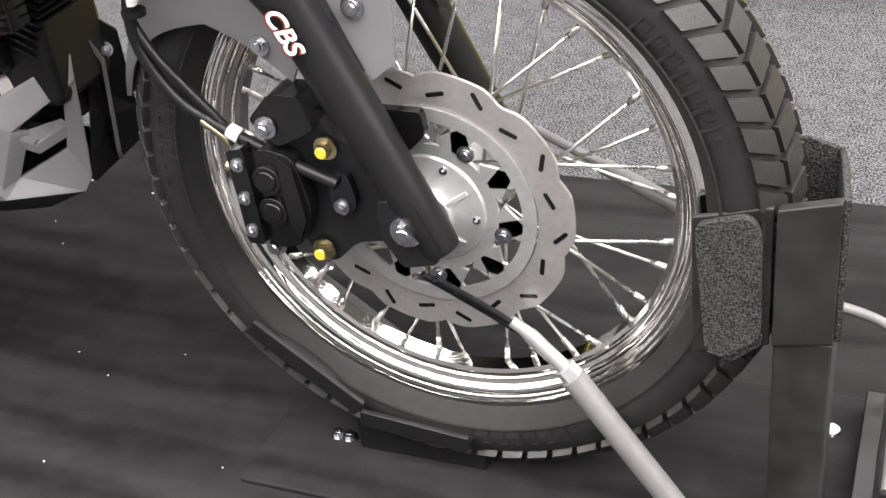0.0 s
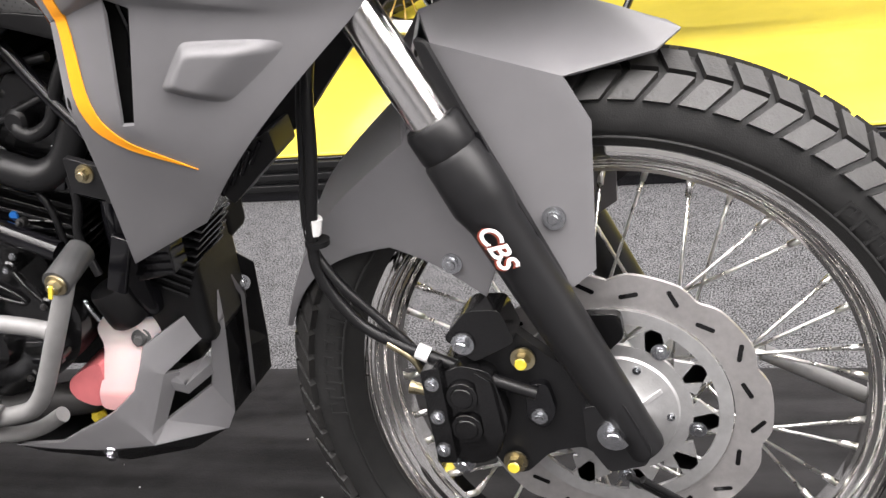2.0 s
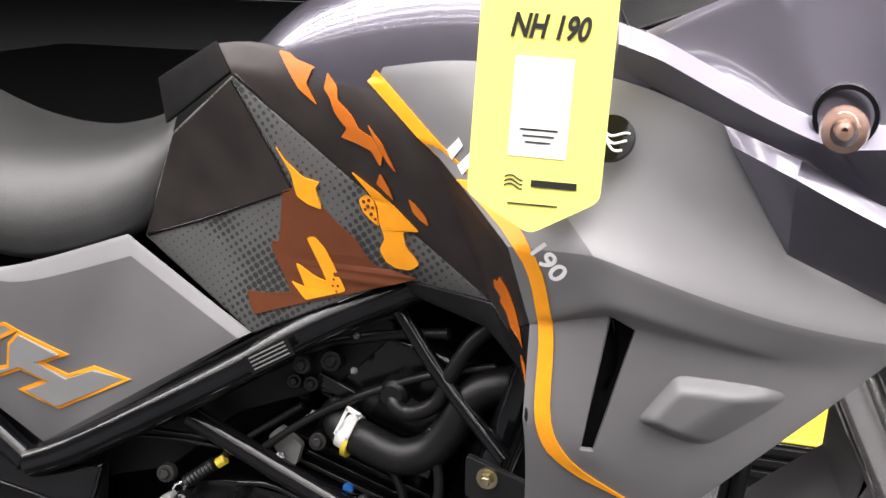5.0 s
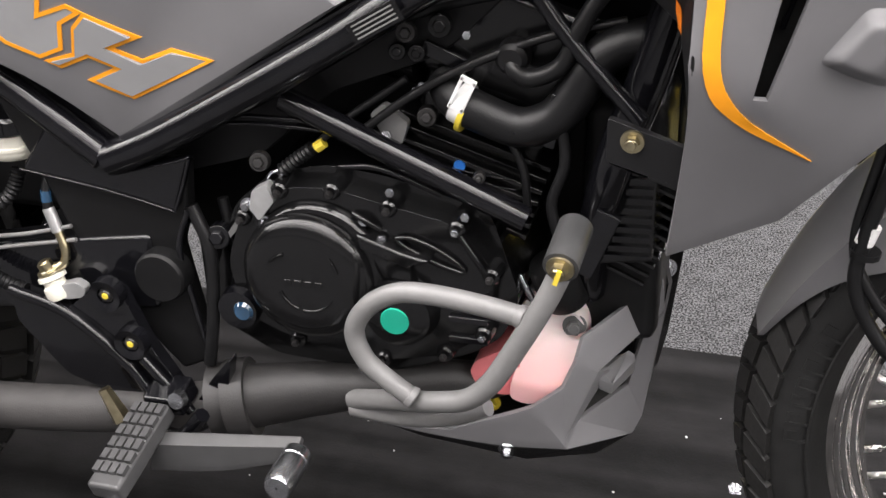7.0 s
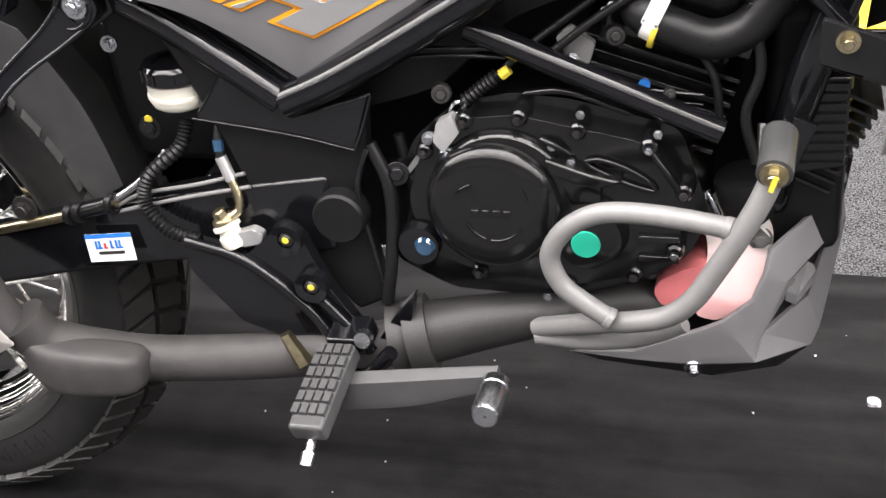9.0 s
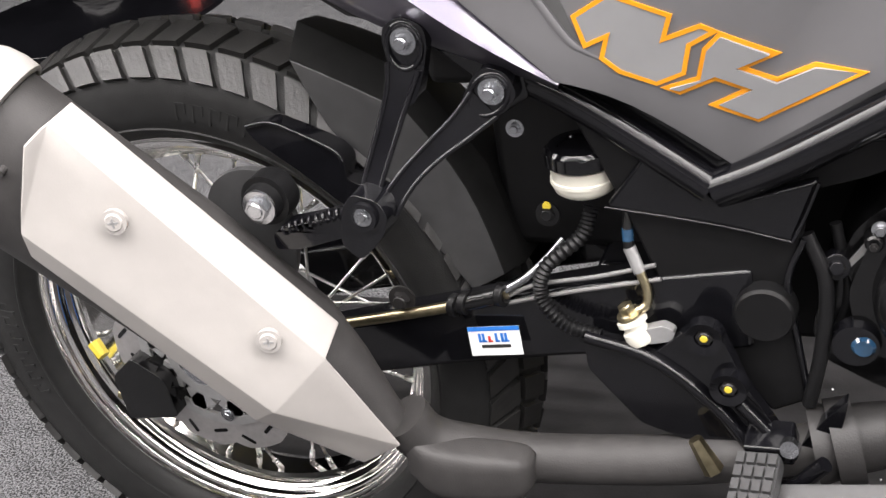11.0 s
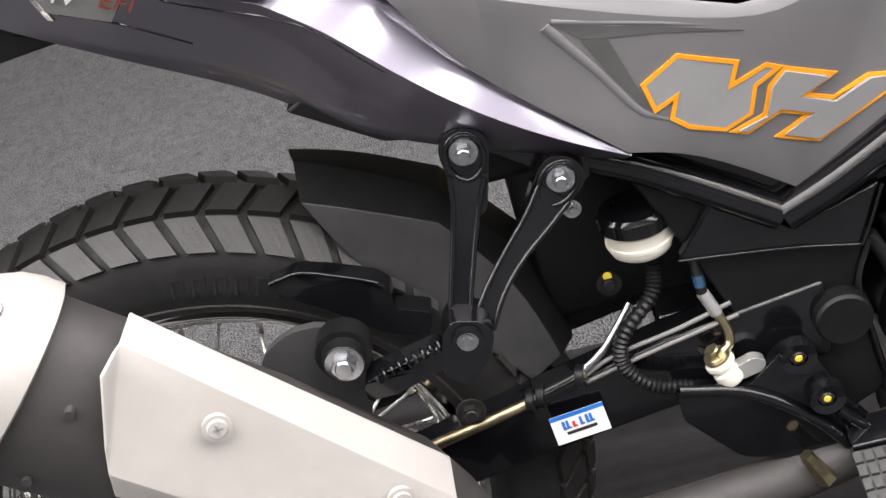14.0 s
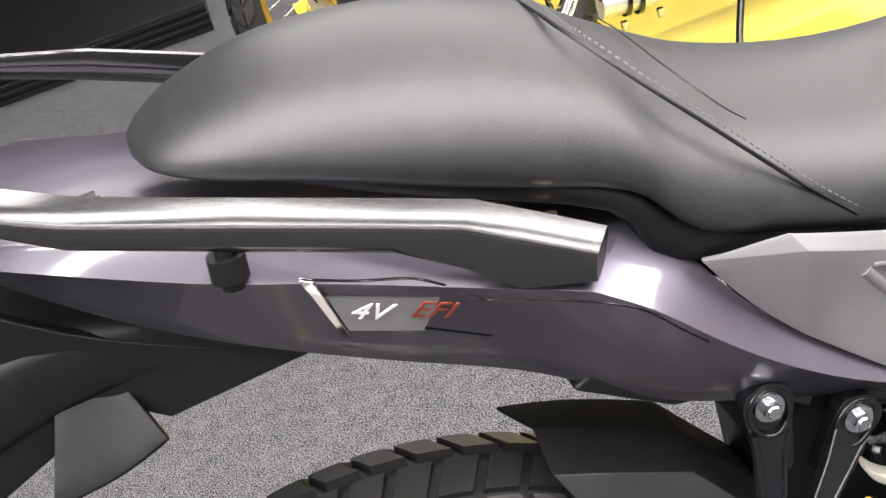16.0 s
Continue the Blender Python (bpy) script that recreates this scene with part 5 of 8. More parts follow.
plate("hose_clamp", rounded([(0.602, 0.372), (0.622, 0.376), (0.628, 0.345), (0.616, 0.326), (0.600, 0.336)], 0.008), -0.099, -0.088, M_gloss, bike, "black hose clamp")
bolt("clamp_bolt", (0.612, -0.099, 0.341), (0, -1, 0), 0.005, M_bolt, bike, "", True, 0.005, False)
part("bleed_nipple", add_cyl(add_cyl(bmesh.new(), (0.500, -0.085, 0.360), (0.530, -0.085, 0.352), 0.005, None, 10), (0.489, -0.085, 0.363), (0.500, -0.085, 0.360), 0.0065, 0.005, 10), M_brass, bike, "copper-coloured bleed nipple")

# hoses and cables at the front
tube("brake_hose", [(0.452, -0.02, 0.74), (0.445, -0.075, 0.665), (0.438, -0.085, 0.596), (0.424, -0.085, 0.525), (0.424, -0.086, 0.480), (0.452, -0.088, 0.434), (0.490, -0.090, 0.410), (0.530, -0.095, 0.396), (0.575, -0.101, 0.380), (0.612, -0.101, 0.366)], 0.0058, M_hose, bike, "black brake hose with white marker sleeve")
tube("sensor_cable", [(0.447, -0.02, 0.73), (0.437, -0.07, 0.66), (0.428, -0.078, 0.596), (0.418, -0.080, 0.520), (0.436, -0.085, 0.478), (0.470, -0.088, 0.440), (0.500, -0.088, 0.405), (0.515, -0.088, 0.372)], 0.0045, M_hose, bike, "black sensor cable")
tube("banjo_pipe", [(0.478, -0.093, 0.414), (0.498, -0.094, 0.400), (0.508, -0.092, 0.380), (0.518, -0.090, 0.360)], 0.0035, M_brass, bike, "brass-coloured brake pipe", 8)
for p, q in (((0.428, -0.083, 0.537), (0.424, -0.083, 0.522)), ((0.505, -0.092, 0.406), (0.516, -0.093, 0.401))):
    part("marker_sleeve", add_cyl(bmesh.new(), p, q, 0.0075, None, 14), M_white, bike, "white marker sleeve")
part("cable_tie", add_cyl(bmesh.new(), (0.4265, -0.083, 0.516), (0.4262, -0.083, 0.511), 0.0115, None, 12), M_hose, bike, "black cable tie")
# ---- exhaust ----
MC, MD = Vector((-0.545, -0.201, 0.455)), Vector((-0.66, -0.13, 0.74)).normalized()
MC = MC + Vector((-0.018, 0.0, -0.016))
MO = (Vector((0, -1, 0)) - MD * Vector((0, -1, 0)).dot(MD)).normalized()
MP = MD.cross(MO).normalized()
MP = MP if MP.z > 0 else -MP


def mpt(t, p, o):
    return MC + MD * t + MP * p + MO * o


def oval_rings(bm, rows, n=40):
    rings = [[bm.verts.new(mpt(t, rp * math.sin(2 * math.pi * k / n) + sp, ro * math.cos(2 * math.pi * k / n))) for k in range(n)] for t, rp, ro, sp in rows]
    add_ring(bm, rings)
    return rings


bm = bmesh.new()
rings = oval_rings(bm, ((-0.150, 0.024, 0.024, -0.004), (-0.130, 0.030, 0.028, -0.004), (-0.08, 0.052, 0.040, -0.004), (-0.03, 0.068, 0.050, -0.004), (0.10, 0.074, 0.054, -0.006), (0.28, 0.080, 0.056, -0.020), (0.285, 0.060, 0.040, -0.020)))
bm.faces.new(rings[0]), bm.faces.new(rings[-1])
muffler = part("muffler", bm, M_exhaust, bike, "matt black muffler body", 40)
for t, p in ((0.245, 0.030), (0.245, -0.040)):
    q = mpt(t, p - 0.012, 0.054 - 0.10 * abs(p))
    part("muffler_rivet", add_cyl(bmesh.new(), q - MO * 0.006, q + MO * 0.004, 0.0042, 0.0036, 12), M_exhaust, muffler)
# silver heat shield with folded edges
hA, hB, hC2, hC = mpt(0.238, 0.078, 0.040), mpt(0.240, 0.058, 0.055), mpt(0.204, -0.006, 0.070), mpt(0.188, -0.032, 0.060)
hD, hE, hF = mpt(-0.046, 0.062, 0.044), mpt(-0.044, 0.000, 0.068), mpt(-0.040, -0.032, 0.058)
hG, hH = mpt(-0.152, 0.018, 0.028), mpt(-0.142, -0.022, 0.032)
hT0, hT1 = mpt(0.236, 0.084, 0.010), mpt(-0.04, 0.070, 0.008)
shield = shell("heat_shield", [[hA, hB, hC2, hE, hD], [hC2, hC, hF, hE], [hD, hE, hG], [hE, hF, hH, hG], [hA, hD, hT1, hT0]], M_silver, bike, "silver painted heat shield with cross-head screws", 0.003, 0.008, 10)
for t, p, o in ((0.153, 0.054, 0.0575), (0.0, 0.052, 0.0570)):
    n = (MO + MP * 0.25).normalized()
    bm = bmesh.new()
    q = mpt(t, p, o)
    add_cyl(bm, q - n * 0.004, q + n * 0.0006, 0.0105, 0.0105, 28)
    add_cyl(bm, q, q + n * 0.0022, 0.0080, 0.0066, 24)
    sc = part("shield_screw", bm, M_silver, muffler, "flat cross-head screw", 30)
    u, v = frame_axes(n)
    bm = bmesh.new()
    for a, b in ((u, v), (v, u)):
        vs = [bm.verts.new(q + n * h + a * 0.0042 * i + b * 0.0009 * j) for h in (0.0015, 0.0026) for i in (-1, 1) for j in (-1, 1)]
        for f in ((0, 1, 3, 2), (4, 6, 7, 5), (0, 4, 5, 1), (2, 3, 7, 6), (0, 2, 6, 4), (1, 5, 7, 3)):
            bm.faces.new([vs[i] for i in f])
    part("screw_cross", bm, M_alloy, muffler)
# end cap
bm = bmesh.new()
rings = oval_rings(bm, ((0.276, 0.084, 0.059, -0.020), (0.278, 0.0885, 0.0625, -0.020), (0.290, 0.0885, 0.0625, -0.020), (0.306, 0.0862, 0.0608, -0.022), (0.322, 0.080, 0.0565, -0.026), (0.335, 0.069, 0.049, -0.030), (0.344, 0.056, 0.040, -0.033), (0.348, 0.040, 0.030, -0.035), (0.348, 0.025, 0.021, -0.035)), 48)
cap = part("muffler_cap", bm, M_silver, bike, "silver muffler end cap", 60, 0, 0.003)
part("tail_pipe", add_tube(bmesh.new(), [mpt(0.28, -0.020, 0), mpt(0.350, -0.020, 0)], 0.021, 24, 1), M_exhaust, cap, "black tail pipe", 40)
for t, a, f in ((0.318, 1.20, 0.920), (0.321, -0.09, 0.908)):
    n = (MP * math.sin(a) * 0.06 + MO * math.cos(a) * 0.088 + MD * 0.035).normalized()
    q = mpt(t, 0.0885 * f * math.sin(a) - 0.0253, 0.0625 * f * math.cos(a))
    bm = add_cyl(bmesh.new(), q, q + n * 0.003, 0.0085, 0.007, 20)
    add_cyl(bm, q + n * 0.003, q + n * 0.0034, 0.0035, 0.003, 6)
    part("cap_screw", bm, M_bolt, cap, "zinc cap screw", 30)
tube("exhaust_pipe", [(-0.453, -0.183, 0.348), (-0.438, -0.174, 0.318), (-0.40, -0.157, 0.297), (-0.34, -0.137, 0.281), (-0.22, -0.130, 0.291), (-0.14, -0.118, 0.301), (-0.11, -0.112, 0.306)], (0.024, 0.021), M_exhaust, bike, "matt grey exhaust pipe", 20)
tube("exhaust_cone", [(-0.115, -0.112, 0.307), (-0.085, -0.106, 0.312), (-0.02, -0.098, 0.326), (0.045, -0.086, 0.334)], (0.0355, 0.019), M_header, bike, "matt black exhaust cone", 24)
tube("exhaust_pipe", [(0.04, -0.087, 0.334), (0.09, -0.072, 0.337), (0.14, -0.055, 0.338), (0.21, -0.02, 0.38), (0.22, -0.01, 0.45)], (0.018, 0.018), M_header, bike, "matt black exhaust header", 20)
part("exhaust_clamp", add_cyl(bmesh.new(), (-0.100, -0.110, 0.3085), (-0.080, -0.105, 0.312), 0.0375, 0.037, 28), M_header, bike, "black exhaust clamp")
loft("pipe_guard", [((-0.448, -0.186, 0.315), 0.014, 0.022, 0, 1), ((-0.42, -0.186, 0.300), 0.020, 0.026, 0, 1), ((-0.36, -0.170, 0.290), 0.020, 0.022, 0, 1), ((-0.345, -0.166, 0.290), 0.012, 0.014, 0, 1)], M_exhaust, bike, "grey pipe guard", 4)

# ---- swingarm and rear parts ----
plate("swingarm", [(-0.16, 0.470), (-0.30, 0.448), (-0.42, 0.418), (-0.60, 0.372), (-0.735, 0.350), (-0.745, 0.318), (-0.70, 0.300), (-0.52, 0.333), (-0.43, 0.353), (-0.31, 0.374), (-0.16, 0.395)], -0.108, -0.072, M_gloss, bike, "black box-section swingarm", 0.006)
plate("swingarm", [(-0.16, 0.470), (-0.30, 0.448), (-0.735, 0.350), (-0.745, 0.318), (-0.70, 0.300), (-0.31, 0.374), (-0.16, 0.395)], 0.062, 0.098, M_gloss, bike, "black box-section swingarm", 0.006)
box("swingarm_bridge", -0.30, -0.22, -0.075, 0.065, 0.38, 0.45, M_gloss, bike, "", 0.01)
tube("brake_pipe", [(-0.60, -0.113, 0.378), (-0.522, -0.113, 0.396), (-0.45, -0.113, 0.413), (-0.40, -0.114, 0.427), (-0.368, -0.112, 0.437)], 0.0052, M_brass, bike, "dull bronze brake line", 12)
tube("brake_pipe", [(-0.375, -0.113, 0.437), (-0.352, -0.108, 0.450), (-0.335, -0.100, 0.464), (-0.318, -0.092, 0.482)], 0.0036, M_bolt, bike, "thin steel brake line", 10)
for pts in ([(-0.372, -0.110, 0.431), (-0.341, -0.110, 0.446), (-0.286, -0.109, 0.457), (-0.238, -0.106, 0.469)], [(-0.372, -0.110, 0.425), (-0.315, -0.110, 0.440), (-0.234, -0.108, 0.457)]):
    tube("brake_pipe", pts, 0.0021, M_bar, bike, "thin grey line along the swingarm", 8)
for x, z in ((-0.418, 0.4225), (-0.408, 0.4255), (-0.372, 0.4360)):
    part("line_clamp", add_lathe(bmesh.new(), [(-0.0035, 0.006), (-0.0035, 0.0105), (0.0035, 0.0105), (0.0035, 0.006)], 18, True), M_hose, bike, "black rubber line clamp", 40, 0.001).matrix_basis = Matrix.Translation((x, -0.114, z)) @ Euler((0, 0, radians(75))).to_matrix().to_4x4()
part("line_sleeve", add_cyl(bmesh.new(), (-0.418, -0.114, 0.4222), (-0.370, -0.113, 0.4362), 0.0078, None, 16), M_engine, bike, "black sleeve")
bolt("swingarm_bolt", (-0.471, -0.109, 0.423), (0, -1, 0), 0.0085, M_steel, bike, "dark bolt in a rubber washer")
bolt("rear_axle_nut", (-0.712, -0.110, 0.325), (0, -1, 0), 0.014, M_bolt, bike, "steel rear axle nut")
# inner mudguard
hs = [(-0.557, -0.073, 0.638), (-0.520, -0.073, 0.622), (-0.455, -0.070, 0.588), (-0.405, -0.070, 0.520), (-0.385, -0.070, 0.430), (-0.415, -0.076, 0.415), (-0.462, -0.075, 0.485), (-0.529, -0.074, 0.560)]
ht = [(-0.557, -0.045, 0.664), (-0.515, -0.045, 0.645), (-0.448, -0.045, 0.606), (-0.396, -0.045, 0.528), (-0.372, -0.045, 0.430)]
hc = [(-0.572, 0.018, 0.648), (-0.520, 0.018, 0.634), (-0.450, 0.018, 0.597), (-0.394, 0.018, 0.522), (-0.370, 0.005, 0.430)]
shell("rear_hugger", [hs], M_hugger, bike, "dark grey plastic rear hugger side", 0.003, 0.003)
shell("hugger_top", [[hs[k], hs[k + 1], ht[k + 1], ht[k]] for k in range(4)] + [[ht[k], ht[k + 1], hc[k + 1], hc[k]] for k in range(4)], M_matt, bike, "black plastic rear hugger top", 0.003, 0.003, 20)
cg = [(-0.602, 0.585), (-0.573, 0.590), (-0.547, 0.581), (-0.514, 0.566), (-0.505, 0.556), (-0.506, 0.538), (-0.477, 0.526), (-0.484, 0.506), (-0.516, 0.514), (-0.552, 0.545), (-0.591, 0.573)]
plate("chain_guard", rounded(cg, 0.004, 2), lambda x, z: -0.104 + 0.25 * max(0.0, z - 0.565), -0.080, M_gloss, bike, "black plastic hugger extension", 0.003)
tube("guard_rib", [(-0.598, -0.100, 0.586), (-0.573, -0.101, 0.590), (-0.547, -0.102, 0.581), (-0.514, -0.104, 0.566), (-0.506, -0.105, 0.556)], 0.0020, M_gloss, bike, "", 8)
plate("muffler_stay", rounded([(-0.618, 0.535), (-0.607, 0.559), (-0.581, 0.573), (-0.556, 0.573), (-0.541, 0.561), (-0.530, 0.528), (-0.540, 0.480), (-0.560, 0.445), (-0.600, 0.470)], 0.012), -0.160, -0.152, M_hugger, bike, "dark plastic muffler stay", 0.002)
part("muffler_mount", add_cyl(add_cyl(bmesh.new(), (-0.540, -0.165, 0.557), (-0.540, -0.185, 0.557), 0.022, 0.022, 28), (-0.540, -0.185, 0.557), (-0.540, -0.196, 0.557), 0.017, 0.016, 24), M_hose, bike, "rubber muffler mount")
bolt("mount_bolt", (-0.539, -0.196, 0.557), (0, -1, 0), 0.010, M_bolt, bike, "bluish zinc mount bolt", True, 0.008)
# passenger footrest hanger
def strut(rows, label):
    """A flat cast strut: rows of x, y, z and half width, with raised edges."""
    lo, hi = [], []
    for i, (x, y, z, w) in enumerate(rows):
        a, b = Vector(rows[max(i - 1, 0)][:3]), Vector(rows[min(i + 1, len(rows) - 1)][:3])
        d = (b - a).normalized()
        n = Vector((-d.z, 0, d.x)).normalized()
        lo.append(Vector((x, y, z)) - n * w)
        hi.append(Vector((x, y, z)) + n * w)
    bm = bmesh.new()
    rings = [[bm.verts.new(v) for v in (p + Vector((0, -0.003, 0)), q + Vector((0, -0.003, 0)), q + Vector((0, 0.006, 0)), p + Vector((0, 0.006, 0)))] for p, q in zip(lo, hi)]
    add_ring(bm, rings)
    bm.faces.new(rings[0]), bm.faces.new(rings[-1])
    ob = part("footrest_strut", bm, M_gloss, bike, label, 50)
    for side in (lo, hi):
        part("strut_edge", add_tube(bmesh.new(), [p + Vector((0, -0.003, 0)) for p in side], 0.0022, 8, 3), M_gloss, ob, "", 50)


strut([(-0.416, -0.139, 0.656, 0.0130), (-0.422, -0.144, 0.635, 0.0095), (-0.434, -0.158, 0.600, 0.0080), (-0.444, -0.172, 0.570, 0.0075), (-0.446, -0.182, 0.550, 0.0085)], "glossy black flat footrest strut")
strut([(-0.356, -0.131, 0.622, 0.0140), (-0.374, -0.140, 0.606, 0.0105), (-0.396, -0.152, 0.590, 0.0080), (-0.416, -0.166, 0.572, 0.0072), (-0.432, -0.178, 0.550, 0.0080)], "glossy black flat footrest strut")
for p, arm in (((-0.413, -0.133, 0.676), (-0.07, -1.0)), ((-0.349, -0.127, 0.632), (-0.66, -0.75))):
    q = Vector(p)
    a = Vector((arm[0], 0, arm[1])).normalized()
    b = Vector((a.z, 0, -a.x))
    web = [q - b * 0.0190, q - b * 0.0165 - a * 0.012, q - a * 0.0200, q + b * 0.0165 - a * 0.012, q + b * 0.0190, q + b * 0.0150 + a * 0.022, q + b * 0.0085 + a * 0.050, q - b * 0.0085 + a * 0.050, q - b * 0.0150 + a * 0.022]
    plate("strut_web", rounded([(v.x, v.z) for v in web], 0.011, 4), lambda x, z, q=q: q.y - 0.006 - 0.32 * max(0.0, q.z - 0.020 - z), lambda x, z, q=q: q.y + 0.006, M_gloss, bike, "glossy black strut end", 0.002)
    oval = [q + a * (0.004 + 0.0185 * math.sin(k * math.pi / 8)) + b * (0.0142 * math.cos(k * math.pi / 8)) + Vector((0, -0.0065 - 0.002 * math.sin(k * math.pi / 8), 0)) for k in range(17)]
    part("strut_eye", add_tube(bmesh.new(), oval, 0.0021, 8, 3), M_gloss, bike, "glossy black raised rim of the strut eye", 50)
    bolt("strut_bolt", q + Vector((0, -0.006, 0)), (0, -1, 0), 0.0072, M_bolt, bike, "bluish zinc strut bolt", True, 0.008)
plate("strut_bracket", [(-0.400, 0.690), (-0.33, 0.655), (-0.325, 0.62), (-0.35, 0.605), (-0.372, 0.640), (-0.403, 0.664), (-0.43, 0.68)], -0.118, -0.108, M_gloss, bike, "black subframe bracket", 0.003)
plate("footrest_joint", rounded([(-0.463, 0.559), (-0.452, 0.573), (-0.430, 0.567), (-0.423, 0.553), (-0.432, 0.533), (-0.454, 0.513), (-0.469, 0.527)], 0.006), -0.199, -0.165, M_gloss, bike, "glossy black footrest joint", 0.004)
part("joint_ring", add_lathe(bmesh.new(), [(-0.199, 0.0125), (-0.203, 0.0120), (-0.203, 0.0085), (-0.199, 0.0085)], 28, True, (-0.444, 0, 0.554)), M_gloss, bike, "glossy black joint boss")
bolt("joint_pin", (-0.444, -0.199, 0.554), (0, -1, 0.2), 0.0055, M_bolt, bike, "", True, 0.004, False)
tube("footrest_spring", [(-0.465 - 0.00130 * k, -0.199 - 0.0045 * math.cos(k * 1.25), 0.556 - 0.00041 * k + 0.0045 * math.sin(k * 1.25)) for k in range(42)], 0.0013, M_gloss, bike, "black footrest spring", 6, 2)
plate("passenger_footrest", rounded([(-0.531, 0.534), (-0.521, 0.540), (-0.466, 0.552), (-0.463, 0.534), (-0.508, 0.520), (-0.531, 0.519)], 0.005), -0.198, -0.175, M_gloss, bike, "folded black passenger footrest", 0.004)
bolt("frame_bolt", (-0.346, -0.100, 0.587), (0.1, -1, 0.1), 0.0050, M_bolt, bike, "small zinc frame bolt", True, 0.006)
bolt("pivot_bolt", (-0.331, -0.088, 0.503), (0, -1, 0.1), 0.0070, M_hose, bike, "dark pivot bolt", True, 0.005)
part("paint_mark", add_cyl(bmesh.new(), (-0.331, -0.089, 0.511), (-0.331, -0.0905, 0.511), 0.0040, 0.0036, 14), M_yellowdab, bike, "yellow paint mark")
# rear brake reservoir
res = part("brake_reservoir", add_lathe(bmesh.new(), [(-0.019, 0.0), (-0.019, 0.021), (-0.016, 0.0250), (-0.011, 0.0270), (-0.0085, 0.0270), (-0.008, 0.0285), (-0.005, 0.0285), (-0.0045, 0.0270), (0.003, 0.0275), (0.006, 0.0285), (0.008, 0.0)], 32, False), M_cream, bike, "translucent cream brake fluid reservoir", 40)
res.matrix_basis = Matrix.Translation((-0.298, -0.082, 0.543)) @ Euler((radians(90), 0, 0)).to_matrix().to_4x4()
lid = part("reservoir_cap", add_lathe(bmesh.new(), [(0.008, 0.0), (0.008, 0.0300), (0.020, 0.0300), (0.0215, 0.0290), (0.0235, 0.0275), (0.0235, 0.0200), (0.0215, 0.0185), (0.0215, 0.0)], 40, False), M_gloss, res, "black ribbed cap", 25)
for k in range(10):
    a = 2 * math.pi * k / 10
    part("cap_lug", oriented_box(bmesh.new(), Vector((0.0302 * math.cos(a), 0.0145, 0.0302 * math.sin(a))), Vector((0, 1, 0)), Vector((-math.sin(a), 0, math.cos(a))), Vector((math.cos(a), 0, math.sin(a))), 0.0055, 0.0035, 0.0012), M_gloss, lid, "", 35, 0.0006)
tube("fluid_hose", [(-0.292, -0.090, 0.512), (-0.300, -0.100, 0.490), (-0.330, -0.112, 0.465), (-0.335, -0.118, 0.440), (-0.315, -0.124, 0.418), (-0.285, -0.125, 0.408)], 0.0062, M_hose, bike, "black convoluted fluid hose", 12, 14, 0.14)
tube("brake_line", [(-0.262, -0.085, 0.530), (-0.260, -0.095, 0.512), (-0.260, -0.102, 0.497), (-0.259, -0.105, 0.484)], 0.0046, M_hose, bike, "black brake hose", 12)
tube("hose_mark", [(-0.260, -0.1025, 0.500), (-0.2597, -0.1040, 0.490)], 0.0050, M_lens, bike, "bluish mark on the brake hose", 12, 1)
tube("hose_crimp", [(-0.259, -0.105, 0.484), (-0.251, -0.108, 0.463)], 0.0054, M_alloy, bike, "plated hose crimp", 12, 1)
tube("hose_elbow", [(-0.251, -0.108, 0.463), (-0.2455, -0.111, 0.448), (-0.246, -0.115, 0.436), (-0.255, -0.120, 0.431)], 0.0042, M_brass, bike, "brass-coloured hose elbow", 12)
cyl = part("master_cylinder", add_lathe(bmesh.new(), [(0.0, 0.0), (0.0, 0.0100), (0.004, 0.0118), (0.012, 0.0118), (0.014, 0.0098), (0.018, 0.0098), (0.019, 0.0128), (0.023, 0.0128), (0.024, 0.0080), (0.028, 0.0080), (0.028, 0.0)], 28, False), M_cream, bike, "milky white master cylinder", 40)
cyl.matrix_basis = Matrix.Translation((-0.2495, -0.124, 0.404)) @ Euler((radians(90 - 8), radians(-22), 0)).to_matrix().to_4x4()
bolt("banjo_bolt", (-0.259, -0.121, 0.429), (-0.35, -0.15, 1), 0.0072, M_brass, bike, "brass-coloured banjo bolt", True, 0.010)
plate("cylinder_lug", rounded([(-0.250, 0.418), (-0.230, 0.425), (-0.220, 0.419), (-0.224, 0.410), (-0.245, 0.405)], 0.004), -0.128, -0.118, M_alloy, bike, "cast alloy master cylinder lug", 0.003)

# ---- frame ----
tube("frame_tube", [(-0.330, -0.103, 0.632), (-0.290, -0.106, 0.612), (-0.235, -0.108, 0.575), (-0.190, -0.109, 0.543)], 0.0135, M_gloss, bike, "glossy black frame tube", 14)
tube("frame_tube", [(-0.186, -0.109, 0.541), (-0.140, -0.110, 0.562), (-0.076, -0.110, 0.598), (0.020, -0.108, 0.655), (0.10, -0.10, 0.705), (0.18, -0.085, 0.745), (0.33, -0.05, 0.82)], 0.0150, M_gloss, bike, "glossy black frame tube", 14)
tube("frame_tube", [(-0.029, -0.092, 0.602), (0.07, -0.097, 0.562), (0.173, -0.102, 0.521)], 0.0105, M_gloss, bike, "glossy black frame brace", 14, 2)
tube("frame_tube", [(0.30, -0.06, 0.80), (0.265, -0.078, 0.66), (0.236, -0.080, 0.565), (0.220, -0.062, 0.49), (0.212, -0.040, 0.43)], 0.016, M_gloss, bike, "glossy black down tube", 14)
tube("frame_tube", [(0.155, -0.075, 0.72), (0.200, -0.085, 0.665), (0.258, -0.10, 0.61)], 0.007, M_gloss, bike, "black upper brace", 10)
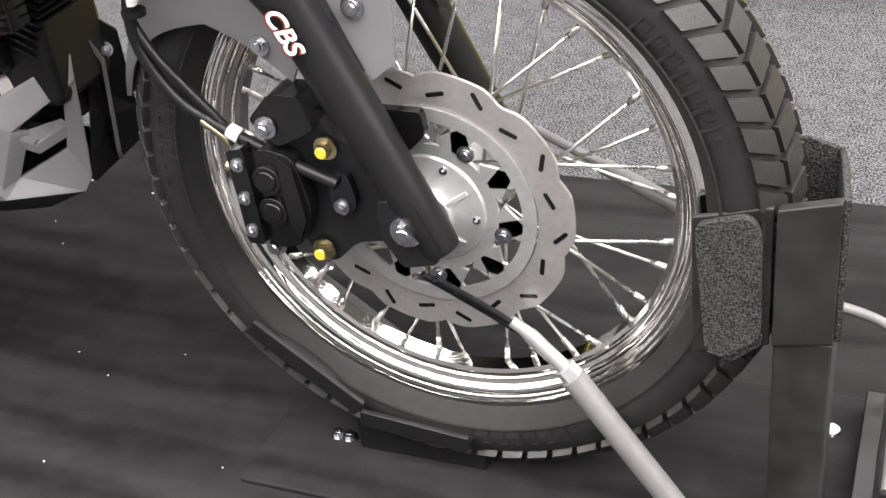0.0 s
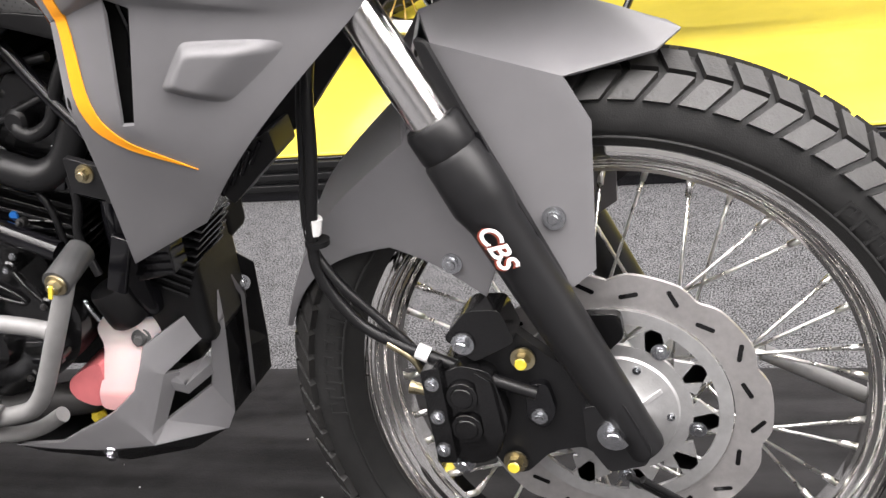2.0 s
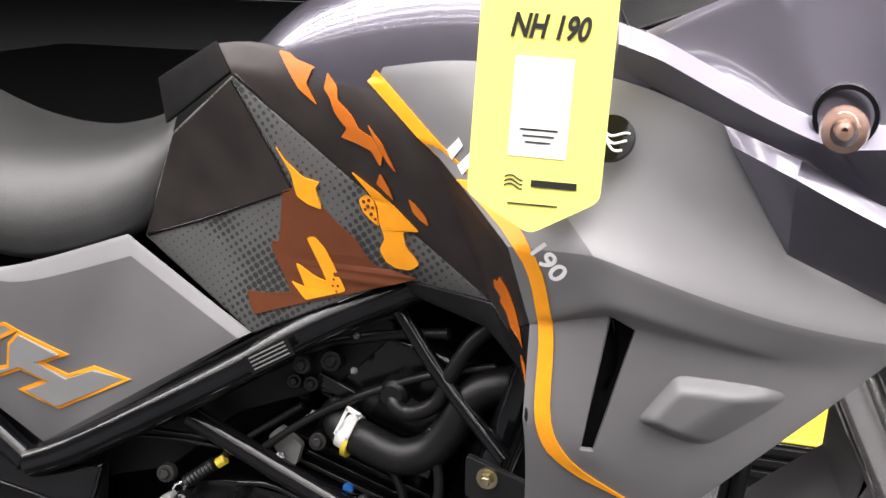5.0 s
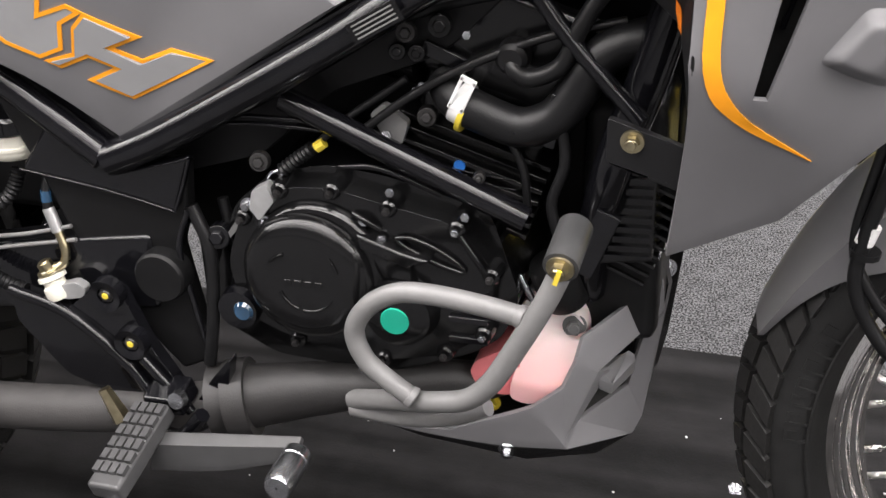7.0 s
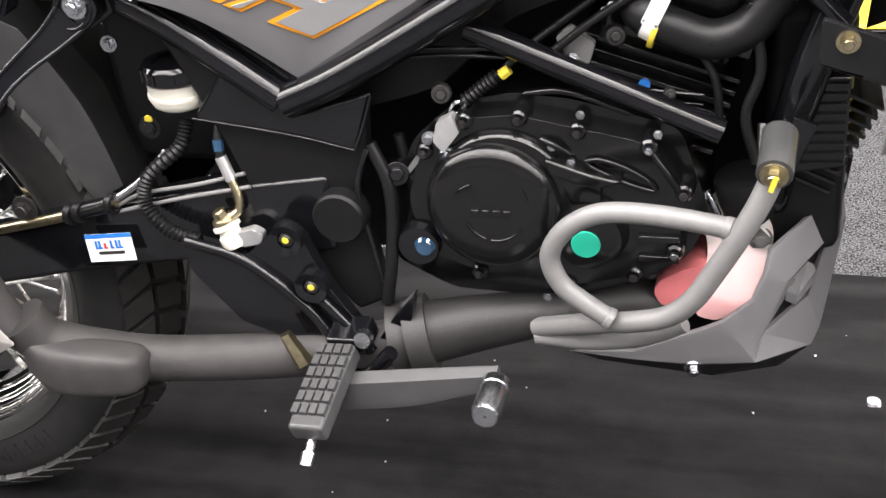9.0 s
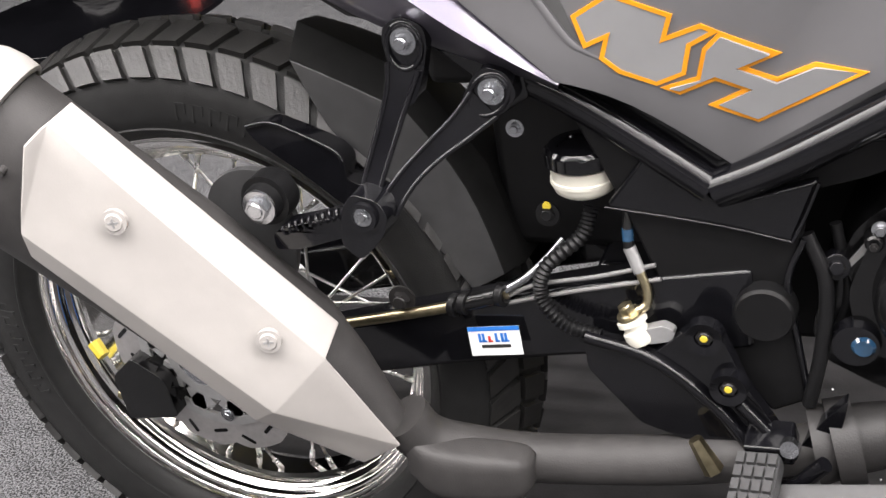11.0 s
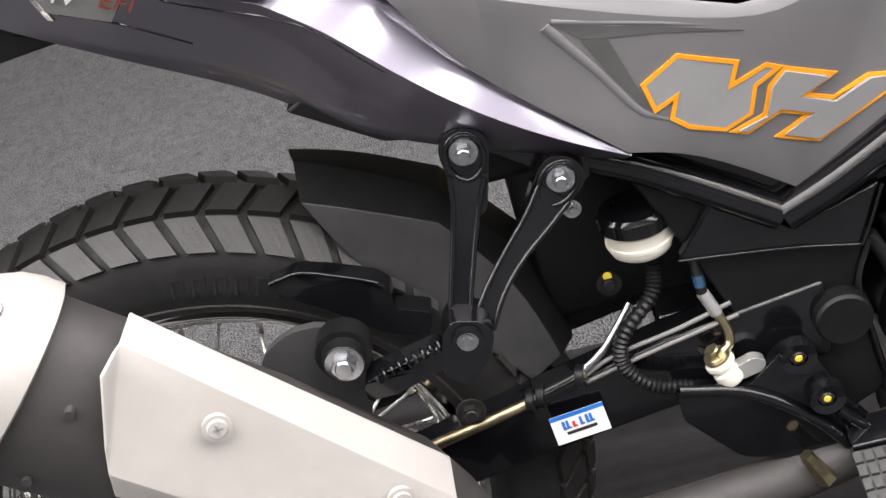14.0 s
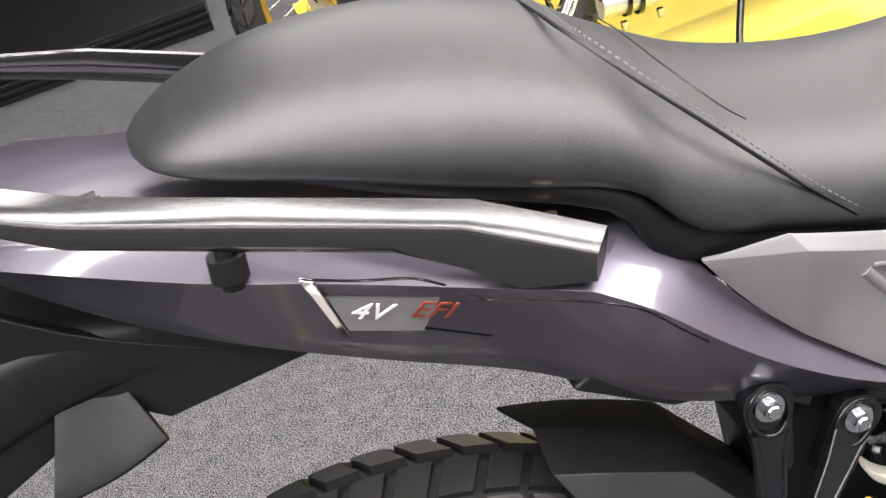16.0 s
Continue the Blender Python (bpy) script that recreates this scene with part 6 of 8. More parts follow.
tube("frame_tube", [(0.33, 0.04, 0.82), (0.02, 0.098, 0.655), (-0.186, 0.10, 0.541), (-0.330, 0.094, 0.632)], 0.0150, M_gloss, bike, "glossy black frame tube", 14)
plate("frame_cover", [(-0.340, 0.640), (-0.296, 0.640), (-0.245, 0.621), (-0.174, 0.563), (-0.06, 0.630), (0.030, 0.684), (0.09, 0.718), (0.10, 0.700), (0.02, 0.652), (-0.076, 0.594), (-0.186, 0.540), (-0.24, 0.576), (-0.295, 0.610), (-0.340, 0.630)], -0.101, -0.085, M_gloss, bike, "glossy black cover strip below the side panel", 0.002)
plate("pivot_plate", [(-0.300, 0.605), (-0.275, 0.600), (-0.183, 0.540), (-0.118, 0.541), (-0.122, 0.500), (-0.135, 0.460), (-0.118, 0.345), (-0.148, 0.330), (-0.225, 0.418), (-0.262, 0.520)], -0.104, -0.085, M_plastic, bike, "black plastic pivot cover", 0.004)
plate("pivot_ledge", [(-0.274, 0.524), (-0.236, 0.575), (-0.181, 0.530), (-0.109, 0.552), (-0.128, 0.499), (-0.187, 0.512)], -0.112, -0.100, M_gloss, bike, "glossy black ledge of the pivot cover", 0.004)
part("pivot_cap", add_lathe(bmesh.new(), [(-0.120, 0.0), (-0.120, 0.022), (-0.117, 0.024), (-0.100, 0.025), (-0.100, 0.0)], 36, False, (-0.151, 0, 0.434)), M_plastic, bike, "round black pivot cap", 30)
plate("footrest_hanger", rounded([(-0.298, 0.412), (-0.240, 0.398), (-0.205, 0.428), (-0.185, 0.424), (-0.165, 0.372), (-0.128, 0.310), (-0.105, 0.345), (-0.085, 0.368), (-0.090, 0.340), (-0.112, 0.290), (-0.148, 0.268), (-0.188, 0.303), (-0.255, 0.326), (-0.297, 0.378)], 0.006), -0.130, -0.116, M_gloss, bike, "glossy black footrest hanger", 0.003)
tube("hanger_rib", [(-0.296, -0.131, 0.411), (-0.240, -0.132, 0.394), (-0.190, -0.133, 0.352), (-0.165, -0.134, 0.318)], 0.0055, M_gloss, bike, "", 8)
tube("hanger_rib", [(-0.170, -0.134, 0.358), (-0.150, -0.135, 0.335), (-0.128, -0.135, 0.308)], 0.0055, M_gloss, bike, "", 8)
for p in ((-0.196, -0.130, 0.420), (-0.178, -0.132, 0.374)):
    part("bolt_well", add_lathe(bmesh.new(), [(-0.006, 0.008), (-0.008, 0.015), (0.004, 0.016), (0.004, 0.008)], 24, True, p), M_gloss, bike)
    b = bolt("hanger_bolt", Vector(p), (0, -1, 0), 0.0075, M_steel, bike, "recessed hanger bolt with yellow paint", False, 0.005)
    part("paint_mark", add_cyl(bmesh.new(), Vector(p) + Vector((0, -0.0063, 0)), Vector(p) + Vector((0, -0.0070, 0)), 0.0034, 0.0026, 10), M_yellowdab, b, "yellow paint mark")
# rider footrest
fr = Vector((-0.150, -0.150, 0.322))
fd = Vector((-0.004, -0.105, -0.026)).normalized()
side_d = Vector((1, -0.15, 0.15)).normalized()
up_d = side_d.cross(fd).normalized()
up_d = up_d if up_d.z > 0 else -up_d

peg = part("footrest", oriented_box(bmesh.new(), fr + fd * 0.052, fd, side_d, up_d, 0.048, 0.0175, 0.009), M_hugger, bike, "dark grey rubber-padded footrest", 35, 0.004)
for i in range(6):
    for j in range(4):
        part("rubber_lug", oriented_box(bmesh.new(), fr + fd * (0.014 + 0.0135 * i) + side_d * (-0.0132 + 0.0088 * j) + up_d * 0.0105, fd, side_d, up_d, 0.0052, 0.0033, 0.0022), M_hugger, peg)
part("peg_feeler", add_cyl(add_cyl(bmesh.new(), fr + fd * 0.088 - up_d * 0.008, fr + fd * 0.112 - up_d * 0.014, 0.0045, 0.0045, 12), fr + fd * 0.110 - up_d * 0.0135, fr + fd * 0.122 - up_d * 0.0165, 0.0068, 0.0060, 12), M_bolt, bike, "plated peg feeler")
part("pivot_pin", add_cyl(bmesh.new(), fr + Vector((0.022, -0.002, 0.012)), fr + Vector((0.022, -0.010, 0.014)), 0.0085, 0.0075, 16), M_bolt, bike, "plated footrest pivot pin")
part("footrest_fork", oriented_box(bmesh.new(), fr + Vector((0.005, 0.012, 0.004)), fd, side_d, up_d, 0.016, 0.020, 0.010), M_gloss, bike, "", 35, 0.003)
# brake pedal
shell("brake_pedal", [[(-0.142, -0.186, 0.306), (-0.068, -0.192, 0.322), (-0.073, -0.192, 0.293), (-0.147, -0.186, 0.277)], [(-0.068, -0.192, 0.322), (0.0, -0.192, 0.334), (-0.012, -0.192, 0.316), (-0.036, -0.192, 0.308), (-0.073, -0.192, 0.293)], [(-0.142, -0.186, 0.306), (-0.068, -0.192, 0.322), (-0.068, -0.180, 0.327), (-0.142, -0.174, 0.311)], [(-0.068, -0.192, 0.322), (0.0, -0.192, 0.334), (0.0, -0.182, 0.338), (-0.068, -0.180, 0.327)]], M_hugger, bike, "dark grey forged brake pedal", 0.006, 0.002)
tube("pedal_arm", [(-0.150, -0.150, 0.290), (-0.125, -0.160, 0.300), (-0.100, -0.165, 0.330)], 0.007, M_gloss, bike, "", 8)
part("pedal_tip", add_lathe(bmesh.new(), [(-0.235, 0.001), (-0.235, 0.0105), (-0.230, 0.0125), (-0.205, 0.0125), (-0.204, 0.0115), (-0.200, 0.0115), (-0.199, 0.0125), (-0.190, 0.0125), (-0.187, 0.0105), (-0.187, 0.001)], 24, False, (0.0, -0.003, 0.327)), M_bolt, bike, "ribbed plated pedal tip", 30)
part("brake_return_nut", add_cyl(bmesh.new(), (-0.205, -0.150, 0.330), (-0.190, -0.152, 0.300), 0.006, 0.009, 6), M_brass, bike, "brass-coloured adjuster nut")

# ---- engine ----
plate("crankcase", rounded([(-0.118, 0.410), (-0.085, 0.500), (-0.045, 0.535), (0.005, 0.545), (0.055, 0.540), (0.140, 0.518), (0.165, 0.440), (0.150, 0.400), (0.120, 0.378), (0.045, 0.348), (-0.060, 0.352), (-0.112, 0.380)], 0.012), -0.088, 0.09, M_engine, bike, "black engine crankcase", 0.006)
cover = part("clutch_cover", add_lathe(bmesh.new(), [(-0.1265, 0.0), (-0.1262, 0.030), (-0.1255, 0.042), (-0.1238, 0.0495), (-0.1205, 0.0548), (-0.114, 0.0580), (-0.085, 0.0615), (-0.085, 0.0)], 64, False, (-0.012, 0, 0.452)), M_engine, bike, "round black clutch cover", 40)
for a, r, span in ((2.1, 0.030, 0.5), (3.6, 0.022, 0.9), (4.7, 0.026, 1.1), (0.4, 0.034, 0.4)):
    tube("cover_rib", [(-0.012 + (r + 0.003 * t) * math.cos(a + span * t), -0.1266, 0.452 + (r + 0.003 * t) * math.sin(a + span * t)) for t in (0, 0.25, 0.5, 0.75, 1.0)], (0.0016, 0.0009), M_engine, cover, "", 8)
plate("side_cover", rounded([(-0.072, 0.500), (-0.035, 0.528), (0.010, 0.532), (0.058, 0.522), (0.118, 0.510), (0.148, 0.470), (0.140, 0.410), (0.105, 0.385), (0.050, 0.372), (-0.030, 0.380), (-0.078, 0.400), (-0.090, 0.450)], 0.014), -0.104, -0.086, M_engine, bike, "black engine side cover", 0.005)
for cx, cz, r, y0, y1 in ((-0.004, 0.459, 0.0600, -0.112, -0.084), (0.002, 0.465, 0.0630, -0.086, -0.068), (0.008, 0.469, 0.0655, -0.070, -0.045)):
    part("clutch_housing", add_lathe(bmesh.new(), [(y0, 0.0), (y0, r - 0.004), (y0 + 0.003, r - 0.001), (y0 + 0.006, r), (y1, r), (y1, 0.0)], 56, False, (cx, 0, cz)), M_engine, bike, "stepped black clutch housing", 30)
plate("cover_web", [(0.033, 0.499), (0.071, 0.486), (0.098, 0.480), (0.076, 0.472), (0.033, 0.486)], -0.116, -0.100, M_engine, bike, "black cast rib", 0.004)
part("oil_filter_cover", add_lathe(bmesh.new(), [(-0.124, 0.0), (-0.124, 0.018), (-0.120, 0.028), (-0.100, 0.034), (-0.100, 0.0)], 40, False, (0.068, 0, 0.428)), M_engine, bike, "round black oil filter cover", 30)
part("green_mark", add_cyl(bmesh.new(), (0.067, -0.1235, 0.426), (0.067, -0.1255, 0.426), 0.0125, 0.012, 28), M_green, bike, "round green paint mark")
tube("cover_oval", [(0.066, -0.1065, 0.494), (0.078, -0.1070, 0.4955), (0.098, -0.1070, 0.489), (0.116, -0.1065, 0.478), (0.122, -0.1060, 0.469), (0.104, -0.1065, 0.473), (0.084, -0.1070, 0.482), (0.070, -0.1070, 0.489), (0.066, -0.1065, 0.494)], 0.0022, M_engine, bike, "raised oval loop on the engine cover", 8)
loft("filter_neck", [((0.040, -0.098, 0.478), 0.012, 0.020, 0, 1), ((0.058, -0.100, 0.468), 0.014, 0.022, 0, 1), ((0.078, -0.100, 0.456), 0.012, 0.020, 0, 1)], M_engine, bike, "black cast neck above the oil filter", 2.2)
for z in (0.402, 0.421):
    box("cover_slot", 0.108, 0.142, -0.108, -0.100, z, z + 0.006, M_gloss, bike, "", 0.001)
for p in ((0.039, 0.507), (0.054, 0.493), (0.142, 0.447), (0.030, 0.362)):
    bolt("engine_bolt", (p[0], -0.104, p[1]), (0, -1, 0), 0.0040, M_bolt, bike, "zinc engine bolt", False, 0.006)
part("sight_glass", add_cyl(bmesh.new(), (-0.082, -0.100, 0.408), (-0.082, -0.113, 0.408), 0.020, 0.018, 28), M_gloss, bike, "oil sight glass in a black bezel")
part("glass_lens", add_cyl(bmesh.new(), (-0.076, -0.113, 0.408), (-0.076, -0.116, 0.408), 0.0095, 0.007, 20), M_lens, bike, "bluish sight glass lens")
# cylinder with fins, head
cy = Vector((0.10, 0, 0.50))
cd = Vector((0.30, 0, 0.95)).normalized()
cs = Vector((0.95, 0, -0.30))
eng = part("cylinder", oriented_box(bmesh.new(), cy + cd * 0.05, cd, cs, Vector((0, 1, 0)), 0.075, 0.055, 0.055), M_engine, bike, "black engine cylinder", 35, 0.006)
for k in range(7):
    part("cooling_fin", oriented_box(bmesh.new(), cy + cd * (0.005 + 0.011 * k), cd, cs, Vector((0, 1, 0)), 0.0022, 0.066, 0.066), M_engine, eng, "", 35, 0.001)
part("cylinder_head", oriented_box(bmesh.new(), cy + cd * 0.155, cd, cs, Vector((0, 1, 0)), 0.045, 0.065, 0.065), M_engine, bike, "black cylinder head", 35, 0.012)
part("blue_mark", add_cyl(bmesh.new(), (0.109, -0.066, 0.545), (0.109, -0.068, 0.545), 0.005, 0.0045, 16), M_blue, bike, "blue paint mark")
plate("air_box", rounded([(-0.20, 0.60), (-0.05, 0.68), (0.10, 0.73), (0.16, 0.70), (0.10, 0.64), (0.0, 0.60), (-0.06, 0.54), (-0.16, 0.51)], 0.02), -0.070, 0.07, M_plastic, bike, "black air box behind the frame", 0.01)
box("shock_cover", -0.395, -0.215, -0.035, 0.04, 0.44, 0.615, M_plastic, bike, "black shock absorber cover", 0.012)
# added black blocks, no real parts: they stand in for shade behind the engine
box("engine_gap_filler", -0.20, 0.20, 0.04, 0.09, 0.31, 0.80, M_plastic, bike, "added black block that keeps the gaps behind the engine dark", 0.01)
box("head_gap_filler", 0.19, 0.275, 0.04, 0.09, 0.46, 0.80, M_matt, bike, "added black block that keeps the gaps behind the engine dark", 0.01)
horn = plate("radiator_fan", rounded([(0.322, 0.570), (0.350, 0.588), (0.372, 0.600), (0.376, 0.575), (0.351, 0.554), (0.321, 0.527), (0.305, 0.544)], 0.004), -0.02, 0.03, M_plastic, bike, "black radiator fan shroud", 0.003)
for k in range(4):
    tube("fan_rib", [(0.312 + 0.012 * k, -0.022, 0.538 + 0.010 * k), (0.326 + 0.012 * k, -0.022, 0.566 + 0.008 * k)], 0.0022, M_gloss, horn, "", 6, 1)
tube("throttle_body", [(-0.03, -0.03, 0.63), (0.03, -0.035, 0.635), (0.075, -0.04, 0.63)], 0.026, M_engine, bike, "throttle body", 18)
tube("radiator_hose", [(0.100, -0.066, 0.618), (0.112, -0.082, 0.609), (0.135, -0.084, 0.599), (0.163, -0.084, 0.591), (0.188, -0.082, 0.599), (0.206, -0.080, 0.621), (0.219, -0.078, 0.644), (0.234, -0.074, 0.657), (0.258, -0.068, 0.664)], 0.0158, M_hose, bike, "black rubber radiator hose", 20)
clip = part("hose_clip", add_cyl(bmesh.new(), (0.113, -0.0825, 0.6085), (0.121, -0.0835, 0.6050), 0.0170, None, 28), M_white, bike, "white hose clip with a yellow mark")
part("clip_mark", add_cyl(bmesh.new(), (0.1185, -0.0845, 0.6005), (0.1225, -0.0850, 0.5990), 0.0163, 0.0160, 24), M_yellowdab, clip, "yellow mark on the clip")
cu, cv, cc = Vector((0.42, 0, 0.90)).normalized(), Vector((0.90, 0, -0.42)).normalized(), Vector((0.1215, -0.099, 0.620))
for o, lu, lv in ((cu * 0.0125, 0.0020, 0.0065), (cu * -0.0125, 0.0020, 0.0065), (cv * 0.0052, 0.0135, 0.0014), (cv * -0.0052, 0.0135, 0.0014)):
    part("clip_tab", oriented_box(bmesh.new(), cc + o, cu, cv, Vector((0, 1, 0)), lu, lv, 0.0014), M_white, clip, "", 35, 0.0004)
for pts, r in (([(0.152, -0.070, 0.650), (0.158, -0.085, 0.638), (0.172, -0.086, 0.632), (0.195, -0.086, 0.644), (0.207, -0.084, 0.671), (0.222, -0.080, 0.697), (0.240, -0.075, 0.715)], 0.0070),
               ([(0.035, -0.090, 0.578), (0.070, -0.090, 0.606), (0.104, -0.088, 0.628), (0.142, -0.084, 0.647), (0.187, -0.078, 0.664), (0.240, -0.070, 0.676)], 0.0036),
               ([(0.02, -0.075, 0.640), (0.08, -0.070, 0.672), (0.14, -0.070, 0.690), (0.20, -0.072, 0.700)], 0.0048),
               ([(0.05, -0.060, 0.700), (0.10, -0.066, 0.694), (0.16, -0.068, 0.712)], 0.0040),
               ([(-0.12, -0.10, 0.50), (-0.105, -0.105, 0.46), (-0.108, -0.108, 0.40), (-0.118, -0.108, 0.345)], 0.006), ([(-0.10, -0.08, 0.50), (-0.09, -0.085, 0.44), (-0.10, -0.085, 0.40)], 0.005)):
    tube("engine_hose", pts, r, M_hose, bike, "thin black hose", 10)
part("hose_stub", add_lathe(bmesh.new(), [(-0.088, 0.0), (-0.088, 0.009), (-0.084, 0.0125), (-0.070, 0.0135), (-0.060, 0.010)], 24, False, (0.156, 0, 0.645)), M_hose, bike, "black rubber hose cap")
for p, r in (((0.122, -0.080, 0.660), 0.0045), ((0.086, -0.082, 0.617), 0.0050), ((0.124, -0.080, 0.691), 0.0040), ((0.056, -0.086, 0.575), 0.0058), ((0.080, -0.080, 0.612), 0.0045), ((0.063, -0.104, 0.534), 0.0050), ((0.124, -0.102, 0.518), 0.0050)):
    bolt("small_bolt", p, (0, -1, 0.35), r * 0.78, M_bolt, bike, "small zinc bolt", False, 0.006)
# clutch lever and cable
tube("clutch_cable", [(-0.038, -0.096, 0.537), (-0.007, -0.092, 0.561), (0.02, -0.086, 0.585), (0.07, -0.075, 0.62)], 0.0032, M_hose, bike, "clutch cable", 8)
tube("cable_boot", [(-0.034, -0.095, 0.540), (-0.020, -0.093, 0.551), (-0.007, -0.092, 0.561)], 0.0054, M_hose, bike, "black bellows on the clutch cable", 10, 8, 0.18)
part("cable_mark", add_cyl(bmesh.new(), (-0.003, -0.094, 0.562), (0.004, -0.093, 0.567), 0.0048, 0.0044, 8), M_yellowdab, bike, "yellow paint mark")
tube("cable_eye", [(-0.048, -0.098, 0.528), (-0.038, -0.098, 0.531), (-0.034, -0.097, 0.539), (-0.044, -0.097, 0.537), (-0.048, -0.098, 0.528)], 0.0015, M_bolt, bike, "bent wire cable eye", 6, 3)
plate("clutch_lever", rounded([(-0.056, 0.526), (-0.043, 0.533), (-0.037, 0.518), (-0.052, 0.499), (-0.060, 0.509)], 0.002), -0.112, -0.100, M_alloy, bike, "bare alloy clutch lever", 0.001)
plate("lever_bracket", rounded([(-0.096, 0.467), (-0.088, 0.471), (-0.062, 0.503), (-0.067, 0.507)], 0.001), -0.100, -0.097, M_bar, bike, "plain steel cable bracket", 0.0005)
bolt("lever_bolt", (-0.050, -0.104, 0.494), (0.3, -1, -0.6), 0.006, M_bolt, bike, "zinc lever bolt")
bolt("lever_bolt", (-0.066, -0.100, 0.506), (0, -1, 0.3), 0.0045, M_bolt, bike, "zinc lever bolt")
# frame sticker
part("frame_sticker", oriented_box(bmesh.new(), Vector((0.064, -0.1245, 0.681)), Vector((0.86, 0.03, 0.5)).normalized(), Vector((-0.5, 0, 0.86)).normalized(), Vector((0, 1, 0)), 0.022, 0.008, 0.001), M_engine, bike, "small black data sticker", 35)
for k in range(4):
    part("sticker_line", oriented_box(bmesh.new(), Vector((0.064, -0.1257, 0.681)) + Vector((-0.5, 0, 0.86)) * (-0.005 + 0.0034 * k), Vector((0.86, 0.03, 0.5)).normalized(), Vector((-0.5, 0, 0.86)).normalized(), Vector((0, 1, 0)), 0.018, 0.0006, 0.0004), M_bar, bike)
# radiator
for k in range(10):
    z = 0.448 + 0.0085 * k
    part("radiator_fin", oriented_box(bmesh.new(), Vector((0.244 + 0.0040 * k, -0.01, z)), Vector((0.9, 0, -0.4)).normalized(), Vector((0, 1, 0)), Vector((0.4, 0, 0.9)).normalized(), 0.017, 0.034, 0.0013), M_engine, bike)
plate("radiator_tab", rounded([(0.240, 0.632), (0.300, 0.612), (0.300, 0.578), (0.240, 0.598)], 0.004), -0.150, -0.143, M_fork, bike, "grey radiator bracket", 0.002)
bolt("radiator_bolt", (0.258, -0.150, 0.616), (0, -1, 0), 0.0056, M_brass, bike, "brass-coloured radiator bolt")
box("front_duct", 0.205, 0.272, -0.04, 0.06, 0.38, 0.60, M_plastic, bike, "black duct in front of the engine", 0.012)
# crash bar
tube("crash_bar", [(0.216, -0.155, 0.530), (0.211, -0.163, 0.510), (0.197, -0.168, 0.478), (0.172, -0.168, 0.430), (0.157, -0.167, 0.405), (0.138, -0.163, 0.386), (0.110, -0.156, 0.374), (0.070, -0.140, 0.358), (0.020, -0.110, 0.330)], 0.0090, M_bar, bike, "grey powder-coated engine crash bar", 18)
tube("crash_bar_loop", [(0.180, -0.162, 0.470), (0.150, -0.160, 0.474), (0.110, -0.157, 0.476), (0.080, -0.155, 0.472), (0.055, -0.153, 0.455), (0.042, -0.152, 0.430), (0.050, -0.153, 0.405), (0.068, -0.155, 0.390), (0.090, -0.157, 0.376)], 0.0084, M_bar, bike, "grey powder-coated engine crash bar loop", 18)
tube("crash_bar_lower", [(0.020, -0.112, 0.322), (0.07, -0.125, 0.330), (0.115, -0.135, 0.345), (0.150, -0.140, 0.365)], 0.008, M_bar, bike, "lower crash bar tube", 12)
for p, q, r in (((0.1865, -0.1635, 0.4690), (0.1790, -0.1615, 0.4702), 0.0098), ((0.0925, -0.1570, 0.3745), (0.0870, -0.1568, 0.3780), 0.0098)):
    part("weld_bead", add_cyl(bmesh.new(), p, q, r, r * 0.92, 20), M_bar, bike, "pale weld at the crash bar", 40, 0.0015)
part("bar_bushing", add_cyl(bmesh.new(), (0.2165, -0.130, 0.534), (0.214, -0.174, 0.523), 0.0135, 0.0135, 32), M_hugger, bike, "dark grey rubber crash bar bushing", 40)
bolt("bar_bolt", (0.2138, -0.174, 0.5225), (-0.08, -1, -0.2), 0.007, M_brass, bike, "brass-coloured bolt with yellow paint")
part("bar_mark", oriented_box(bmesh.new(), Vector((0.2135, -0.1845, 0.520)), Vector((0.3, 0, 1)).normalized(), Vector((1, 0, -0.3)).normalized(), Vector((0, 1, 0.2)).normalized(), 0.006, 0.0018, 0.001), M_yellowdab, bike, "yellow tick mark")
# coolant bottle
plate("coolant_bottle", rounded([(0.170, 0.431), (0.188, 0.427), (0.200, 0.420), (0.212, 0.413), (0.217, 0.400), (0.217, 0.379), (0.211, 0.360), (0.195, 0.344), (0.172, 0.333), (0.155, 0.337), (0.156, 0.352), (0.162, 0.374), (0.163, 0.394), (0.158, 0.415)], 0.006), lambda x, z: -0.086 + 0.024 * min(1.0, max(0.0, (z - 0.355) / 0.045)), -0.020, M_pink, bike, "milky plastic coolant bottle half full of pink coolant", 0.012)
plate("coolant_level", rounded([(0.163, 0.386), (0.145, 0.380), (0.123, 0.367), (0.118, 0.355), (0.124, 0.343), (0.143, 0.335), (0.162, 0.338)], 0.005), -0.080, -0.024, M_pinkred, bike, "red coolant bottle end", 0.012)
bolt("bottle_bolt", (0.206, -0.061, 0.404), (0.1, -1, 0.1), 0.0068, M_greyplastic, bike, "dull bottle bolt")
cap = part("bottle_cap", add_lathe(bmesh.new(), [(0.0, 0.0), (0.0, 0.018), (0.004, 0.0215), (0.012, 0.0225), (0.040, 0.0225), (0.044, 0.0210), (0.046, 0.0)], 32, False), M_plastic, bike, "black coolant bottle cap", 40)
cap.matrix_basis = Matrix.Translation((0.197, -0.052, 0.421)) @ Euler((radians(100), radians(-14), 0)).to_matrix().to_4x4()
tube("bottle_pipe", [(0.160, -0.070, 0.452), (0.166, -0.072, 0.442), (0.171, -0.070, 0.430)], 0.0032, M_bolt, bike, "bright pipe end at the bottle", 8)

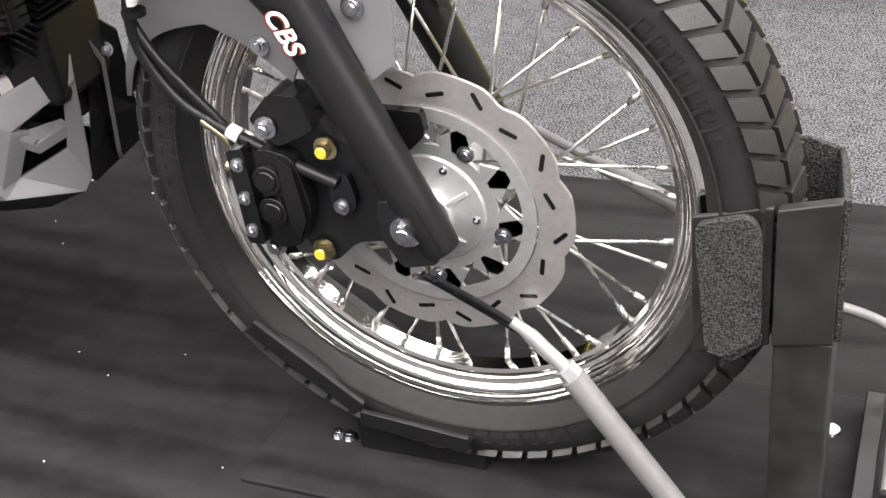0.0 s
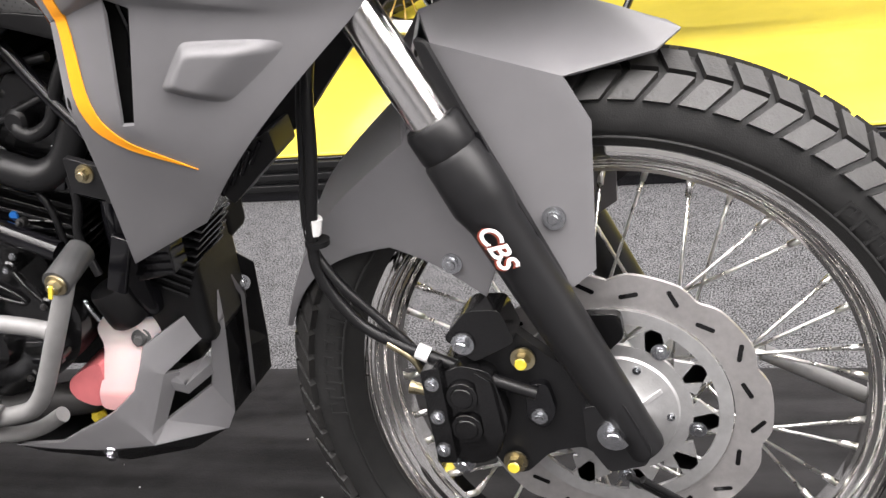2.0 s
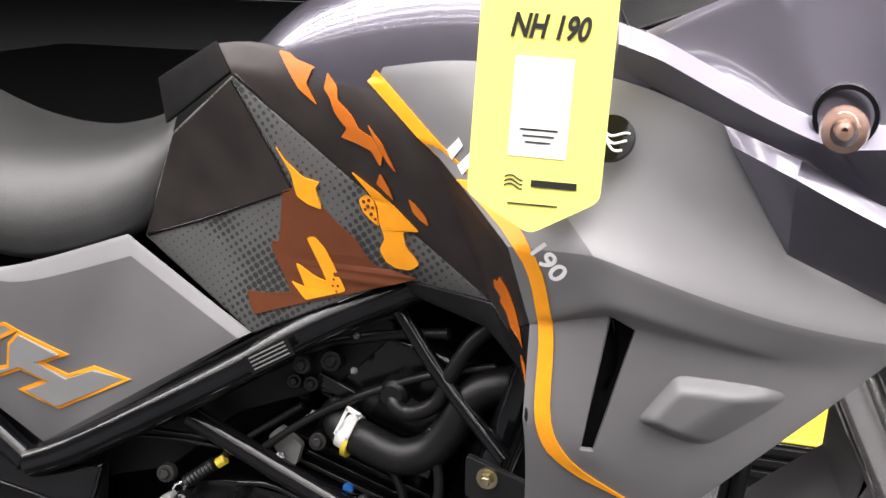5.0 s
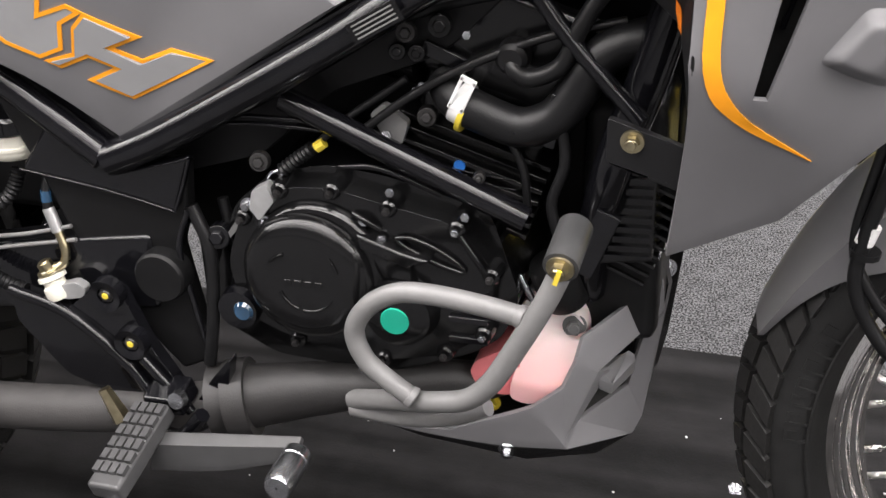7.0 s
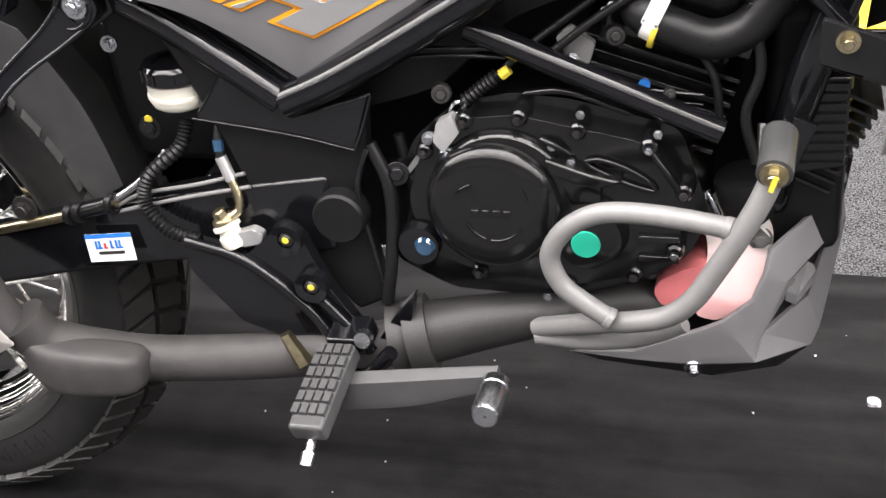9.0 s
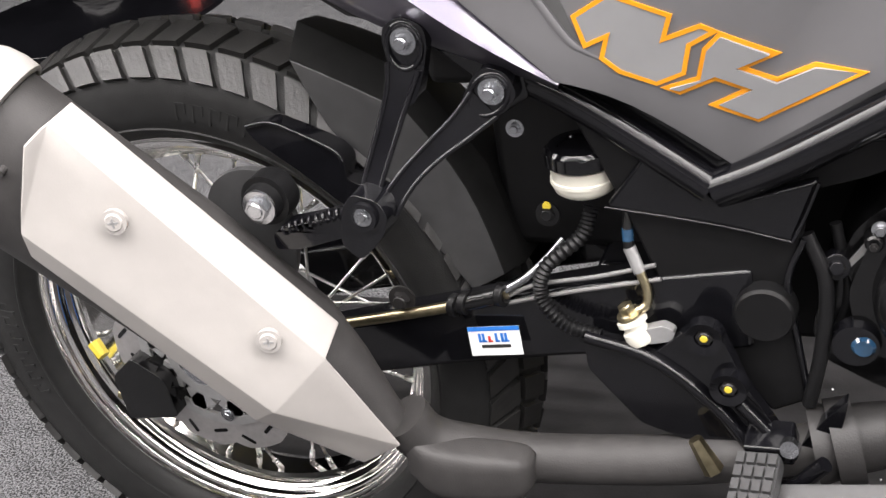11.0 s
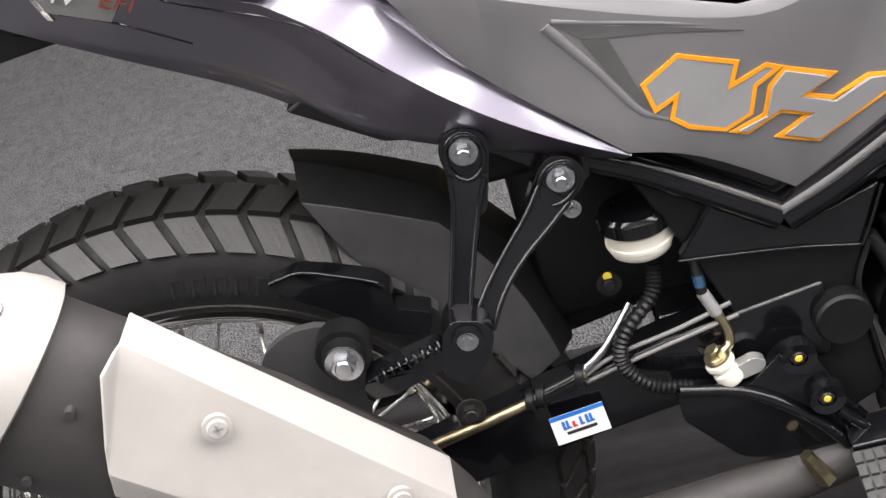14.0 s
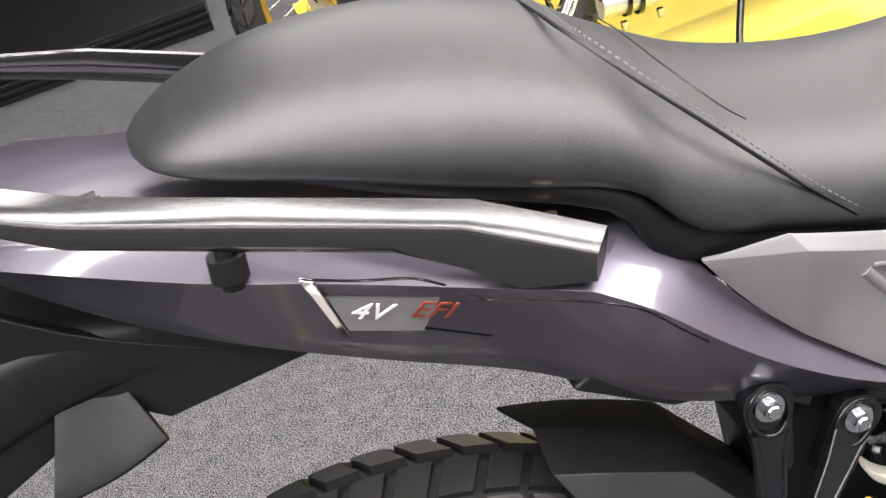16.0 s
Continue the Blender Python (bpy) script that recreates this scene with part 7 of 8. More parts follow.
# ---- skid plate ----
ka, kb, kc, kd = (0.273, -0.007, 0.429), (0.277, -0.017, 0.402), (0.230, -0.077, 0.371), (0.217, -0.078, 0.404)
r1, r2, r3, r4, r5, r6, r7 = (0.213, -0.088, 0.385), (0.204, -0.095, 0.362), (0.179, -0.101, 0.342), (0.161, -0.100, 0.331), (0.125, -0.098, 0.314), (0.103, -0.096, 0.301), (0.045, -0.095, 0.296)
kg, kh, ki = (0.208, -0.093, 0.297), (0.256, -0.027, 0.275), (0.250, -0.028, 0.328)
kx, kz, ky = (0.2065, -0.0915, 0.308), (0.213, -0.068, 0.311), (0.238, -0.060, 0.364)
kq, kp, la, lb, lc = (0.150, -0.096, 0.291), (0.082, -0.095, 0.292), (0.171, -0.086, 0.274), (0.228, -0.055, 0.268), (0.072, -0.085, 0.281)
skid = shell("skid_plate", [[ka, kb, kc, kd], [kd, kc, kx, r2, r1], [r2, kx, kg, r3], [r3, kg, kq, r4], [r4, kq, kp, r6, r5], [r6, kp, r7], [kc, ky, kz, kx], [kx, kz, ki, kh, kg],
                            [kb, (0.264, -0.024, 0.395), ki, kh, (0.263, -0.018, 0.290)]], M_satin, bike, "satin grey engine skid plate", 0.005, 0.003, 12)
mirrored(skid, 0.01)
shell("skid_underside", [[kg, kh, lb, la, kq], [kq, la, lc, kp], [kp, lc, r7], [la, lb, (0.225, 0.01, 0.262), (0.165, 0.01, 0.262), (0.075, 0.01, 0.268), lc]], M_plastic, bike, "black underside of the skid plate", 0.004, 0.002, 12)
shell("skid_fin", [[(0.230, -0.070, 0.359), (0.232, -0.067, 0.366), (0.248, -0.021, 0.360), (0.257, -0.022, 0.355), (0.240, -0.060, 0.348)], [(0.240, -0.060, 0.348), (0.257, -0.022, 0.355), (0.257, -0.022, 0.343), (0.239, -0.057, 0.336)], [(0.230, -0.070, 0.359), (0.240, -0.060, 0.348), (0.239, -0.057, 0.336), (0.230, -0.066, 0.346)]], M_satin, bike, "grey cross fin of the skid plate", 0.005, 0.002, 12)
shell("belly_guard", [[(0.247, 0.040, 0.447), (0.263, 0.045, 0.453), (0.268, 0.050, 0.400), (0.252, 0.030, 0.373)], [(0.263, 0.045, 0.453), (0.284, 0.060, 0.426), (0.280, 0.065, 0.386), (0.268, 0.050, 0.400)], [(0.252, 0.030, 0.373), (0.268, 0.050, 0.400), (0.280, 0.065, 0.386), (0.274, 0.072, 0.330), (0.258, 0.030, 0.335)], [(0.252, 0.030, 0.373), (0.258, 0.030, 0.335), (0.256, 0.030, 0.320), (0.245, 0.0, 0.275)], [(0.258, 0.030, 0.335), (0.274, 0.072, 0.330), (0.266, 0.078, 0.287), (0.241, 0.010, 0.264), (0.245, 0.0, 0.275), (0.256, 0.030, 0.320)]], M_plastic, bike, "black faceted plastic belly guard", 0.004, 0.003, 8)
shell("belly_pan", [[(0.05, -0.085, 0.294), (0.19, -0.083, 0.294), (0.24, -0.02, 0.285), (0.24, 0.05, 0.285), (0.20, 0.085, 0.290), (0.05, 0.085, 0.294)]], M_plastic, bike, "black belly pan", 0.004, 0.003)
bolt("skid_bolt", (0.155, -0.091, 0.287), (0.1, -1, -0.5), 0.006, M_bolt, bike, "zinc skid plate bolt")
bolt("skid_bolt", (0.270, 0.050, 0.408), (0.4, -1, 0.2), 0.006, M_bolt, bike, "zinc skid plate bolt")
bolt("skid_bolt", (0.133, -0.064, 0.315), (0, -1, 0), 0.006, M_yellowdab, bike, "skid plate bolt with yellow mark")
# rear caliper
rc = plate("rear_caliper", rounded([(-0.825, 0.245), (-0.83, 0.300), (-0.80, 0.325), (-0.765, 0.300), (-0.760, 0.255)], 0.006), -0.108, -0.060, M_engine, bike, "black rear brake caliper", 0.004)
part("caliper_mark", add_cyl(bmesh.new(), (-0.862, -0.085, 0.325), (-0.850, -0.090, 0.312), 0.008, 0.007, 8), M_yellowdab, rc, "yellow paint mark")
part("caliper_fitting", add_cyl(bmesh.new(), (-0.842, -0.085, 0.283), (-0.832, -0.090, 0.277), 0.0045, 0.004, 8), M_blue, rc, "blue plated fitting")
part("caliper_fitting", add_cyl(bmesh.new(), (-0.845, -0.088, 0.262), (-0.825, -0.092, 0.258), 0.006, 0.006, 8), M_brass, rc, "copper-coloured fitting")

# ---- price tag ----
tag = thing("price_tag", 0.307, -0.229, 0.90, "yellow card tag hanging from the handlebar", "tag")
tm = facing((0.307, -0.229, 0.913), (1, 0.20, -0.05), (0.10, 0.05, 1))
card = rounded([(-0.0425, 0.092), (0.0425, 0.092), (0.0425, -0.058), (0.0, -0.083), (-0.0425, -0.060)], 0.006)
bm = bmesh.new()
from mathutils.geometry import tessellate_polygon
va = [bm.verts.new((x, z, 0.0006)) for x, z in card]
vb = [bm.verts.new((x, z, -0.0006)) for x, z in card]
bm.faces.new(va), bm.faces.new(list(reversed(vb)))
for i in range(len(card)):
    j = (i + 1) % len(card)
    bm.faces.new((va[i], va[j], vb[j], vb[i]))
bm.transform(tm)
part("card", bm, M_tag, tag, "bright yellow card")


def sticker(name, x0, x1, y0, y1, z, mat, parent, m, label=""):
    g = add_box(bmesh.new(), x0, x1, y0, y1, z, z + 0.0004)
    g.transform(m)
    return part(name, g, mat, parent, label)


sticker("white_field", -0.0185, 0.0185, -0.033, 0.030, 0.0008, M_white, tag, tm, "white printed field")
for k in range(3):
    sticker("printed_line", -0.012 + 0.002 * k, 0.012 - 0.002 * k, -0.016 - 0.004 * k, -0.0150 - 0.004 * k, 0.0013, M_ink, tag, tm)
writing("tag_writing", "NH 190", 0.0205, M_ink, tag, tm @ Matrix.Translation((0.001, 0.048, 0.0012)) @ Matrix.Diagonal((0.72, 1, 1, 1)), "black printed letters", 0.25, bold=0.0006)
sticker("printed_mark", -0.002, 0.027, -0.052, -0.0475, 0.0010, M_ink, tag, tm, "black printed bar")
sticker("printed_line", -0.016, 0.016, -0.064, -0.0630, 0.0010, M_ink, tag, tm)
for k in range(3):
    g = add_tube(bmesh.new(), [(-0.019 + 0.0013 * i, -0.0525 + 0.0028 * k + 0.0016 * math.sin(i * 0.55), 0.001) for i in range(10)], 0.0005, 5, 1)
    g.transform(tm)
    part("printed_wave", g, M_ink, tag)
part("tag_loop", add_tube(bmesh.new(), [tm @ Vector((-0.01, 0.091, 0)), (0.315, -0.215, 1.03), (0.330, -0.18, 1.06), (0.335, -0.20, 1.03), tm @ Vector((0.012, 0.091, 0))], 0.002, 8), M_tag, tag, "yellow loop")

# ---- sticker tag on the swingarm ----
lt = thing("label_tag", -0.383, -0.118, 0.392, "small white and blue card tied to the swingarm", "tag")
lm = facing((-0.383, -0.1185, 0.391), (0.995, 0.05, 0.09), (-0.04, 0.12, 1))
sticker("card", -0.024, 0.024, -0.014, 0.014, 0, M_white, lt, lm, "white card")
sticker("header_band", -0.024, 0.024, 0.010, 0.014, 0.0006, M_blue, lt, lm, "blue header band")
for x, h, ink in ((-0.0150, 0.0085, M_blue), (-0.0115, 0.0085, M_blue), (-0.0060, 0.0060, M_red), (0.0005, 0.0085, M_blue), (0.0060, 0.0085, M_blue), (0.0095, 0.0085, M_blue)):
    sticker("printed_mark", x, x + 0.0024, -0.001, -0.001 + h, 0.0006, ink, lt, lm)
    sticker("printed_mark", x, x + 0.0040, -0.001, 0.0008, 0.0006, ink, lt, lm)
sticker("printed_line", -0.013, 0.014, -0.0065, -0.0035, 0.0006, M_ink, lt, lm)

# ---- wheel stand ----
st = thing("wheel_stand", 0.75, 0, FLOOR, "black steel wheel stand with carpet pads clamping the front wheel", "stand")
for a, b in (((0.452, 0.150), (0.566, 0.060)), ((0.568, 0.046), (0.690, 0.034))):
    dx, dz = b[0] - a[0], b[1] - a[1]
    L = math.hypot(dx, dz)
    n = Vector((-dz / L, 0, dx / L))
    mid = Vector(((a[0] + b[0]) / 2, 0, (a[1] + b[1]) / 2))
    part("cradle_plate", oriented_box(bmesh.new(), mid, Vector((dx / L, 0, dz / L)), Vector((0, 1, 0)), n, L / 2, 0.066, 0.005), M_fork, st, "black steel cradle plate", 35, 0.002)
    part("cradle_lip", oriented_box(bmesh.new(), mid + Vector((0, -0.066, 0)) + n * 0.006, Vector((dx / L, 0, dz / L)), Vector((0, 1, 0)), n, L / 2, 0.003, 0.010), M_fork, st, "", 35, 0.001)
box("base_plate", 0.44, 1.09, -0.13, 0.16, FLOOR, FLOOR + 0.006, M_mat, st, "black base plate", 0.002)
box("cradle_foot", 0.55, 0.70, -0.05, 0.05, FLOOR, 0.036, M_fork, st, "black cradle foot", 0.003)
for x in (0.519, 0.533, 0.580, 0.612):
    bolt("stand_bolt", (x, -0.040, FLOOR + 0.006), (0, 0, 1), 0.006, M_bolt, st, "zinc stand bolt")
box("post", 0.990, 1.040, -0.056, 0.0, FLOOR, 0.224, M_steel, st, "dusty black upright post", 0.003)
plate("clamp_plate", [(0.918, 0.338), (0.986, 0.355), (0.986, 0.212), (0.918, 0.192)], -0.052, -0.046, M_steel, st, "black steel clamp jaw", 0.002)
plate("clamp_plate", [(0.989, 0.356), (1.040, 0.369), (1.040, 0.226), (0.989, 0.216)], -0.058, -0.046, M_steel, st, "black steel clamp jaw", 0.002)
shell("clamp_plate", [[(1.040, -0.052, 0.369), (1.026, 0.060, 0.352), (1.026, 0.060, 0.21), (1.040, -0.052, 0.226)], [(1.026, 0.060, 0.352), (0.997, 0.066, 0.358), (0.94, 0.062, 0.345), (0.94, 0.062, 0.20), (1.026, 0.060, 0.21)]], M_pad, st, "carpet-lined inner clamp jaw", 0.006, 0.002)
part("carpet_pad", add_prism(bmesh.new(), rounded([(0.922, 0.336), (0.968, 0.349), (0.978, 0.334), (0.980, 0.226), (0.948, 0.200), (0.932, 0.204)], 0.010), -0.062, -0.053), M_pad, st, "flecked black carpet pad", 35, 0.003)
plate("carpet_pad", rounded([(0.940, 0.206), (0.981, 0.226), (0.980, 0.214), (0.955, 0.192), (0.940, 0.196)], 0.003), -0.056, -0.047, M_pad, st, "worn lower lip of the pad", 0.001)
tube("tie_rod", [(0.700, -0.110, 0.282), (0.745, -0.075, 0.222), (0.775, -0.068, 0.190)], 0.0035, M_hose, st, "black tie cable", 8, 3)
tube("tie_rod", [(0.688, -0.110, 0.285), (0.735, -0.078, 0.226), (0.775, -0.068, 0.190)], 0.0035, M_hose, st, "black tie cable", 8, 3)
part("rod_joint", add_cyl(add_cyl(bmesh.new(), (0.752, -0.070, 0.214), (0.770, -0.066, 0.196), 0.006, 0.007, 12), (0.768, -0.066, 0.198), (0.800, -0.066, 0.164), 0.0075, 0.0075, 12), M_alloy, st, "grey rod joint")
part("rod_collar", add_cyl(bmesh.new(), (0.800, -0.066, 0.164), (0.812, -0.066, 0.150), 0.011, 0.011, 6), M_alloy, st, "grey hexagon collar")
part("tie_rod", add_cyl(bmesh.new(), (0.808, -0.066, 0.154), (0.925, -0.072, -0.012), 0.0125, 0.0125, 24), M_bar, st, "grey steel tie rod")
part("rod_joint", add_cyl(add_cyl(bmesh.new(), (0.735, 0.09, 0.33), (0.86, 0.10, 0.26), 0.005, 0.005, 10), (0.80, 0.095, 0.293), (0.905, 0.10, 0.235), 0.0085, 0.0085, 14), M_bar, st, "grey rod on the far side")
tube("side_rod", [(1.02, 0.16, 0.112), (1.055, 0.17, 0.096), (1.080, 0.17, 0.083), (1.094, 0.15, 0.066), (1.096, 0.0, 0.012)], 0.0058, M_bar, st, "grey bent rod", 10)
for p in ((1.035, 0.10), (1.055, -0.02), (1.05, -0.09)):
    part("plate_bolt", add_cyl(bmesh.new(), (p[0], p[1], FLOOR + 0.006), (p[0], p[1], FLOOR + 0.009), 0.011, 0.009, 20), M_bolt, st, "flat zinc bolt head")
box("base_rail", 1.065, 1.085, -0.45, 0.14, FLOOR + 0.006, 0.02, M_fork, st, "black base rail", 0.002)
# single bolt heads on the mat
for p in ((0.35, 0.277),):
    tagged(part("floor_bolt", add_cyl(bmesh.new(), (p[0], p[1], FLOOR), (p[0], p[1], FLOOR + 0.003), 0.010, 0.008, 20), M_bolt, None), "flat zinc bolt head in the black mat", "bolt")
rng = random.Random(4)
bm = bmesh.new()
for k in range(34):
    x, y = rng.uniform(-0.45, 0.6), rng.uniform(-0.35, 0.45)
    r = rng.uniform(0.0008, 0.0022)
    add_cyl(bm, (x, y, FLOOR + 0.0002), (x + r * 0.3, y, FLOOR + 0.0012), r, r * 0.5, 6)
tagged(part("floor_crumbs", bm, M_white, None), "pale crumbs and lint scattered on the black mat", "debris", kind="stuff")

# ---- far motorcycles on and beside the platform ----
def far_machine(x, y, z, turn, label, metal, wire, rear):
    """Wheels, fork, engine and pipes; built along x from the front hub, then turned."""
    m = thing("motorcycle", x, y, z, label, "motorcycle", "motorcycles in the hall")
    M = Matrix.Translation((x, y, z)) @ pose(0, 0, 0, 0, 0, turn)

    def put(name, bm, mat, text=""):
        bm.transform(M)
        return part(name, bm, mat, m, text, 40)
    w = wheel("front_wheel", M @ Vector((0, 0, 0.33)), 0.262, 0.030, 0.33, 0.048, 0.03, 36, 0.055, 0.034, "wire-spoked wheel of the far motorcycle", m, turn, metal, wire)
    disc(w, -0.046, 0.13, 0.10, 8, "slotted brake disc")
    for sy in (-0.09, 0.09):
        put("fork_lower", add_cyl(bmesh.new(), (-0.01, sy, 0.31), (rear * 0.14, sy, 0.62), 0.027, 0.026, 18), M_alloy if metal is M_gold else M_fork)
        put("fork_tube", add_cyl(bmesh.new(), (rear * 0.14, sy, 0.62), (rear * 0.24, sy, 0.86), 0.019, None, 18), M_chrome)
    g = bmesh.new()
    add_prism(g, rounded([(-0.10 * rear, 0.30), (-0.08 * rear, 0.40), (0.03 * rear, 0.43), (0.06 * rear, 0.34), (-0.02 * rear, 0.25)], 0.012), -0.10, -0.07)
    put("brake_caliper", g, M_gold if metal is M_gold else M_engine)
    return m, put


m, put = far_machine(-0.10, 1.98, 0.088, 0, "dark motorcycle with gold spokes standing on the yellow platform", M_chrome, M_gold, 1)
w = wheel("rear_wheel", Vector((1.26, 1.98, 0.40)), 0.233, 0.045, 0.312, 0.058, 0.034, 32, 0.06, 0.04, "wire-spoked rear wheel of the far motorcycle", m, 0, M_chrome, M_gold)
put("engine", add_prism(bmesh.new(), rounded([(0.36, 0.20), (0.34, 0.40), (0.46, 0.60), (0.72, 0.56), (0.80, 0.36), (0.76, 0.19), (0.50, 0.17)], 0.03), -0.14, 0.12), M_engine, "black engine")
put("frame", add_tube(bmesh.new(), [(0.28, 0, 0.80), (0.34, 0, 0.55), (0.38, 0, 0.30), (0.50, 0, 0.205), (0.80, 0, 0.22), (0.90, 0, 0.40), (0.95, 0, 0.70), (0.60, 0, 0.82), (0.28, 0, 0.82)], 0.02, 12), M_gloss, "black frame tube")
put("swingarm", add_tube(bmesh.new(), [(0.84, -0.10, 0.33), (1.36, -0.10, 0.31)], 0.022, 12, 1), M_gloss, "black swingarm")
put("swingarm", add_tube(bmesh.new(), [(0.84, 0.10, 0.33), (1.36, 0.10, 0.31)], 0.022, 12, 1), M_gloss, "black swingarm")
put("exhaust_pipe", add_tube(bmesh.new(), [(0.40, -0.13, 0.46), (0.29, -0.15, 0.34), (0.24, -0.16, 0.225), (0.36, -0.16, 0.215), (0.60, -0.16, 0.215), (0.95, -0.17, 0.26)], (0.014, 0.018), 16), M_exhaust, "dark exhaust pipe")
put("collector", add_cyl(bmesh.new(), (0.23, -0.15, 0.205), (0.36, -0.155, 0.185), 0.034, 0.024, 20), M_alloy, "plated exhaust collector")
put("muffler", add_cyl(bmesh.new(), (0.95, -0.17, 0.26), (1.45, -0.19, 0.42), 0.035, 0.052, 24), M_exhaust, "black muffler")
for k in range(2):
    put("pipe_clamp", add_cyl(bmesh.new(), (0.285 + 0.03 * k, -0.152, 0.196 - 0.005 * k), (0.295 + 0.03 * k, -0.152, 0.194 - 0.005 * k), 0.037, None, 18), M_gloss)
    put("clamp_bolt", add_cyl(bmesh.new(), (0.27 + 0.09 * k, -0.17, 0.155), (0.27 + 0.09 * k, -0.17, 0.135), 0.009, 0.008, 8), M_bolt)
put("side_stand", add_tube(bmesh.new(), [(0.62, -0.13, 0.24), (0.58, -0.16, 0.17), (0.52, -0.22, 0.06), (0.49, -0.26, 0.004)], 0.009, 10), M_gloss, "black side stand")
put("footrest", add_cyl(bmesh.new(), (0.60, -0.12, 0.205), (0.60, -0.24, 0.195), 0.012, 0.012, 12), M_bolt, "plated footrest")
put("footrest", add_cyl(bmesh.new(), (0.78, -0.12, 0.245), (0.78, -0.22, 0.225), 0.012, 0.012, 12), M_bolt, "plated footrest")
put("footrest_bracket", add_prism(bmesh.new(), rounded([(0.50, 0.26), (0.62, 0.30), (0.84, 0.34), (0.86, 0.27), (0.70, 0.23), (0.60, 0.185)], 0.012), -0.15, -0.135), M_gloss, "black footrest bracket")
put("shift_lever", add_tube(bmesh.new(), [(0.60, -0.16, 0.20), (0.54, -0.165, 0.205), (0.47, -0.17, 0.215)], 0.006, 8), M_bolt, "plated lever")
put("side_panel", add_prism(bmesh.new(), rounded([(0.50, 0.215), (0.62, 0.198), (1.10, 0.190), (1.12, 0.240), (0.98, 0.300), (0.66, 0.290), (0.54, 0.262)], 0.012), -0.180, -0.165), M_hugger, "grey plastic lower side panel")
put("engine_tray", add_prism(bmesh.new(), rounded([(0.36, 0.230), (0.50, 0.205), (0.98, 0.200), (1.00, 0.225), (0.52, 0.245)], 0.006), -0.164, 0.160), M_plastic, "black tray under the engine")
# unseen box added as body mass, to shade and darken the glossy platform
g = add_box(bmesh.new(), 0.16, 0.80, -0.17, 0.17, 0.46, 0.76)
b = put("shadow_mass", g, M_slate, "added dark box, out of view, that shades the platform")
md = b.modifiers.new("edge", "BEVEL")
md.width, md.segments = 0.05, 4
g = add_box(bmesh.new(), 0.24, 0.66, -0.11, 0.11, 0.74, 0.92)
b = put("fuel_tank", g, M_slate, "dark fuel tank")
md = b.modifiers.new("edge", "BEVEL")
md.width, md.segments = 0.05, 4
g = add_box(bmesh.new(), 0.64, 1.30, -0.10, 0.10, 0.76, 0.84)
b = put("seat", g, M_seat, "black seat")
md = b.modifiers.new("edge", "BEVEL")
md.width, md.segments = 0.03, 4

m, put = far_machine(-0.38, 2.42, 0.088, 32, "silver-forked motorcycle with gold rims and chrome parts on the platform", M_gold, M_spoke, 1)
put("engine", add_prism(bmesh.new(), rounded([(0.36, 0.22), (0.34, 0.40), (0.46, 0.60), (0.72, 0.56), (0.80, 0.36), (0.76, 0.20)], 0.03), -0.12, 0.12), M_alloy, "bare alloy engine")
put("lamp_horn", add_lathe(bmesh.new(), [(-0.16, 0.0), (-0.155, 0.03), (-0.14, 0.042), (-0.12, 0.045), (-0.11, 0.0)], 24, False, (0.30, 0, 0.26)), M_chrome, "chromed horn")
put("frame", add_tube(bmesh.new(), [(0.28, 0, 0.80), (0.34, 0, 0.55), (0.38, 0, 0.30), (0.50, 0, 0.205), (0.80, 0, 0.22)], 0.02, 12), M_gloss, "black frame tube")
put("engine_plate", add_prism(bmesh.new(), rounded([(0.24, 0.16), (0.26, 0.27), (0.36, 0.25), (0.33, 0.15)], 0.01), -0.13, -0.12), M_gold, "gold engine plate")
put("side_stand", add_tube(bmesh.new(), [(0.62, -0.10, 0.24), (0.55, -0.20, 0.06), (0.52, -0.24, 0.004)], 0.009, 10), M_gloss, "black side stand")
put("rear_stand", add_tube(bmesh.new(), [(0.80, 0, 0.24), (0.82, 0.10, 0.12), (0.83, 0.14, 0.004)], 0.012, 10), M_gloss, "black prop of the frame")

# ---- far wheel stand on the carpet ----
far = thing("wheel_stand", -2.45, 2.2, FLOOR, "black steel wheel stand with slotted feet on the carpet", "stand")
CZ = FLOOR - 0.006
part("base_plate", add_cyl(bmesh.new(), (-2.55, 2.15, CZ), (-2.55, 2.15, CZ + 0.012), 0.42, 0.415, 64), M_gloss, far, "round black base plate", 40)
for p, q in (((-2.75, 1.62), (-1.89, 1.795)), ((-2.85, 2.90), (-2.12, 2.775))):
    d = Vector((q[0] - p[0], q[1] - p[1], 0))
    L, d = d.length, d.normalized()
    n = Vector((-d.y, d.x, 0))
    c = Vector(((p[0] + q[0]) / 2, (p[1] + q[1]) / 2, CZ + 0.010))
    for s in (-1, 1):
        part("foot_rail", oriented_box(bmesh.new(), c + n * 0.034 * s, d, n, Vector((0, 0, 1)), L / 2, 0.014, 0.010), M_gloss, far, "glossy black foot rail", 35, 0.003)
    for s in (-0.95, -0.4, 0.1, 0.5, 0.95):
        part("foot_web", oriented_box(bmesh.new(), c + d * s * L / 2, d, n, Vector((0, 0, 1)), 0.02, 0.034, 0.008), M_gloss, far, "", 35, 0.002)
for x, y in ((-2.31, 1.72), (-2.25, 1.72), (-2.32, 1.775), (-2.26, 1.775)):
    part("plate_bolt", add_cyl(bmesh.new(), (x, y, CZ + 0.012), (x, y, CZ + 0.024), 0.011, 0.009, 12), M_bolt, far, "zinc bolt")
coil = thing("cable_coil", -2.70, 2.36, FLOOR, "loose coil of thin dark cable on the stand base", "cable")
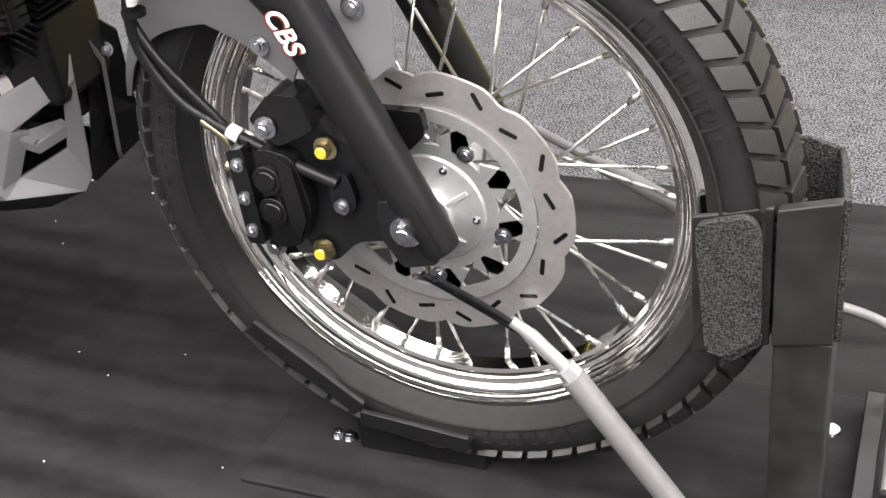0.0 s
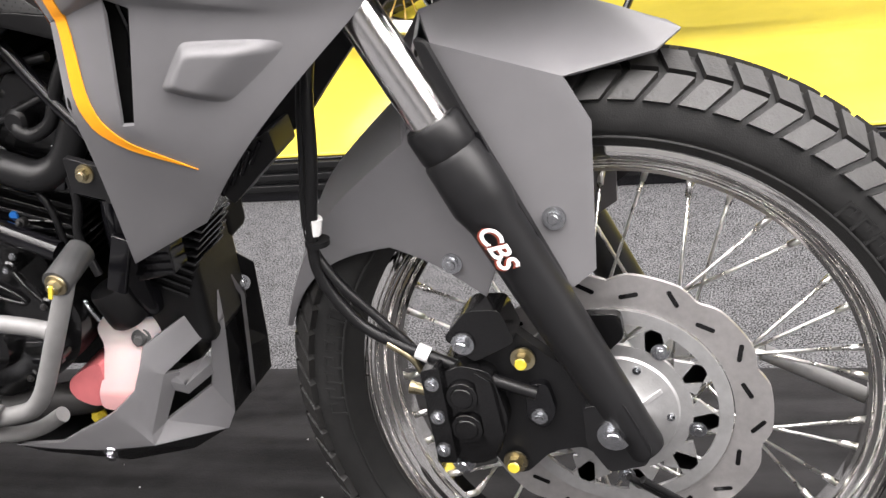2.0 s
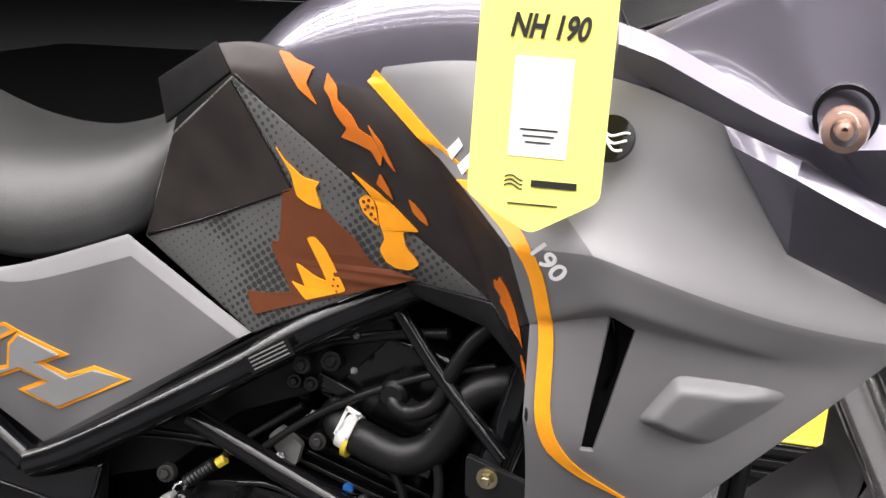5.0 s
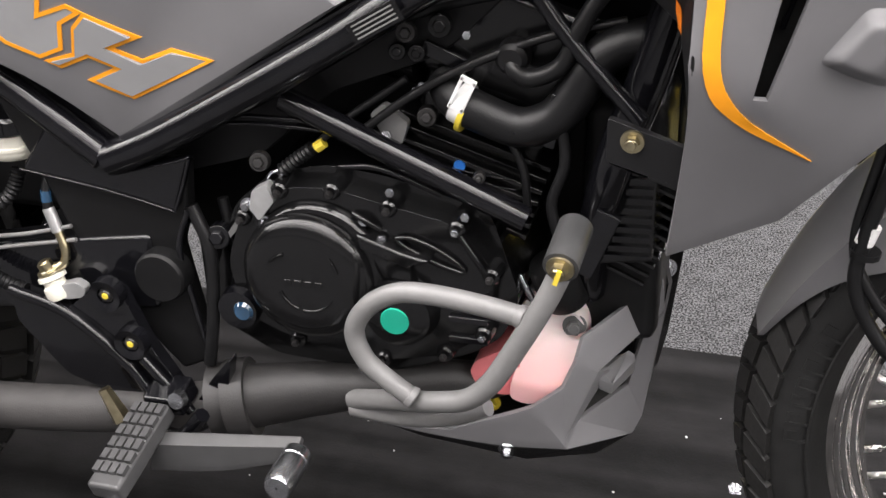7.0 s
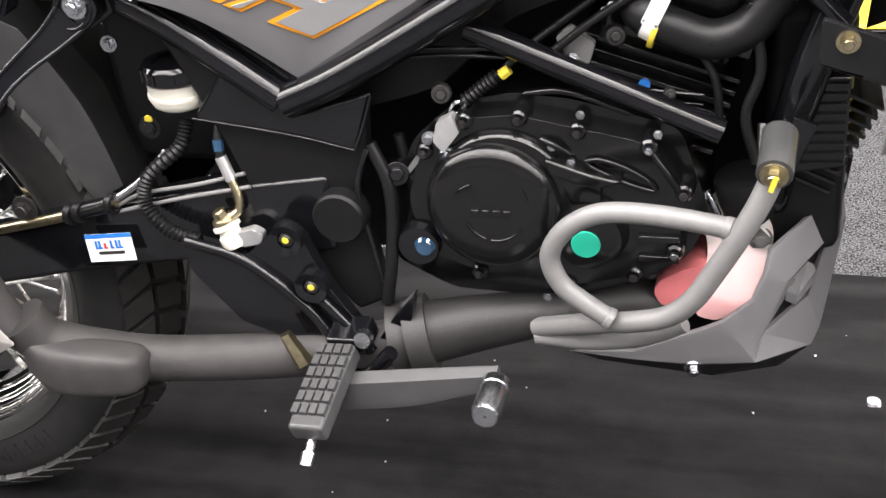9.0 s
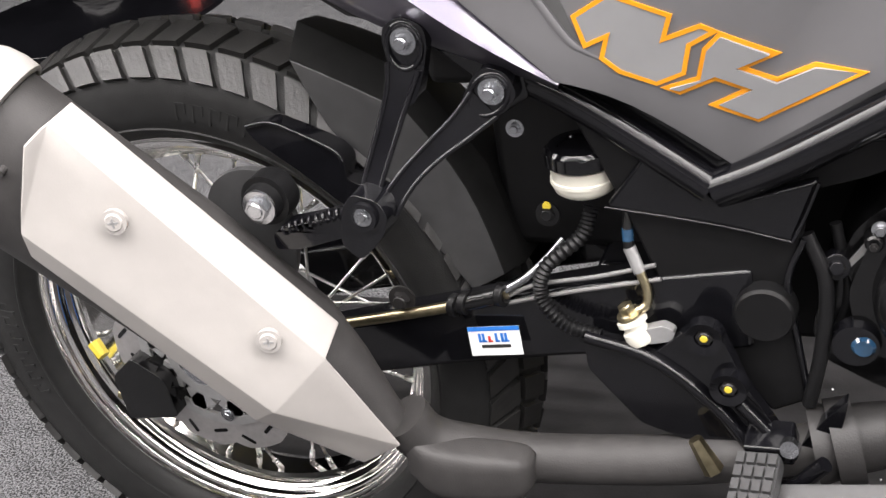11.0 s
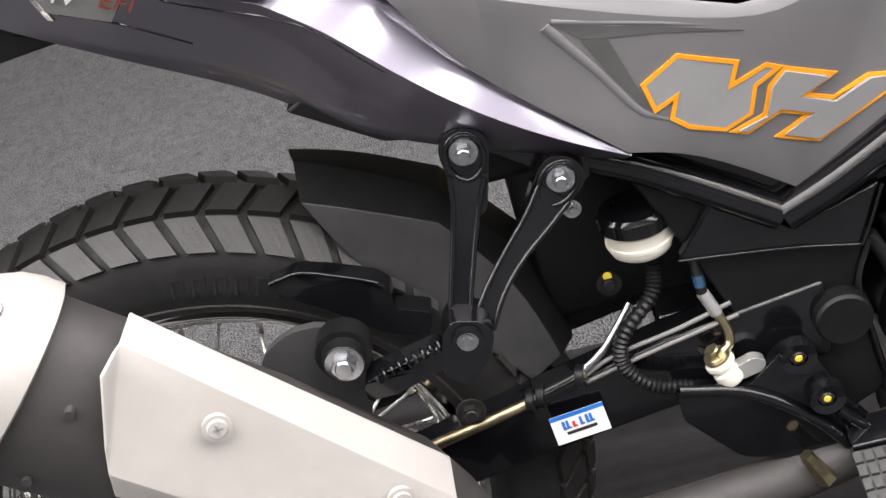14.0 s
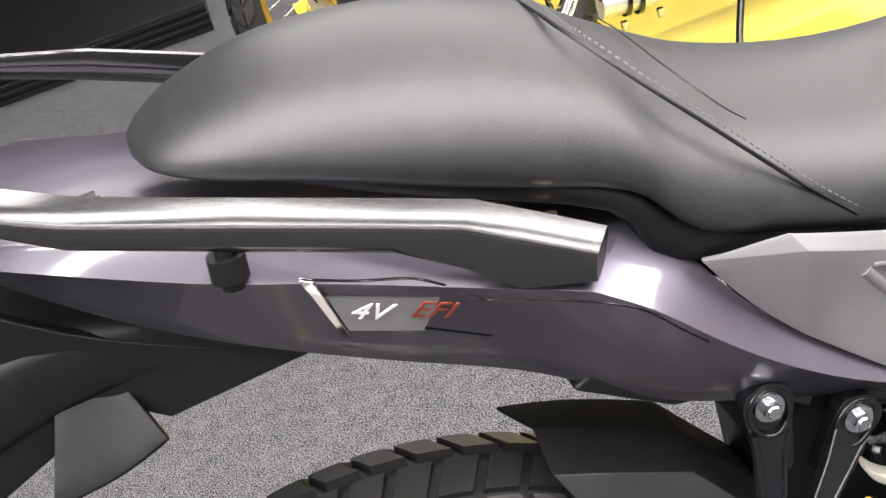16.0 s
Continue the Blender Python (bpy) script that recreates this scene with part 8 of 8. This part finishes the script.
part("cable", add_tube(bmesh.new(), [(-2.70 + (0.07 + 0.02 * math.sin(k * 1.7)) * math.cos(k * 0.8), 2.36 + (0.07 + 0.02 * math.cos(k * 2.3)) * math.sin(k * 0.8), CZ + 0.018 + 0.0012 * k) for k in range(40)], 0.005, 6, 4), M_bar, coil, "thin dark grey cable")
can = thing("bottle", -2.67, 2.82, FLOOR, "red plastic bottle with a pale label beside the stand", "bottle")
part("body", add_cyl(add_cyl(bmesh.new(), (-2.67, 2.86, CZ), (-2.67, 2.86, CZ + 0.15), 0.055, 0.055, 28), (-2.67, 2.86, CZ + 0.15), (-2.67, 2.86, CZ + 0.20), 0.055, 0.02, 28), M_redbottle, can, "red plastic body")
part("label", add_cyl(bmesh.new(), (-2.67, 2.86, CZ + 0.055), (-2.67, 2.86, CZ + 0.13), 0.0555, 0.0555, 28, False), M_white, can, "pale printed label")
part("cap", add_cyl(bmesh.new(), (-2.67, 2.86, CZ + 0.20), (-2.67, 2.86, CZ + 0.23), 0.02, 0.019, 20), M_red, can, "red cap")
# bracket behind the fork
plate("guard_bracket", rounded([(0.625, 0.52), (0.70, 0.575), (0.725, 0.565), (0.73, 0.535), (0.70, 0.51), (0.64, 0.47)], 0.008), 0.078, 0.090, M_fork, bike, "black mudguard bracket of the far fork leg", 0.002)

# ---- finer engine detail ----
for k, (x, z) in enumerate(((-0.070, 0.497), (-0.034, 0.526), (0.012, 0.530), (0.060, 0.520), (0.117, 0.508), (0.145, 0.468), (0.138, 0.412), (0.104, 0.388), (0.048, 0.374), (-0.030, 0.382), (-0.076, 0.404))):
    part("screw_boss", add_lathe(bmesh.new(), [(-0.109, 0.0), (-0.109, 0.0055), (-0.107, 0.0072), (-0.098, 0.0085), (-0.086, 0.0090), (-0.086, 0.0)], 20, False, (x, 0, z)), M_engine, bike, "" if k else "cast boss of an engine cover screw", 30)
    bolt("cover_bolt", (x, -0.109, z), (0, -1, 0), 0.0036, M_bolt if k in (4, 6) else M_steel, bike, "small cover bolt", False, 0.005)
# cast ridges
for a, b in (((0.118, 0.505), (0.146, 0.462)), ((0.030, 0.512), (0.052, 0.500))):
    tube("cover_ridge", [(a[0], -0.106, a[1]), ((a[0] + b[0]) / 2, -0.110, (a[1] + b[1]) / 2 + 0.003), (b[0], -0.106, b[1])], 0.0028, M_engine, bike, "", 8)
# relief mark on the clutch cover
for k in range(4):
    box("cover_mark", -0.028 + 0.009 * k, -0.0215 + 0.009 * k, -0.1275, -0.122, 0.449, 0.455, M_engine, cover, "", 0.001)
# upper engine: hoses, clips, sensors and plugs
for pts, r, mat in (([(0.14, -0.08, 0.60), (0.165, -0.085, 0.56), (0.17, -0.085, 0.52)], 0.0035, M_hose), ([(0.19, -0.085, 0.62), (0.20, -0.09, 0.57), (0.19, -0.09, 0.53), (0.20, -0.09, 0.49)], 0.0045, M_hose), ([(-0.10, -0.088, 0.580), (-0.06, -0.09, 0.583), (-0.01, -0.088, 0.582)], 0.0022, M_gloss), ([(-0.10, -0.088, 0.573), (-0.05, -0.09, 0.577), (0.0, -0.086, 0.574)], 0.0022, M_gloss), ([(0.015, -0.09, 0.545), (0.05, -0.092, 0.548), (0.10, -0.09, 0.530)], 0.003, M_gloss)):
    tube("engine_hose", pts, r, mat, bike, "thin hose at the engine", 8)
for p, r, L, mat in (((0.070, -0.068, 0.656), 0.0085, 0.016, M_steel), ((0.078, -0.068, 0.640), 0.0075, 0.014, M_engine), ((0.062, -0.068, 0.640), 0.0075, 0.012, M_gloss), ((0.098, -0.070, 0.664), 0.010, 0.018, M_engine), ((0.086, -0.072, 0.590), 0.0085, 0.016, M_steel), ((0.105, -0.070, 0.600), 0.0075, 0.014, M_engine), ((-0.055, -0.090, 0.544), 0.0090, 0.010, M_header), ((-0.10, -0.09, 0.47), 0.012, 0.014, M_gloss), ((0.160, -0.085, 0.590), 0.006, 0.010, M_gloss), ((0.13, -0.082, 0.545), 0.005, 0.010, M_steel), ((0.045, -0.070, 0.660), 0.010, 0.014, M_engine)):
    g = add_cyl(bmesh.new(), p, Vector(p) + Vector((0.2, -1, 0.25)).normalized() * L, r, r * 0.9, 18)
    add_cyl(g, Vector(p) + Vector((0.2, -1, 0.25)).normalized() * L, Vector(p) + Vector((0.2, -1, 0.25)).normalized() * (L + 0.005), r * 0.6, r * 0.5, 6)
    part("plug", g, mat, bike, "round engine plug", 40, 0.001)
plate("sensor_plate", rounded([(0.040, 0.590), (0.052, 0.600), (0.072, 0.585), (0.066, 0.566), (0.054, 0.566)], 0.003), -0.082, -0.074, M_bar, bike, "plain grey sensor bracket", 0.001)
for c, a, l, w in (((0.10, -0.072, 0.640), -0.4, 0.018, 0.006), ((0.19, -0.088, 0.60), 1.3, 0.022, 0.007), ((0.225, -0.09, 0.50), 1.2, 0.030, 0.010)):
    u = Vector((math.cos(a), 0, math.sin(a)))
    v = Vector((-math.sin(a), 0, math.cos(a)))
    part("engine_bracket", oriented_box(bmesh.new(), Vector(c), u, v, Vector((0, 1, 0)), l, w, 0.003), M_gloss, bike, "small black bracket", 35, 0.0015)
# thin fin edges of the cylinder and the radiator core
for k in range(3):
    tube("fin_edge", [(0.090 + 0.003 * k, -0.0675, 0.5445 - 0.0085 * k), (0.125, -0.0680, 0.5400 - 0.0085 * k), (0.156, -0.0675, 0.5375 - 0.0085 * k)], 0.0009, M_gloss, eng, "", 6, 2)
core = plate("radiator_core", [(0.226, 0.556), (0.268, 0.556), (0.268, 0.478), (0.222, 0.470)], -0.070, -0.040, M_engine, bike, "black radiator core", 0.002)
for k in range(9):
    part("core_fin", oriented_box(bmesh.new(), Vector((0.247, -0.0715, 0.482 + 0.0085 * k)), Vector((0.99, 0, 0.05)).normalized(), Vector((0, 1, 0)), Vector((-0.05, 0, 0.99)).normalized(), 0.019, 0.0018, 0.0010), M_gloss, core)
# glossy edges of the pivot cover
tube("pivot_edge", [(-0.274, -0.113, 0.524), (-0.187, -0.1135, 0.512), (-0.129, -0.113, 0.499)], 0.0012, M_gloss, bike, "", 8)
tube("pivot_edge", [(-0.129, -0.113, 0.499), (-0.119, -0.113, 0.522), (-0.109, -0.113, 0.550)], 0.0016, M_gloss, bike, "", 8)
tube("pivot_edge", [(-0.121, -0.105, 0.498), (-0.134, -0.106, 0.458), (-0.126, -0.106, 0.400), (-0.117, -0.106, 0.348)], 0.003, M_gloss, bike, "", 8)
# black guard strip beside the fork leg
plate("fork_guard", rounded([(0.548, 0.694), (0.558, 0.690), (0.582, 0.630), (0.614, 0.556), (0.650, 0.470), (0.628, 0.460), (0.580, 0.558)], 0.004), -0.093, -0.084, M_fork, bike, "black guard strip beside the fork", 0.002)
for p in ((0.592, 0.602), (0.628, 0.512)):
    g = oriented_box(bmesh.new(), Vector((p[0], -0.0935, p[1])), Vector((0.33, 0, -0.94)).normalized(), Vector((0.94, 0, 0.33)).normalized(), Vector((0, 1, 0)), 0.010, 0.004, 0.001)
    part("guard_slot", g, M_gloss, bike, "", 35, 0.0005)
